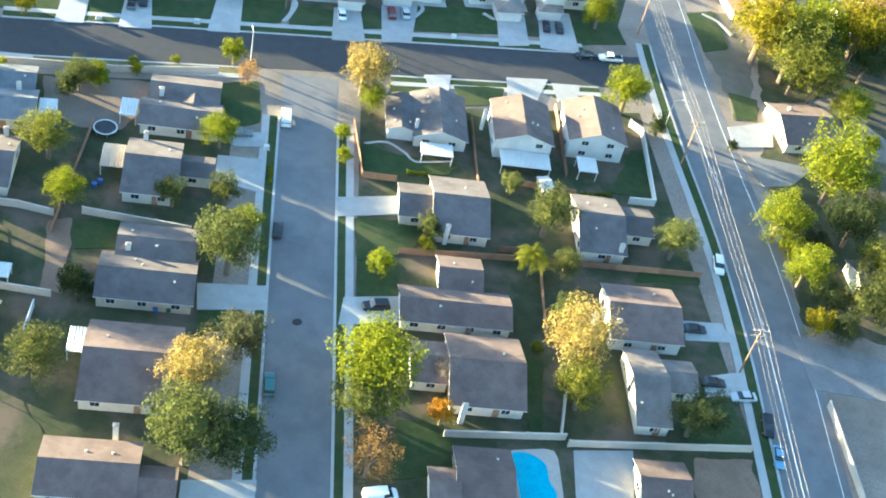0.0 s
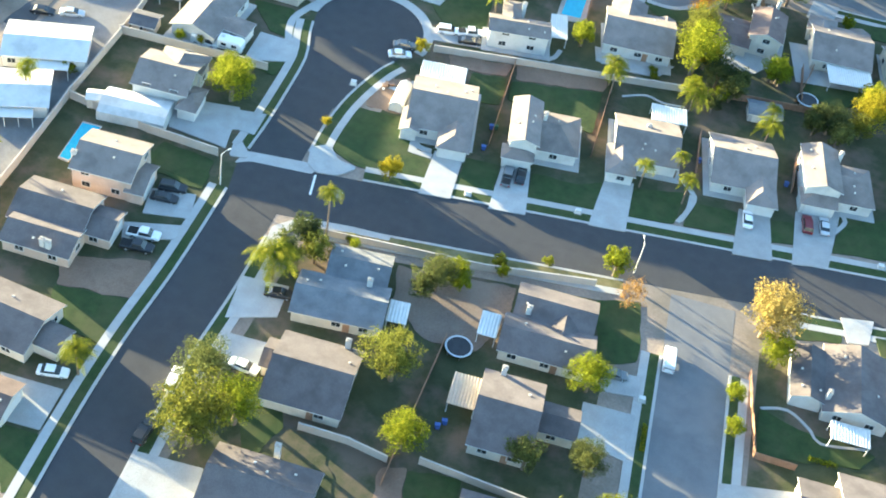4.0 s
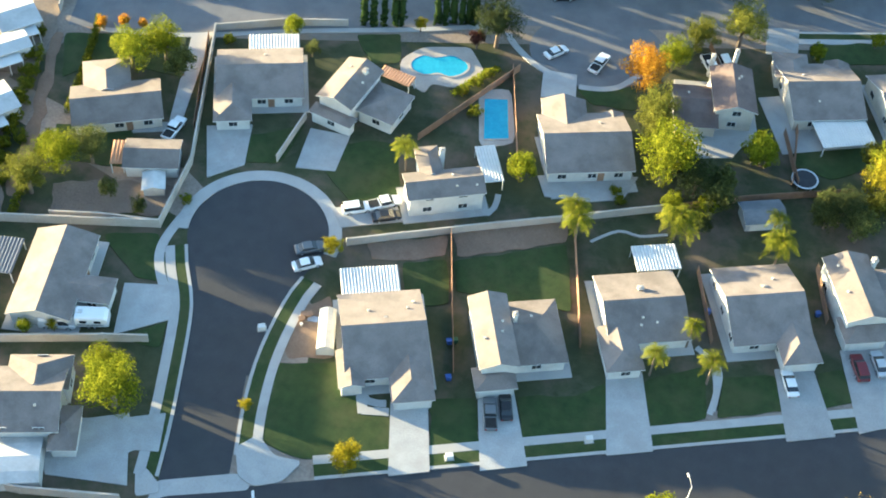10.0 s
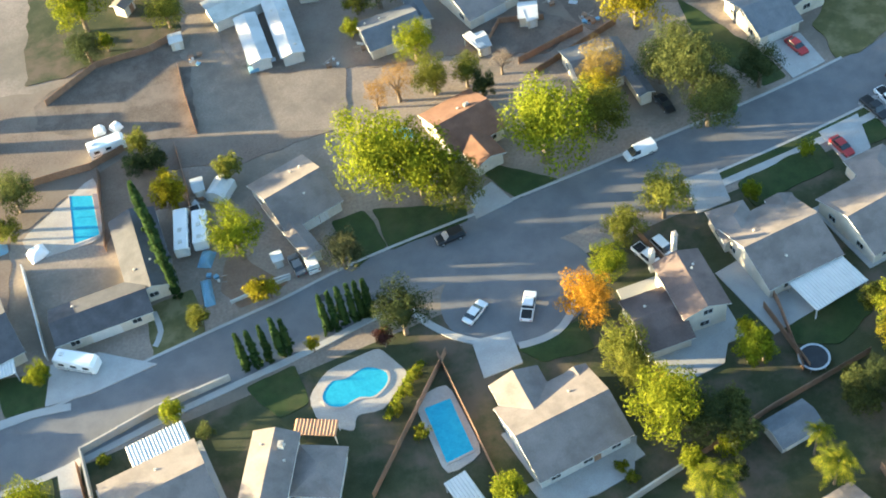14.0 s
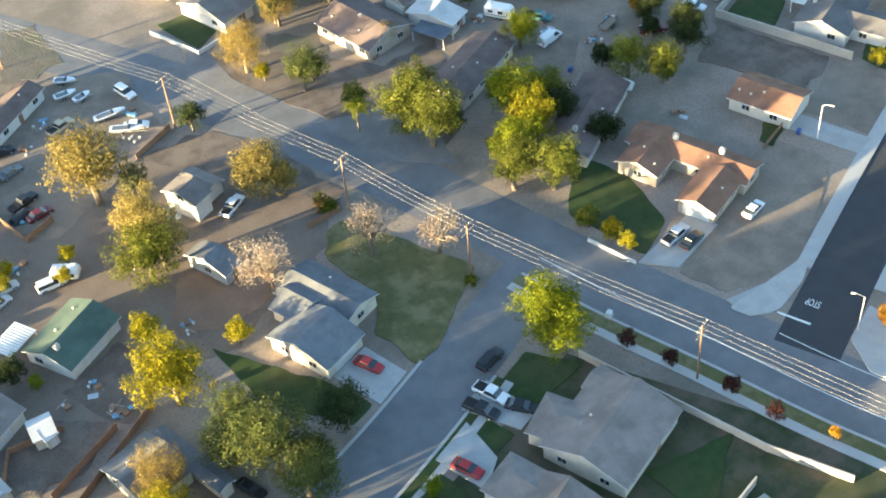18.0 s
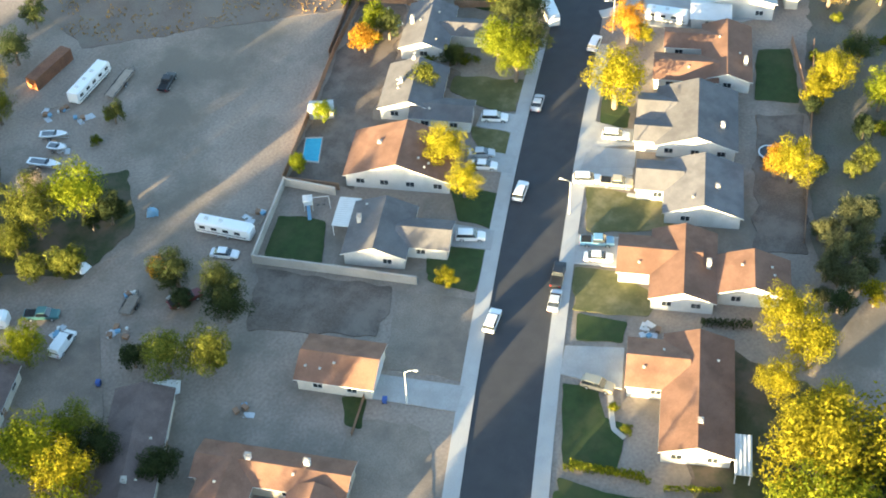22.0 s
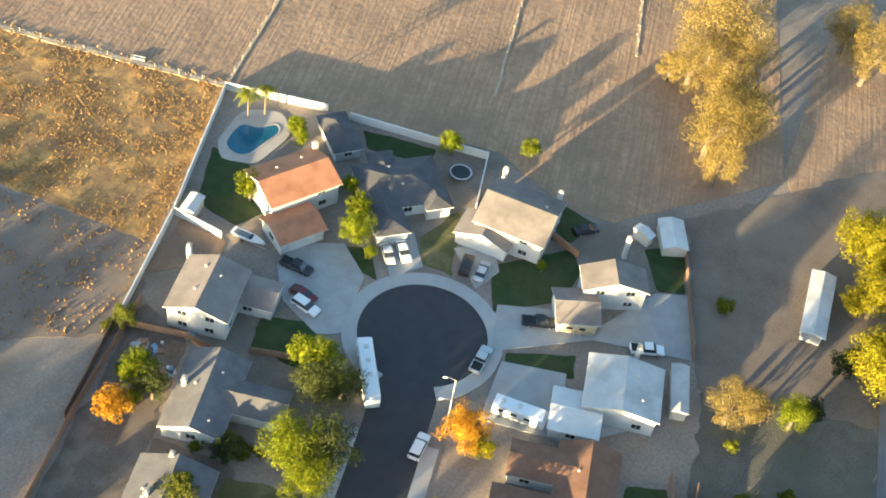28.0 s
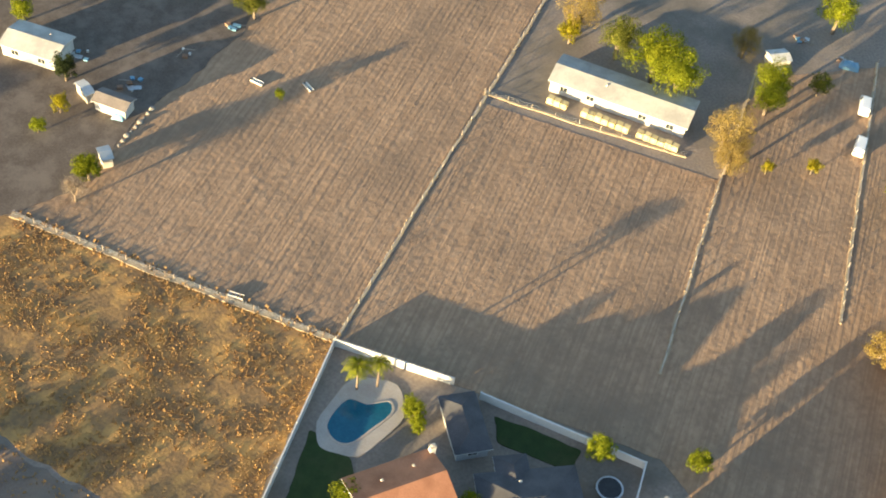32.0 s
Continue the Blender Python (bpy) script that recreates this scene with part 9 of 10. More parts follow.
def play_set(x, y, turn):
    ob = thing("play_set", x, y, turn, "white and blue garden play set with a slide", "play set")
    put("platform", shared("play_platform", ["trim"], lambda b: (box_into(b, -0.75, 0.75, -0.75, 0.75, 1.3, 1.4), box_into(b, -0.85, 0.85, -0.85, 0.0, 2.3, 2.42, 0, 0.1), box_into(b, -0.85, 0.85, 0.0, 0.85, 2.3, 2.42, 0, 0.1))), ob, Matrix.Identity(4))
    post = shared("play_post", ["trim"], lambda b: box_into(b, -0.06, 0.06, -0.06, 0.06, 0, 2.35))
    for i in (-0.7, 0.7):
        for j in (-0.7, 0.7):
            put("post", post, ob, Matrix.Translation((i, j, 0)))

    def slide(b):
        rows = []
        for k in range(7):
            s = k / 6
            z = 1.35 - 1.2 * (3 * s * s - 2 * s ** 3)
            rows.append([(0.75 + 2.3 * s, y_, z + h) for y_, h in ((-0.3, 0.16), (-0.3, -0.05), (0.3, -0.05), (0.3, 0.16), (0.25, 0.16), (0.25, 0.0), (-0.25, 0.0), (-0.25, 0.16))])
        loft_into(b, rows)
    put("slide", shared("play_slide", ["paint_blue"], slide), ob, Matrix.Identity(4), "pale blue slide")
    put("swing_beam", shared("swing_beam", ["trim"], lambda b: (tube_into(b, (0, 0.7, 2.3), (0, 3.6, 2.3), 0.06, 0.06), tube_into(b, (-0.7, 3.7, 0), (0, 3.5, 2.35), 0.05, 0.05), tube_into(b, (0.7, 3.7, 0), (0, 3.5, 2.35), 0.05, 0.05))), ob, Matrix.Identity(4))
    for v in (1.6, 2.6):
        put("swing", shared("swing_seat", ["tarp"], lambda b: (box_into(b, -0.12, 0.12, -0.25, 0.25, 0.5, 0.54), tube_into(b, (0, -0.22, 0.54), (0, -0.22, 2.3), 0.012, 0.012, 4), tube_into(b, (0, 0.22, 0.54), (0, 0.22, 2.3), 0.012, 0.012, 4))), ob, Matrix.Translation((0, v, 0)))


def hay_bale(x, y, turn, top):
    ob = thing("hay_bale", x, y, turn, "pale yellow straw bale stacked beside the shed", "hay bale", "hay bales by the shed")
    v = int(x * 7) % 3
    put("straw_block", shared("bale_%d" % v, ["bale"], lambda b: box_into(b, -0.62, 0.62, -0.65, 0.65, 0, 1.1 + 0.1 * v, 0, 0.05)), ob, Matrix.Translation((0, 0, top)))
    put("twine", shared("bale_twine", ["wood"], lambda b: [box_into(b, s - 0.02, s + 0.02, -0.66, 0.66, 0.02, 1.12) for s in (-0.3, 0.3)]), ob, Matrix.Translation((0, 0, top)))


def feed_trough(x, y, turn):
    ob = thing("feed_trough", x, y, turn, "low pale feed trough lying in the field", "trough")
    put("basin", shared("trough", ["trim"], lambda b: loft_into(b, [[(u, -0.35, 0.05), (u, -0.42, 0.5), (u, -0.36, 0.5), (u, -0.3, 0.14), (u, 0.3, 0.14), (u, 0.36, 0.5), (u, 0.42, 0.5), (u, 0.35, 0.05)] for u in (-1.3, 1.3)])), ob, Matrix.Identity(4))
    for s in (-1.31, 1.31):
        put("end_board", shared("trough_end", ["wood_grey"], lambda b: box_into(b, -0.02, 0.02, -0.42, 0.42, 0.0, 0.5)), ob, Matrix.Translation((s, 0, 0)))


def boulder(x, y, r, v):
    def fill(b):
        for q in bmesh.ops.create_icosphere(b, subdivisions=2, radius=1.0)["verts"]:
            q.co *= 1 + 0.35 * noise.noise(q.co * 1.4 + Vector((v * 3.1, 0, 0)))
            q.co.z = max(q.co.z * 0.7, -0.35) + 0.3
    m = shared("boulder_%d" % v, ["boulder"], fill)
    ob = tagged(new("boulder", m), "rough pale grey boulder lying beside the field", "boulder", "boulders along the field edge")
    ob.matrix_basis = pose(x, y, 0.0, 0, 0, x * 50) @ Matrix.Diagonal((r, r, r, 1))


def scrap_pile(x, y, turn, r, seed):
    """A heap of boards, crates and sheets, piece by piece."""
    ob = thing("scrap_pile", x, y, turn, "untidy pile of boards, crates and sheet metal", "scrap pile", "scrap piles in the yards")
    rnd = random.Random(seed)
    kinds = (("board", ["wood_grey"], lambda b: box_into(b, -1.1, 1.1, -0.12, 0.12, 0, 0.06)), ("crate", ["wood"], lambda b: (box_into(b, -0.45, 0.45, -0.35, 0.35, 0, 0.5), box_into(b, -0.5, 0.5, -0.4, 0.4, 0.5, 0.56))), ("metal_sheet", ["metal"], lambda b: box_into(b, -0.8, 0.8, -0.5, 0.5, 0, 0.03)), ("plastic_tub", ["paint_blue"], lambda b: box_into(b, -0.35, 0.35, -0.3, 0.3, 0, 0.45, 0, -0.06)), ("bucket", ["trim"], lambda b: tube_into(b, (0, 0, 0), (0, 0, 0.45), 0.2, 0.26, 10)))
    for i in range(int(4 + r * 3.4)):
        name, mats, fill = kinds[rnd.choice((0, 0, 1, 2, 2, 3, 4))]
        a, d = rnd.uniform(0, 6.28), r * rnd.random() ** 0.6
        put(name, shared("scrap_" + name, mats, fill), ob, pose(d * math.cos(a), d * math.sin(a), 0.02 + 0.01 * i, 0, 0, rnd.uniform(0, 360)))


def tarp_heap(x, y, turn, L, W, colour):
    ob = thing("tarpaulin", x, y, turn, PAINT_WORDS[colour] + " tarpaulin thrown over stored goods", "tarpaulin")
    bm = bmesh.new()
    n = 9
    grid = [[bm.verts.new(((i / n - 0.5) * L, (j / n - 0.5) * W, max(0.03, 1.25 * (1 - (2 * i / n - 1) ** 4) * (1 - (2 * j / n - 1) ** 4) + 0.22 * noise.noise(Vector((i * 0.5, j * 0.5, x)))))) for j in range(n + 1)] for i in range(n + 1)]
    for i in range(n):
        for j in range(n):
            bm.faces.new((grid[i][j], grid[i + 1][j], grid[i + 1][j + 1], grid[i][j + 1]))
    part("cover", bm, "paint_" + colour, ob)


def manhole_cover(x, y):
    ob = thing("manhole_cover", x, y, 0, "round dark iron manhole cover set in the asphalt", "manhole cover", "manhole covers")
    put("lid", shared("manhole_lid", ["paint_black"], lambda b: (slab_into(b, ring(0, 0, 0.34, n=20), 0.034, 0.0), slab_into(b, ring(0, 0, 0.2, n=16), 0.04, 0.0))), ob, Matrix.Identity(4))
    put("collar", shared("manhole_collar", ["asphalt_new"], lambda b: slab_into(b, ring(0, 0, 0.75, n=24), 0.03, 0.0)), ob, Matrix.Identity(4))


walkway([(-89.9, 309.3), (-87.7, 306.1), (-84.1, 302.7), (-80.8, 300.8)], 1.2)
walkway([(-75.0, 298.6), (-71.5, 298.9), (-68.0, 300.4), (-64.9, 304.3)], 1.2)
walkway([(-98.2, 230.8), (-96.8, 227.0), (-95.7, 223.8)], 1.5)
walkway([(-96.0, 224.2), (-94.2, 224.5), (-92.1, 224.9)], 1.3)
walkway([(-129.1, 235.7), (-132.8, 242.0), (-133.8, 246.9), (-132.1, 254.2), (-128.9, 260.8)], 1.5)
walkway([(-56.0, 268.4), (-60.3, 266.9), (-63.9, 267.1), (-68.0, 263.8)], 0.5)
walkway([(-46.4, 244.1), (-45.8, 239.9), (-46.5, 235.7)], 0.9)
walkway([(-85.4, 265.1), (-84.4, 267.0), (-84.3, 269.9)], 1.0)
walkway([(-20.5, 202.4), (-16.4, 204.5), (-11.9, 202.5), (-9.8, 200.8), (-2.8, 203.8)], 0.5)
walkway([(-49.4, 247.2), (-45.8, 244.1), (-45.7, 239.9), (-46.1, 236.4)], 0.9)
walkway([(-5.0, 259.5), (-2.1, 258.1)], 1.0)
walkway([(-20.9, 257.8), (-18.6, 254.9), (-19.7, 250.8)], 0.9)
walkway([(-97.8, 228.8), (-95.5, 226.0), (-92.8, 226.2)], 1.2)
walkway([(46.7, 284.5), (50.9, 282.7), (54.4, 278.4)], 0.9)
walkway([(86.7, 310.9), (81.2, 308.1), (80.4, 306.1)], 0.8)
walkway([(110.0, 319.2), (110.7, 315.6), (110.8, 313.3)], 0.9)
walkway([(127.8, 325.0), (128.5, 321.2)], 0.9)
walkway([(236.6, 293.2), (214.3, 288.1), (194.9, 282.8), (178.0, 277.2), (160.3, 271.8), (136.4, 264.3), (119.6, 259.3)], 4.0, "narrow worn asphalt lane", "asphalt_old", 0.14)
walkway([(-166.6, 300.0), (-159.7, 302.5), (-150.7, 304.4), (-143.1, 304.5)], 1.3)
walkway([(-129.9, 319.2), (-128.9, 315.1), (-129.9, 312.4)], 0.9)
hedge([(-59.8, 144.9), (-53.8, 145.0)], 1.6, 2.6, "dark")
hedge([(72.8, 311.3), (73.5, 307.1), (75.4, 301.2)], 1.2, 1.1, "lime")
hedge([(149.9, 372.4), (149.9, 363.9)], 1.2, 1.4, "shrub")
hedge([(-162.1, 292.7), (-160.1, 281.4), (-158.6, 269.0)], 1.4, 1.8, "shrub")
hedge([(-159.6, 264.1), (-159.8, 255.2), (-158.5, 245.8)], 1.4, 1.8, "shrub")
hedge([(-96.3, 290.4), (-94.4, 293.5), (-91.6, 297.5), (-89.4, 299.0)], 1.4, 1.0, "lime")
hedge([(-2.9, 265.3), (3.3, 267.2)], 1.0, 0.8, "shrub")
hedge([(-34.7, 183.1), (-36.0, 188.4)], 0.9, 1.0, "shrub")
hedge([(211.2, 401.6), (209.3, 398.7), (207.0, 396.4)], 1.6, 1.4, "lime")
hedge([(105.4, 303.8), (108.3, 296.7)], 1.4, 1.4, "dark")
hedge([(-10.9, 196.7), (-6.3, 197.8)], 0.9, 0.9, "lime")
hedge([(23.8, 203.9), (30.1, 206.2)], 0.9, 0.9, "shrub")
wheelie_bin(-64.1, 170.4, 20, "blue")
wheelie_bin(-63.5, 171.7, 20, "blue")
wheelie_bin(-86.1, 238.8, 20, "blue")
wheelie_bin(-84.9, 232.5, 20, "blue")
wheelie_bin(-85.3, 239.2, 20, "green")
wheelie_bin(71.0, 340.0, 20, "blue")
wheelie_bin(54.8, 380.2, 20, "blue")
wheelie_bin(-48.3, 254.1, 20, "blue")
wheelie_bin(-31.4, 257.9, 20, "blue")
wheelie_bin(-43.9, 145.1, 20, "blue")
wheelie_bin(-41.9, 145.9, 20, "green")
wheelie_bin(-30.2, 336.2, 20, "green")
utility_box(-114.0, 234.5, 20)
utility_box(-82.1, 219.6, 20)
utility_box(-63.2, 227.1, 20)
utility_box(-9.9, 246.6, 20)
utility_box(-101.7, 206.0, 20)
utility_box(17.7, 331.2, 20)
utility_box(-38.2, 192.9, 20)
utility_trailer(114.8, 422.6, 10, 8.4)
utility_trailer(69.7, 385.7, 13, 3.9)
utility_trailer(-53.5, 412.1, 17, 5.0)
utility_trailer(179.2, 328.5, -83, 4.6)
shipping_container(112.1, 437.2, 2, 10.8)
play_set(101.5, 372.2, -145)
scrap_pile(95.8, 379.0, 30, 2.2, 57)
scrap_pile(103.1, 428.5, 30, 2.6, 58)
scrap_pile(103.4, 422.1, 30, 2.0, 59)
scrap_pile(95.6, 421.0, 30, 2.0, 60)
scrap_pile(64.5, 384.0, 30, 1.8, 61)
scrap_pile(-23.3, 434.9, 30, 1.8, 62)
scrap_pile(-26.0, 435.3, 30, 2.0, 63)
scrap_pile(-32.4, 373.0, 30, 1.6, 64)
scrap_pile(-46.7, 403.7, 30, 2.0, 65)
scrap_pile(-47.9, 365.4, 30, 1.6, 66)
scrap_pile(60.2, 357.8, 30, 1.2, 67)
scrap_pile(101.0, 310.4, 30, 1.6, 68)
scrap_pile(230.2, 480.3, 30, 2.2, 69)
scrap_pile(229.3, 492.9, 30, 2.0, 70)
scrap_pile(243.2, 479.9, 30, 1.4, 71)
scrap_pile(254.5, 478.8, 30, 1.4, 72)
scrap_pile(251.8, 335.3, 30, 2.0, 73)
scrap_pile(-108.1, 237.7, 30, 1.2, 74)
scrap_pile(330.9, 387.3, 30, 2.0, 75)
scrap_pile(330.7, 397.2, 30, 1.6, 76)
tarp_heap(73.0, 398.5, -90, 2.9, 2.4, "white")
tarp_heap(58.8, 370.7, -57, 4.2, 2.6, "white")
# a small blue tank, stood for by a tarpaulin heap
tarp_heap(88.7, 395.6, -53, 2.0, 1.6, "blue")
tarp_heap(223.4, 476.1, -65, 2.3, 2.2, "blue")
tarp_heap(-40.2, 415.2, 14, 4.9, 2.4, "black")
tarp_heap(329.6, 386.3, -71, 3.9, 2.2, "blue")
manhole_cover(-20.8, 151.2)
manhole_cover(-21.0, 151.0)
manhole_cover(-90.5, 211.7)
manhole_cover(90.2, 328.7)
manhole_cover(-103.0, 315.2)
feed_trough(246.3, 465.2, -81)
feed_trough(251.7, 457.7, -106)
feed_trough(208.1, 433.6, -69)
boulder(218.5, 471.0, 0.3, 0)
boulder(219.7, 471.3, 0.4, 1)
boulder(221.0, 471.6, 0.6, 2)
boulder(222.2, 471.9, 0.3, 0)
boulder(223.5, 472.2, 0.4, 1)
boulder(224.8, 472.5, 0.6, 2)
boulder(226.0, 472.8, 0.3, 0)
boulder(227.3, 473.2, 0.4, 1)
boulder(228.6, 473.5, 0.6, 2)
hay_bale(279.8, 423.4, -80, 0.0)
hay_bale(280.1, 422.1, -78, 0.0)
hay_bale(280.4, 420.8, -76, 0.0)
hay_bale(281.3, 416.8, -77, 0.0)
hay_bale(281.6, 415.5, -75, 0.0)
hay_bale(281.9, 414.2, -80, 0.0)
hay_bale(282.2, 412.9, -78, 0.0)
hay_bale(282.5, 411.6, -76, 0.0)
hay_bale(282.8, 410.2, -74, 0.0)
hay_bale(283.1, 408.9, -79, 0.0)
hay_bale(283.8, 406.3, -75, 0.0)
hay_bale(284.0, 404.9, -80, 0.0)
hay_bale(284.3, 403.6, -78, 0.0)
hay_bale(284.6, 402.3, -76, 0.0)
hay_bale(284.9, 401.0, -74, 0.0)
hay_bale(285.2, 399.7, -79, 0.0)

# ---- yards behind the bend, the scrap yard and the east side ----
patch("dirt_yard", [(-98.6, 443.8), (-36.1, 418.4), (-21.2, 407.5), (-36.8, 376.0), (-50.6, 364.0), (-63.5, 361.3), (-70.8, 363.2), (-89.5, 364.8), (-110.5, 371.6)], 1)
patch("gravel", [(-120.8, 384.0), (-116.5, 384.2), (-113.8, 374.7), (-108.7, 368.5), (-93.0, 366.1), (-94.8, 350.5), (-120.3, 356.3), (-122.5, 370.1)], 2)
patch("dirt_dark", [(-150.4, 372.5), (-140.1, 381.1), (-128.5, 381.9), (-123.1, 384.0), (-121.6, 371.3), (-120.8, 356.7), (-134.5, 358.3), (-150.4, 366.1)], 3)
patch("rough", [(-153.2, 418.1), (-122.8, 407.5), (-122.5, 385.4), (-128.5, 381.9), (-140.1, 380.3), (-152.6, 378.4)], 4)
fence("wood", [(-123.6, 375.2), (-122.6, 366.5), (-121.0, 356.8)], 1.5)
fence("wood", [(-148.4, 371.9), (-139.1, 379.7), (-128.6, 381.1), (-122.6, 384.2)], 1.6)
house("sheet", "white", [(-110.6, 387.9, 13.6, 7.4, 19.0, 2.7, 'g')])
house("tan", "cream", [(-133.2, 394.2, 3.9, 3.6, 54.9, 2.6, 'g')])
tree("lime", -140.8, 390.6, 4.4)
tree("lime", -130.9, 399.6, 4.2)
tree("olive", -125.3, 395.2, 4.6)
tree("dark", -136.5, 401.6, 4.4)
tree("dark", -140.1, 381.7, 3.0)
tree("olive", -124.7, 386.8, 3.4)
tree("dark", -120.9, 396.2, 3.6)
tree("lime", -136.7, 383.7, 1.8)
tree("olive", -118.0, 396.1, 2.6)
vehicle("pickup", "blue", -109.8, 371.9, -85)
scrap_pile(-107.8, 372.0, 30, 1.8, 81)
scrap_pile(-95.3, 367.9, 30, 1.4, 82)
scrap_pile(-120.2, 376.1, 30, 1.4, 83)
scrap_pile(-137.9, 386.6, 30, 1.5, 84)
# white work truck with boxes, built from the motorhome shape
vehicle("rv", "white", -136.8, 357.0, 13, 6.5)
tarp_heap(-138.5, 362.4, 10, 2.2, 2.2, "white")
tarp_heap(-135.5, 362.5, 40, 2.2, 2.2, "white")
fence("wood", [(-153.5, 351.7), (-147.2, 352.7), (-140.0, 353.5), (-133.7, 356.6)], 1.7)
fence("wood", [(-138.7, 352.4), (-137.4, 333.8)], 1.6)
patch("soil", [(-138.7, 352.5), (-131.8, 355.4), (-125.5, 346.9), (-126.5, 340.6), (-134.5, 341.4), (-137.8, 335.2)], 5)
vehicle("trailer", "white", -161.6, 370.2, 13, 4.6)
garden_shed(-158.7, 363.7, 1.9, 2.9, 1.5, 2.2)
tarp_heap(-156.7, 338.6, 10, 5.0, 2.2, "blue")
tarp_heap(-149.1, 336.5, 30, 3.4, 3.0, "white")
vehicle("pickup", "white", -121.7, 336.6, -74)
tent(-117.5, 341.5, 4.2, 3.6, 60.0, 2.4)
garden_shed(-121.2, 343.0, 2.1, 2.6, 5.6, 2.2)
tarp_heap(-120.9, 327.7, 70, 3.4, 2.4, "blue")
tarp_heap(-121.1, 320.8, 95, 5.5, 1.8, "blue")
tree("gold", -125.3, 340.8, 2.4)
tree("dark", -127.9, 349.7, 2.2)
tree("gold", -126.7, 346.9, 1.1)
tree("olive", -153.4, 340.6, 2.0)
tree("shrub", -130.4, 351.4, 1.2)
fence("wood", [(-125.0, 354.7), (-123.3, 343.7), (-122.6, 334.8)], 1.5)
garden_shed(-109.3, 323.8, 1.6, 2.2, 12.3, 2.0)
fence("white", [(-110.9, 320.1), (-107.6, 320.6)], 0.9)
scrap_pile(-120.6, 332.0, 30, 1.2, 85)
scrap_pile(-119.8, 323.4, 30, 1.4, 86)
scrap_pile(-122.0, 341.4, 30, 1.0, 87)
walkway([(-77.4, 389.6), (-68.2, 391.8), (-59.8, 393.5), (-52.5, 396.2), (-46.5, 400.4), (-41.8, 405.8), (-37.3, 415.0)], 4.2, "narrow worn asphalt lane between the yards", "asphalt_old", 0.07)
patch("rough", [(-97.6, 412.2), (-86.0, 412.1), (-85.0, 399.8), (-92.3, 396.7), (-97.9, 399.3)], 6)
patch("dirt_dark", [(-69.8, 369.8), (-56.4, 371.0), (-50.2, 365.3), (-56.2, 359.4), (-63.9, 360.1), (-67.5, 364.5)], 7)
patch("dirt_dark", [(-52.6, 374.6), (-41.4, 378.1), (-40.3, 366.7), (-46.7, 360.8), (-50.2, 365.3)], 8)
vehicle("sedan", "silver", -57.4, 396.9, 11)
vehicle("sedan", "silver", -52.5, 398.1, 11)
vehicle("suv", "black", -62.6, 395.0, 15)
vehicle("sedan", "black", -69.6, 388.1, 29)
vehicle("trailer", "white", -63.3, 404.3, 15, 5.5)
vehicle("trailer", "white", -65.4, 413.6, 17, 6.0)
garden_shed(-58.2, 405.1, 2.4, 2.7, 18.4, 2.2)
garden_shed(-65.5, 405.3, 5.2, 4.0, 12.2, 2.6)
garden_shed(-70.4, 399.6, 1.8, 2.8, 6.5, 2.2)
tree("gold", -72.0, 408.7, 3.2)
tree("gold", -50.2, 400.6, 1.4)
tree("gold", -41.6, 395.4, 1.3)
tree("olive", -95.9, 402.9, 1.6)
tree("lime", -66.0, 386.7, 1.5)
tree("dark", -57.8, 381.3, 2.2)
tree("lime", -55.3, 377.8, 1.2)
tree("lime", -90.9, 373.2, 1.8)
tree("dark", -87.3, 420.2, 3.4)
garden_shed(-58.6, 368.8, 3.6, 4.4, -9.5, 2.4)
scrap_pile(-62.4, 373.0, 30, 1.6, 88)
scrap_pile(-48.8, 372.1, 30, 1.8, 89)
scrap_pile(-48.0, 366.1, 30, 1.6, 90)
scrap_pile(-60.1, 401.8, 30, 1.4, 91)
scrap_pile(-90.1, 370.6, 30, 1.2, 92)
scrap_pile(-77.1, 393.7, 30, 1.4, 93)
scrap_pile(-54.6, 371.7, 30, 1.2, 94)
scrap_pile(-31.1, 390.9, 30, 1.0, 95)
fence("wood", [(-94.6, 395.4), (-84.1, 396.9), (-74.9, 398.4), (-71.1, 398.7)], 1.5)
fence("wood", [(-62.7, 357.9), (-55.8, 360.6), (-49.8, 362.9)], 1.6)
fence("wood", [(-67.8, 363.3), (-64.0, 369.4), (-55.9, 367.9)], 1.4)
vehicle("trailer", "white", -88.0, 391.6, 9, 6.0)
patch("gravel", [(-41.0, 434.4), (-19.3, 448.4), (-7.1, 440.4), (-9.7, 419.1), (-19.4, 414.2), (-37.8, 405.7), (-45.2, 411.8)], 9)
vehicle("pickup", "black", -38.6, 417.9, 16)
vehicle("sedan", "maroon", -37.7, 413.2, 4)
vehicle("suv", "black", -35.7, 433.2, 0)
vehicle("sedan", "grey", -36.8, 427.0, 11)
vehicle("pickup", "tan", -24.2, 432.4, 15)
vehicle("sedan", "black", -49.6, 417.9, 24)
scrap_pile(-31.5, 431.2, 30, 1.6, 96)
scrap_pile(-15.5, 420.6, 30, 1.8, 97)
scrap_pile(-22.3, 417.7, 30, 1.5, 98)
scrap_pile(-41.0, 414.0, 30, 1.6, 99)
scrap_pile(-27.4, 435.1, 30, 1.4, 100)
scrap_pile(-55.5, 412.4, 30, 1.8, 101)
scrap_pile(-52.4, 409.9, 30, 1.6, 102)
scrap_pile(-11.4, 427.3, 30, 1.5, 103)
fence("wood", [(-45.4, 426.6), (-42.4, 408.5), (-36.6, 410.4)], 1.5)
tree("gold", -39.4, 399.1, 1.5)
tree("gold", -48.2, 403.1, 1.3)
tree("shrub", -0.5, 379.9, 1.6)
garden_shed(-56.0, 409.0, 2.5, 3.9, -5.7, 2.2)
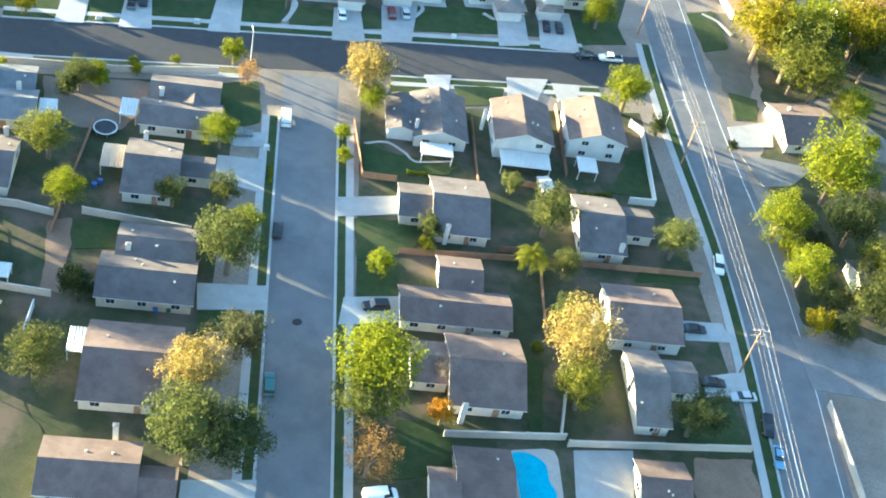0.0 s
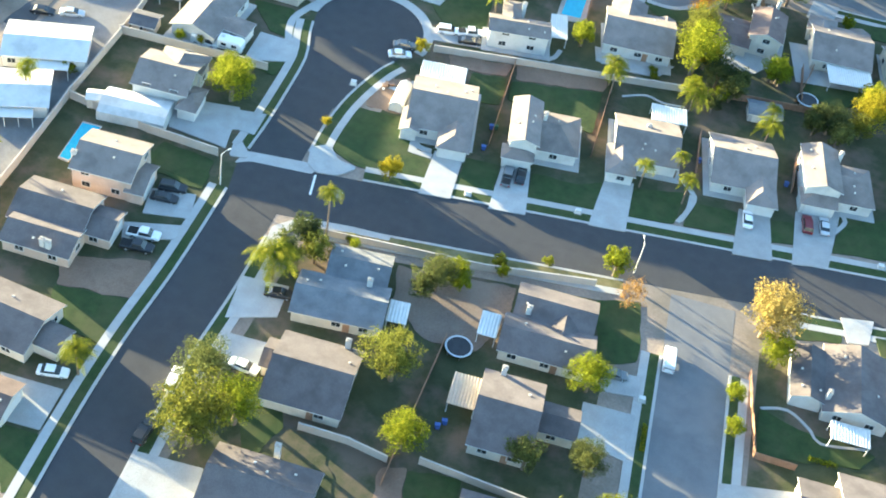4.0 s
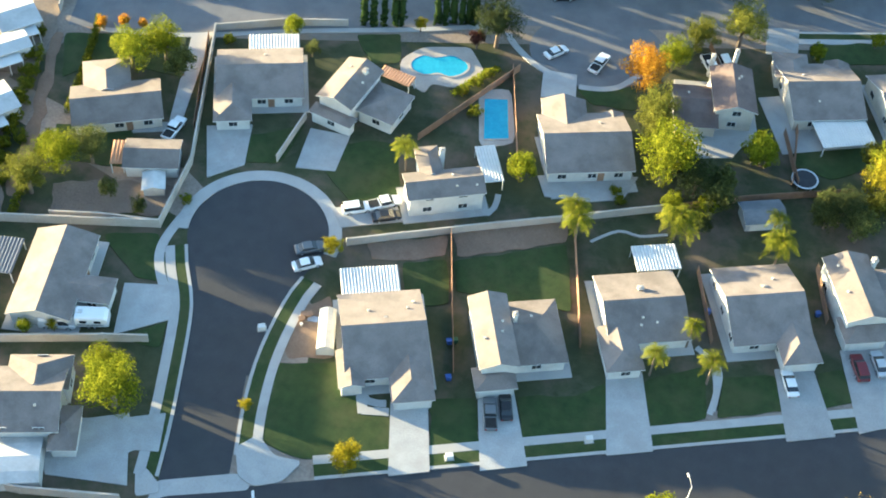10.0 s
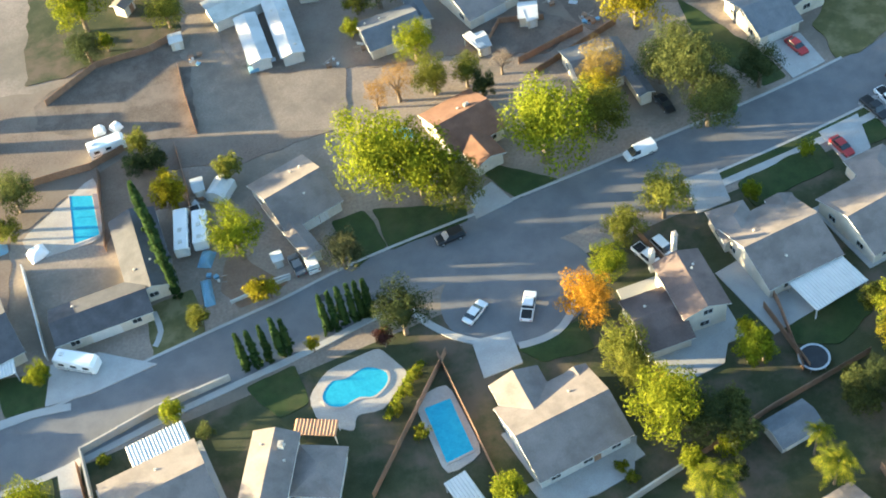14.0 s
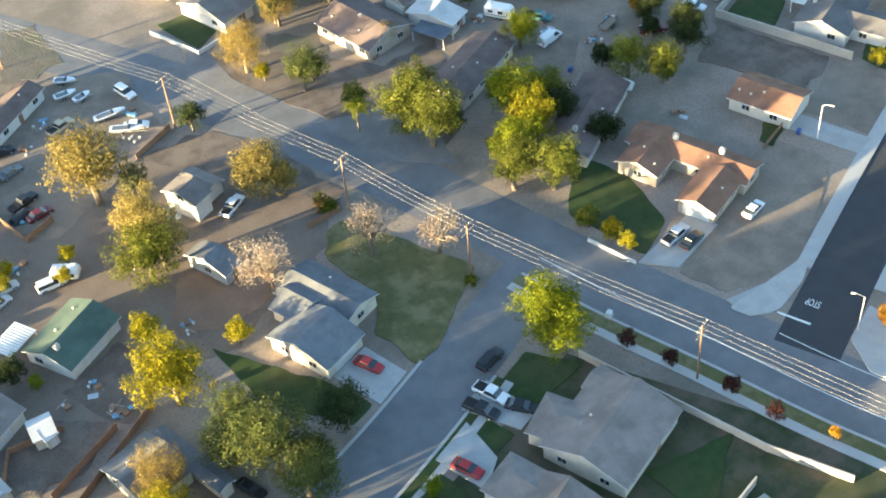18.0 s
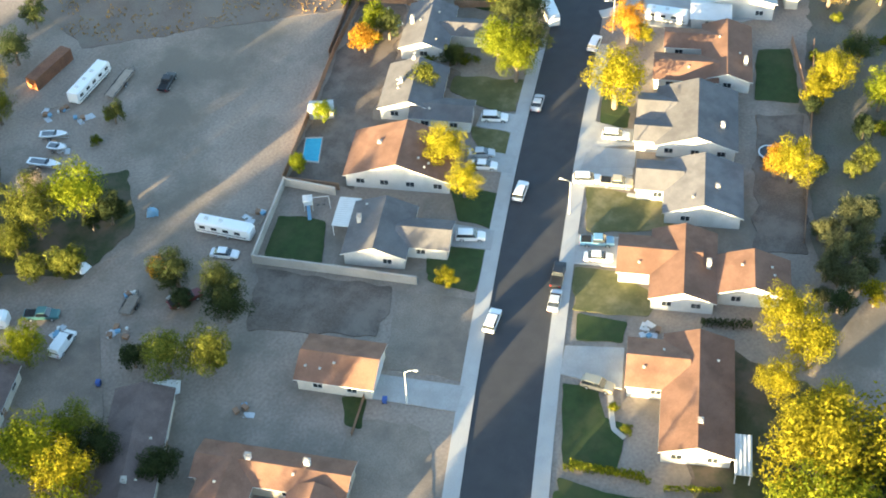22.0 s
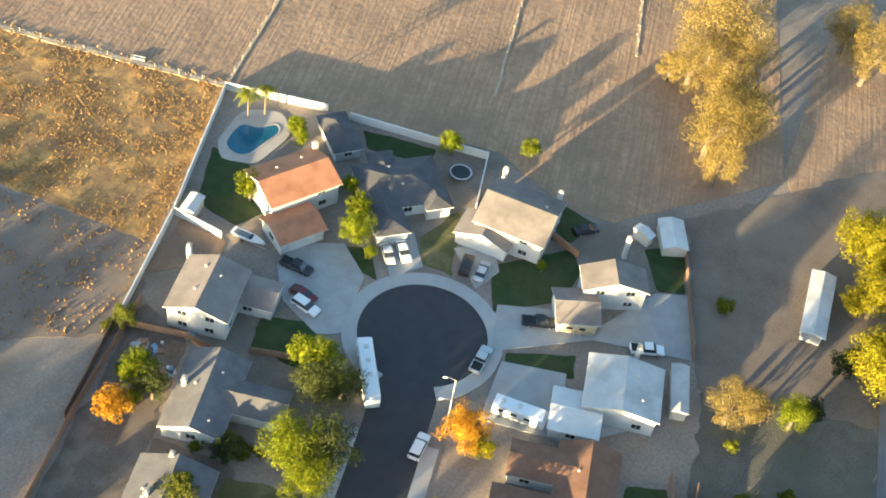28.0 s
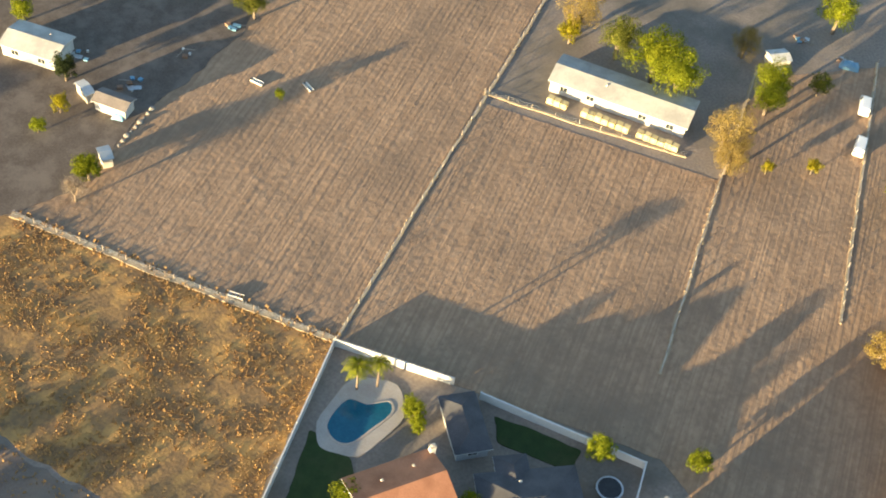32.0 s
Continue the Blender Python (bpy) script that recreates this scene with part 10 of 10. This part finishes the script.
# ground below the tree mass, coloured dark for the shade there
patch("rough", [(60.1, 275.6), (75.6, 294.7), (102.8, 302.5), (97.2, 243.3), (80.0, 264.3), (62.1, 251.7)], 10)
patch("lawn", [(42.8, 283.0), (49.5, 286.9), (53.8, 271.9), (47.8, 268.1)])
patch("lawn", [(53.8, 253.9), (60.7, 253.8), (60.7, 245.9), (56.1, 243.8)])
patch("drive", [(54.0, 240.3), (64.0, 246.4), (64.3, 237.2), (55.6, 233.5)])
patch("drive_old", [(56.9, 231.4), (64.7, 232.7), (73.4, 233.4), (68.1, 225.2), (62.1, 222.4)], 11)
tree("dark", 74.2, 269.2, 5.2)
tree("dark", 85.4, 272.0, 5.0)
tree("olive", 61.1, 277.9, 4.2)
tree("dark", 67.7, 259.2, 3.6)
tree("olive", 79.5, 253.2, 3.6)
tree("lime", 86.2, 244.3, 2.0)
tree("olive", 82.4, 215.4, 3.8)
tree("olive", 67.8, 209.6, 2.6)
tree("dark", 71.1, 203.0, 3.0)
tree("lime", 66.4, 201.2, 2.2)
tree("dark", 78.1, 225.8, 4.0)
tree("olive", 84.2, 191.6, 3.4)
tree("dark", 73.9, 187.8, 3.2)
tree("green", 54.6, 231.7, 1.2)
patch("dirt_dark", [(105.5, 379.0), (140.4, 390.2), (163.0, 395.8), (161.0, 386.0), (147.0, 380.5), (128.0, 374.5), (109.0, 368.0)])
patch("dirt_dark", [(126.5, 374.5), (128.5, 363.5), (125.0, 356.5), (121.5, 366.0), (122.0, 372.5)])
patch("dirt_dark", [(143.8, 379.5), (146.0, 366.0), (141.0, 365.0), (139.5, 377.0)])
tree("shrub", 150.3, 389.7, 1.2)
tree("gold", 151.5, 387.1, 1.8)
tree("shrub", 147.1, 385.4, 1.4)
tree("shrub", 155.7, 396.9, 1.2)
tree("olive", 137.6, 369.1, 2.6)
tree("dark", 146.8, 368.8, 1.8)
tree("green", 162.3, 363.9, 3.4)
tree("lime", 167.2, 368.8, 2.4)
tree("olive", 148.6, 368.7, 1.3)
tree("shrub", 147.7, 371.7, 1.1)
tree("shrub", 145.7, 372.9, 1.0)
tree("shrub", 148.4, 366.5, 1.1)
scrap_pile(156.4, 390.7, 30, 1.2, 104)
scrap_pile(157.2, 388.1, 30, 1.0, 105)
scrap_pile(154.4, 384.3, 30, 0.9, 106)
scrap_pile(161.8, 386.9, 30, 1.1, 107)
fence("wood", [(157.3, 396.0), (161.0, 386.2), (160.9, 378.8)], 1.6)
patch("gravel", [(-178.0, 204.4), (-177.6, 227.3), (-169.0, 236.0), (-160.0, 245.0), (-175.0, 278.3), (-173.9, 298.7), (-188.1, 294.6), (-184.9, 255.8), (-186.1, 215.7)], 12)
walkway([(-176.8, 210.7), (-178.4, 221.4), (-180.7, 239.4), (-183.2, 261.4), (-185.0, 286.8), (-185.8, 300.4)], 8.0, "dark asphalt lane of the mobile home park", "asphalt_mid", 0.07)
walkway([(-215.1, 259.9), (-204.4, 263.9), (-192.9, 266.5), (-183.5, 269.3)], 7.0, "dark asphalt lane of the mobile home park", "asphalt_mid", 0.07)
mobile_home(-198.1, 251.0, 16.3, 10.3, 31.5, 3.0)
mobile_home(-200.7, 275.4, 9.7, 9.6, 27.1, 3.0)
vehicle("sedan", "white", -181.6, 274.6, 43)
vehicle("suv", "white", -177.8, 279.0, 48)
tree("shrub", -169.3, 276.5, 1.3)
tree("shrub", -168.0, 271.0, 1.3)
tree("shrub", -170.4, 280.2, 1.3)
tree("shrub", -166.4, 264.8, 1.3)
tree("shrub", -163.6, 261.3, 1.3)
tree("shrub", -164.2, 256.4, 1.3)
tree("shrub", -162.9, 252.4, 1.3)
tree("shrub", -170.8, 286.5, 1.3)
patch("lawn", [(-134.1, 200.1), (-124.0, 200.9), (-122.5, 195.9), (-124.9, 194.1), (-133.6, 194.2)])
patch("walk", [(-105.4, 185.9), (-107.1, 192.8), (-104.1, 197.4), (-96.0, 200.4), (-89.0, 202.4), (-88.6, 201.2), (-96.2, 198.7), (-102.4, 196.1), (-104.4, 192.4), (-103.3, 186.8)])
tree("olive", -96.9, 189.6, 2.4)
tree("green", -100.5, 186.6, 2.6)
tree("lime", -92.4, 195.8, 0.9)
tree("palm", -161.4, 197.6, 1.8)
tree("olive", -60.5, 287.6, 2.8)
tree("lime", -56.0, 272.9, 1.8)
tree("olive", -42.2, 288.0, 1.8)
tree("green", -30.8, 279.0, 2.2)
tree("olive", -55.9, 283.9, 2.0)
tree("lime", -42.5, 292.7, 1.4)
tree("dark", -51.0, 270.0, 1.8)
tree("palm", -39.6, 271.3, 1.7)
tree("olive", -24.4, 280.1, 1.6)
patch("lawn", [(70.1, 311.7), (71.3, 301.9), (75.0, 291.4), (70.2, 292.8), (66.9, 297.1), (61.8, 295.8), (58.1, 298.2), (51.0, 295.9), (47.6, 301.1)])
patch("lawn", [(85.6, 318.2), (87.3, 313.3), (78.9, 307.6), (72.2, 311.8)])
hedge([(71.7, 311.8), (74.1, 305.9), (74.8, 300.0)], 1.0, 1.0, "shrub")
hedge([(74.7, 298.1), (77.9, 290.9)], 0.9, 0.8, "lime")
tree("orange", 46.2, 302.1, 1.7)
tree("shrub", 84.4, 309.5, 0.9)
tree("shrub", 81.6, 306.3, 0.9)
tree("shrub", 64.1, 310.0, 0.8)
patch("rough", [(83.1, 451.0), (90.8, 436.2), (81.2, 419.8), (96.1, 406.8), (84.5, 396.1), (71.3, 397.3), (64.8, 412.1), (63.1, 421.9), (67.7, 433.9)], 13)
patch("rough", [(72.3, 471.4), (81.7, 466.2), (76.9, 454.5), (59.3, 442.3), (49.8, 446.0)], 14)
tree("dark", 84.8, 434.9, 2.6)
tree("olive", 69.4, 433.7, 2.8)
tree("dark", 62.0, 424.8, 2.4)
tree("olive", 64.0, 421.0, 2.2)
tree("grey", 81.2, 426.3, 2.3)
tree("amber", 77.8, 414.5, 2.0)
tree("grey", 84.1, 417.2, 2.0)
tree("gold", 62.9, 407.9, 1.6)
tree("olive", 70.6, 399.3, 1.8)
tree("dark", 80.9, 401.9, 1.7)
tree("dark", 85.7, 399.8, 1.6)
tree("rust", 69.4, 411.2, 1.6)
tree("olive", 55.1, 410.2, 1.6)
tree("dark", 44.0, 433.3, 3.2)
tree("dark", 48.7, 431.0, 3.0)
tree("olive", 58.4, 446.9, 1.8)
tree("olive", 69.5, 450.2, 2.0)
tree("amber", 73.2, 454.9, 1.8)
tree("dark", 62.9, 456.8, 2.6)
tree("olive", 86.1, 452.8, 2.2)
tree("gold", 95.3, 439.4, 2.6)
tree("dark", 73.2, 377.8, 1.8)
tree("olive", 65.5, 366.0, 1.9)
tree("amber", 77.0, 384.5, 1.3)
tree("grey", 61.2, 376.3, 1.8)
tree("dark", 75.7, 382.2, 1.6)
scrap_pile(80.8, 455.2, 30, 1.4, 110)
scrap_pile(77.8, 448.8, 30, 1.4, 111)
scrap_pile(66.6, 446.8, 30, 1.2, 112)
scrap_pile(53.2, 405.4, 30, 1.2, 113)
scrap_pile(60.2, 393.0, 30, 1.2, 114)
scrap_pile(71.7, 387.2, 30, 1.2, 115)
scrap_pile(83.8, 451.7, 30, 1.2, 116)
scrap_pile(74.6, 380.6, 30, 1.0, 117)
house("sheet", "white", [(77.1, 464.1, 12.3, 7.5, -45.3, 2.7, 'g')])
vehicle("sedan", "black", 77.6, 449.2, -99)
vehicle("suv", "grey", 75.2, 450.8, 2)
walkway([(54.2, 441.4), (64.7, 444.8), (74.5, 447.1), (83.6, 449.9), (94.1, 455.4)], 4.0, "dusty worn asphalt lane", "asphalt_old", 0.07)
tree("amber", 101.7, 441.8, 3.2)
tree("dark", 111.8, 453.0, 2.8)
tree("olive", 96.0, 435.4, 3.0)
tree("dark", 111.5, 444.7, 3.0)
# out of view: added only to throw a long shadow over weeds and field
tree("olive", 128.0, 516.0, 4.2)
patch("bare", [(8.7, 432.0), (22.8, 419.5), (30.6, 405.9), (43.0, 406.0), (37.4, 387.6), (24.2, 379.0), (16.2, 388.7), (12.3, 405.7), (7.0, 420.5)])
patch("bare", [(-17.7, 415.0), (-4.0, 413.3), (2.0, 401.7), (4.6, 382.1), (-10.4, 374.0), (-16.0, 387.8), (-25.7, 395.6)])
patch("soil", [(-27.3, 383.6), (-15.6, 380.1), (-18.3, 369.8), (-26.6, 368.4), (-35.0, 373.5)], 15)
tree("olive", 30.0, 435.8, 5.0)
tree("sand", 23.6, 431.3, 3.2)
tree("sand", 11.7, 428.5, 2.6)
tree("dark", 44.8, 429.9, 3.0)
tree("olive", 27.1, 390.3, 4.0)
tree("dark", 27.0, 381.4, 2.6)
tree("olive", 38.9, 381.5, 2.6)
tree("olive", 28.7, 369.5, 2.6)
tree("olive", 34.1, 359.9, 2.6)
tree("green", 18.4, 411.8, 2.2)
tree("amber", -5.7, 395.0, 2.6)
tree("amber", -3.2, 388.9, 2.4)
tree("olive", 22.9, 455.3, 2.8)
tree("dark", 23.7, 466.7, 2.6)
tree("sand", 36.3, 411.1, 1.8)
tree("olive", 28.8, 347.5, 1.8)
tree("grey", -22.3, 406.0, 2.6)
tree("rust", -1.2, 380.4, 1.3)
tree("dark", 44.8, 361.7, 2.4)
scrap_pile(-20.6, 397.8, 30, 1.4, 131)
scrap_pile(-30.5, 373.6, 30, 1.2, 132)
scrap_pile(30.8, 409.5, 30, 1.0, 133)
tree("grey", 131.1, 291.3, 2.0)
tree("dark", 138.7, 290.7, 1.6)
tree("grey", 129.7, 286.7, 2.4)
tree("grey", 122.8, 289.6, 2.0)
tree("grey", 122.5, 285.3, 2.2)
tree("dark", 116.9, 286.0, 2.0)
tree("grey", 126.5, 283.8, 1.6)
tree("dark", 145.8, 297.5, 1.6)
tree("dark", 158.6, 293.4, 2.2)
tree("dark", 161.2, 303.6, 1.6)
tree("olive", 148.0, 292.6, 1.5)
tree("dark", 203.3, 298.9, 2.0)
tree("lime", 168.3, 288.0, 1.8)
tree("gold", 174.7, 304.3, 1.8)
tree("olive", 165.1, 285.4, 1.6)
tree("shrub", 216.8, 318.5, 1.6)
tree("gold", 228.7, 300.1, 2.6)
tree("dark", 215.4, 297.8, 2.4)
patch("gravel", [(-201.3, 340.4), (-182.3, 341.3), (-174.5, 312.8), (-168.8, 289.4), (-168.3, 276.3), (-179.3, 275.5)], 16)
patch("drive", [(-172.5, 307.7), (-164.2, 312.0), (-156.7, 306.3), (-157.3, 302.6), (-169.5, 299.3)])
fence("block", [(-174.7, 317.1), (-172.9, 307.4), (-169.9, 293.1)], 1.8)
mobile_home(-181.2, 320.9, 10.0, 8.6, 36.6, 3.0)
mobile_home(-179.8, 311.4, 9.9, 6.8, 32.8, 3.0)
mobile_home(-178.1, 302.2, 9.4, 5.9, 37.4, 3.0)
mobile_home(-175.9, 287.9, 7.5, 9.0, 42.3, 3.0)

# concrete walks run round the newer houses
for x, y, L, W, turn in ((-95.7, 236.3, 12.6, 15.6, 19.0), (-58.7, 250.7, 12.8, 13.3, 19.0), (-40.7, 255.9, 12.6, 14.9, 19.0), (-4.6, 269.5, 13.7, 12.6, 19.0), (-74.1, 242.0, 8.8, 11.7, 19.0), (-20.1, 262.5, 8.1, 11.2, 19.0), (-71.2, 280.4, 13.4, 12.3, 21.0), (-32.8, 300.9, 15.8, 12.0, 21.0), (-15.5, 308.4, 14.6, 12.1, 18.0), (-129.4, 284.6, 15.0, 12.5, 17.0), (-146.6, 234.8, 10.0, 16.5, 6.0), (-92.9, 266.1, 12.9, 6.0, 22.0), (-50.5, 298.5, 12.5, 13.5, 9.0)):
    c, d = math.cos(radians(turn)), math.sin(radians(turn))
    corners = [(x + c * a - d * b, y + d * a + c * b) for a, b in ((-L / 2 - 0.7, -W / 2 - 0.9), (L / 2 + 0.7, -W / 2 - 0.9), (L / 2 + 0.7, W / 2 + 0.9), (-L / 2 - 0.7, W / 2 + 0.9))]
    structure(slab("pavement_walk", corners, 0.1585, "concrete"), "pale concrete walk round the house", "pavement")
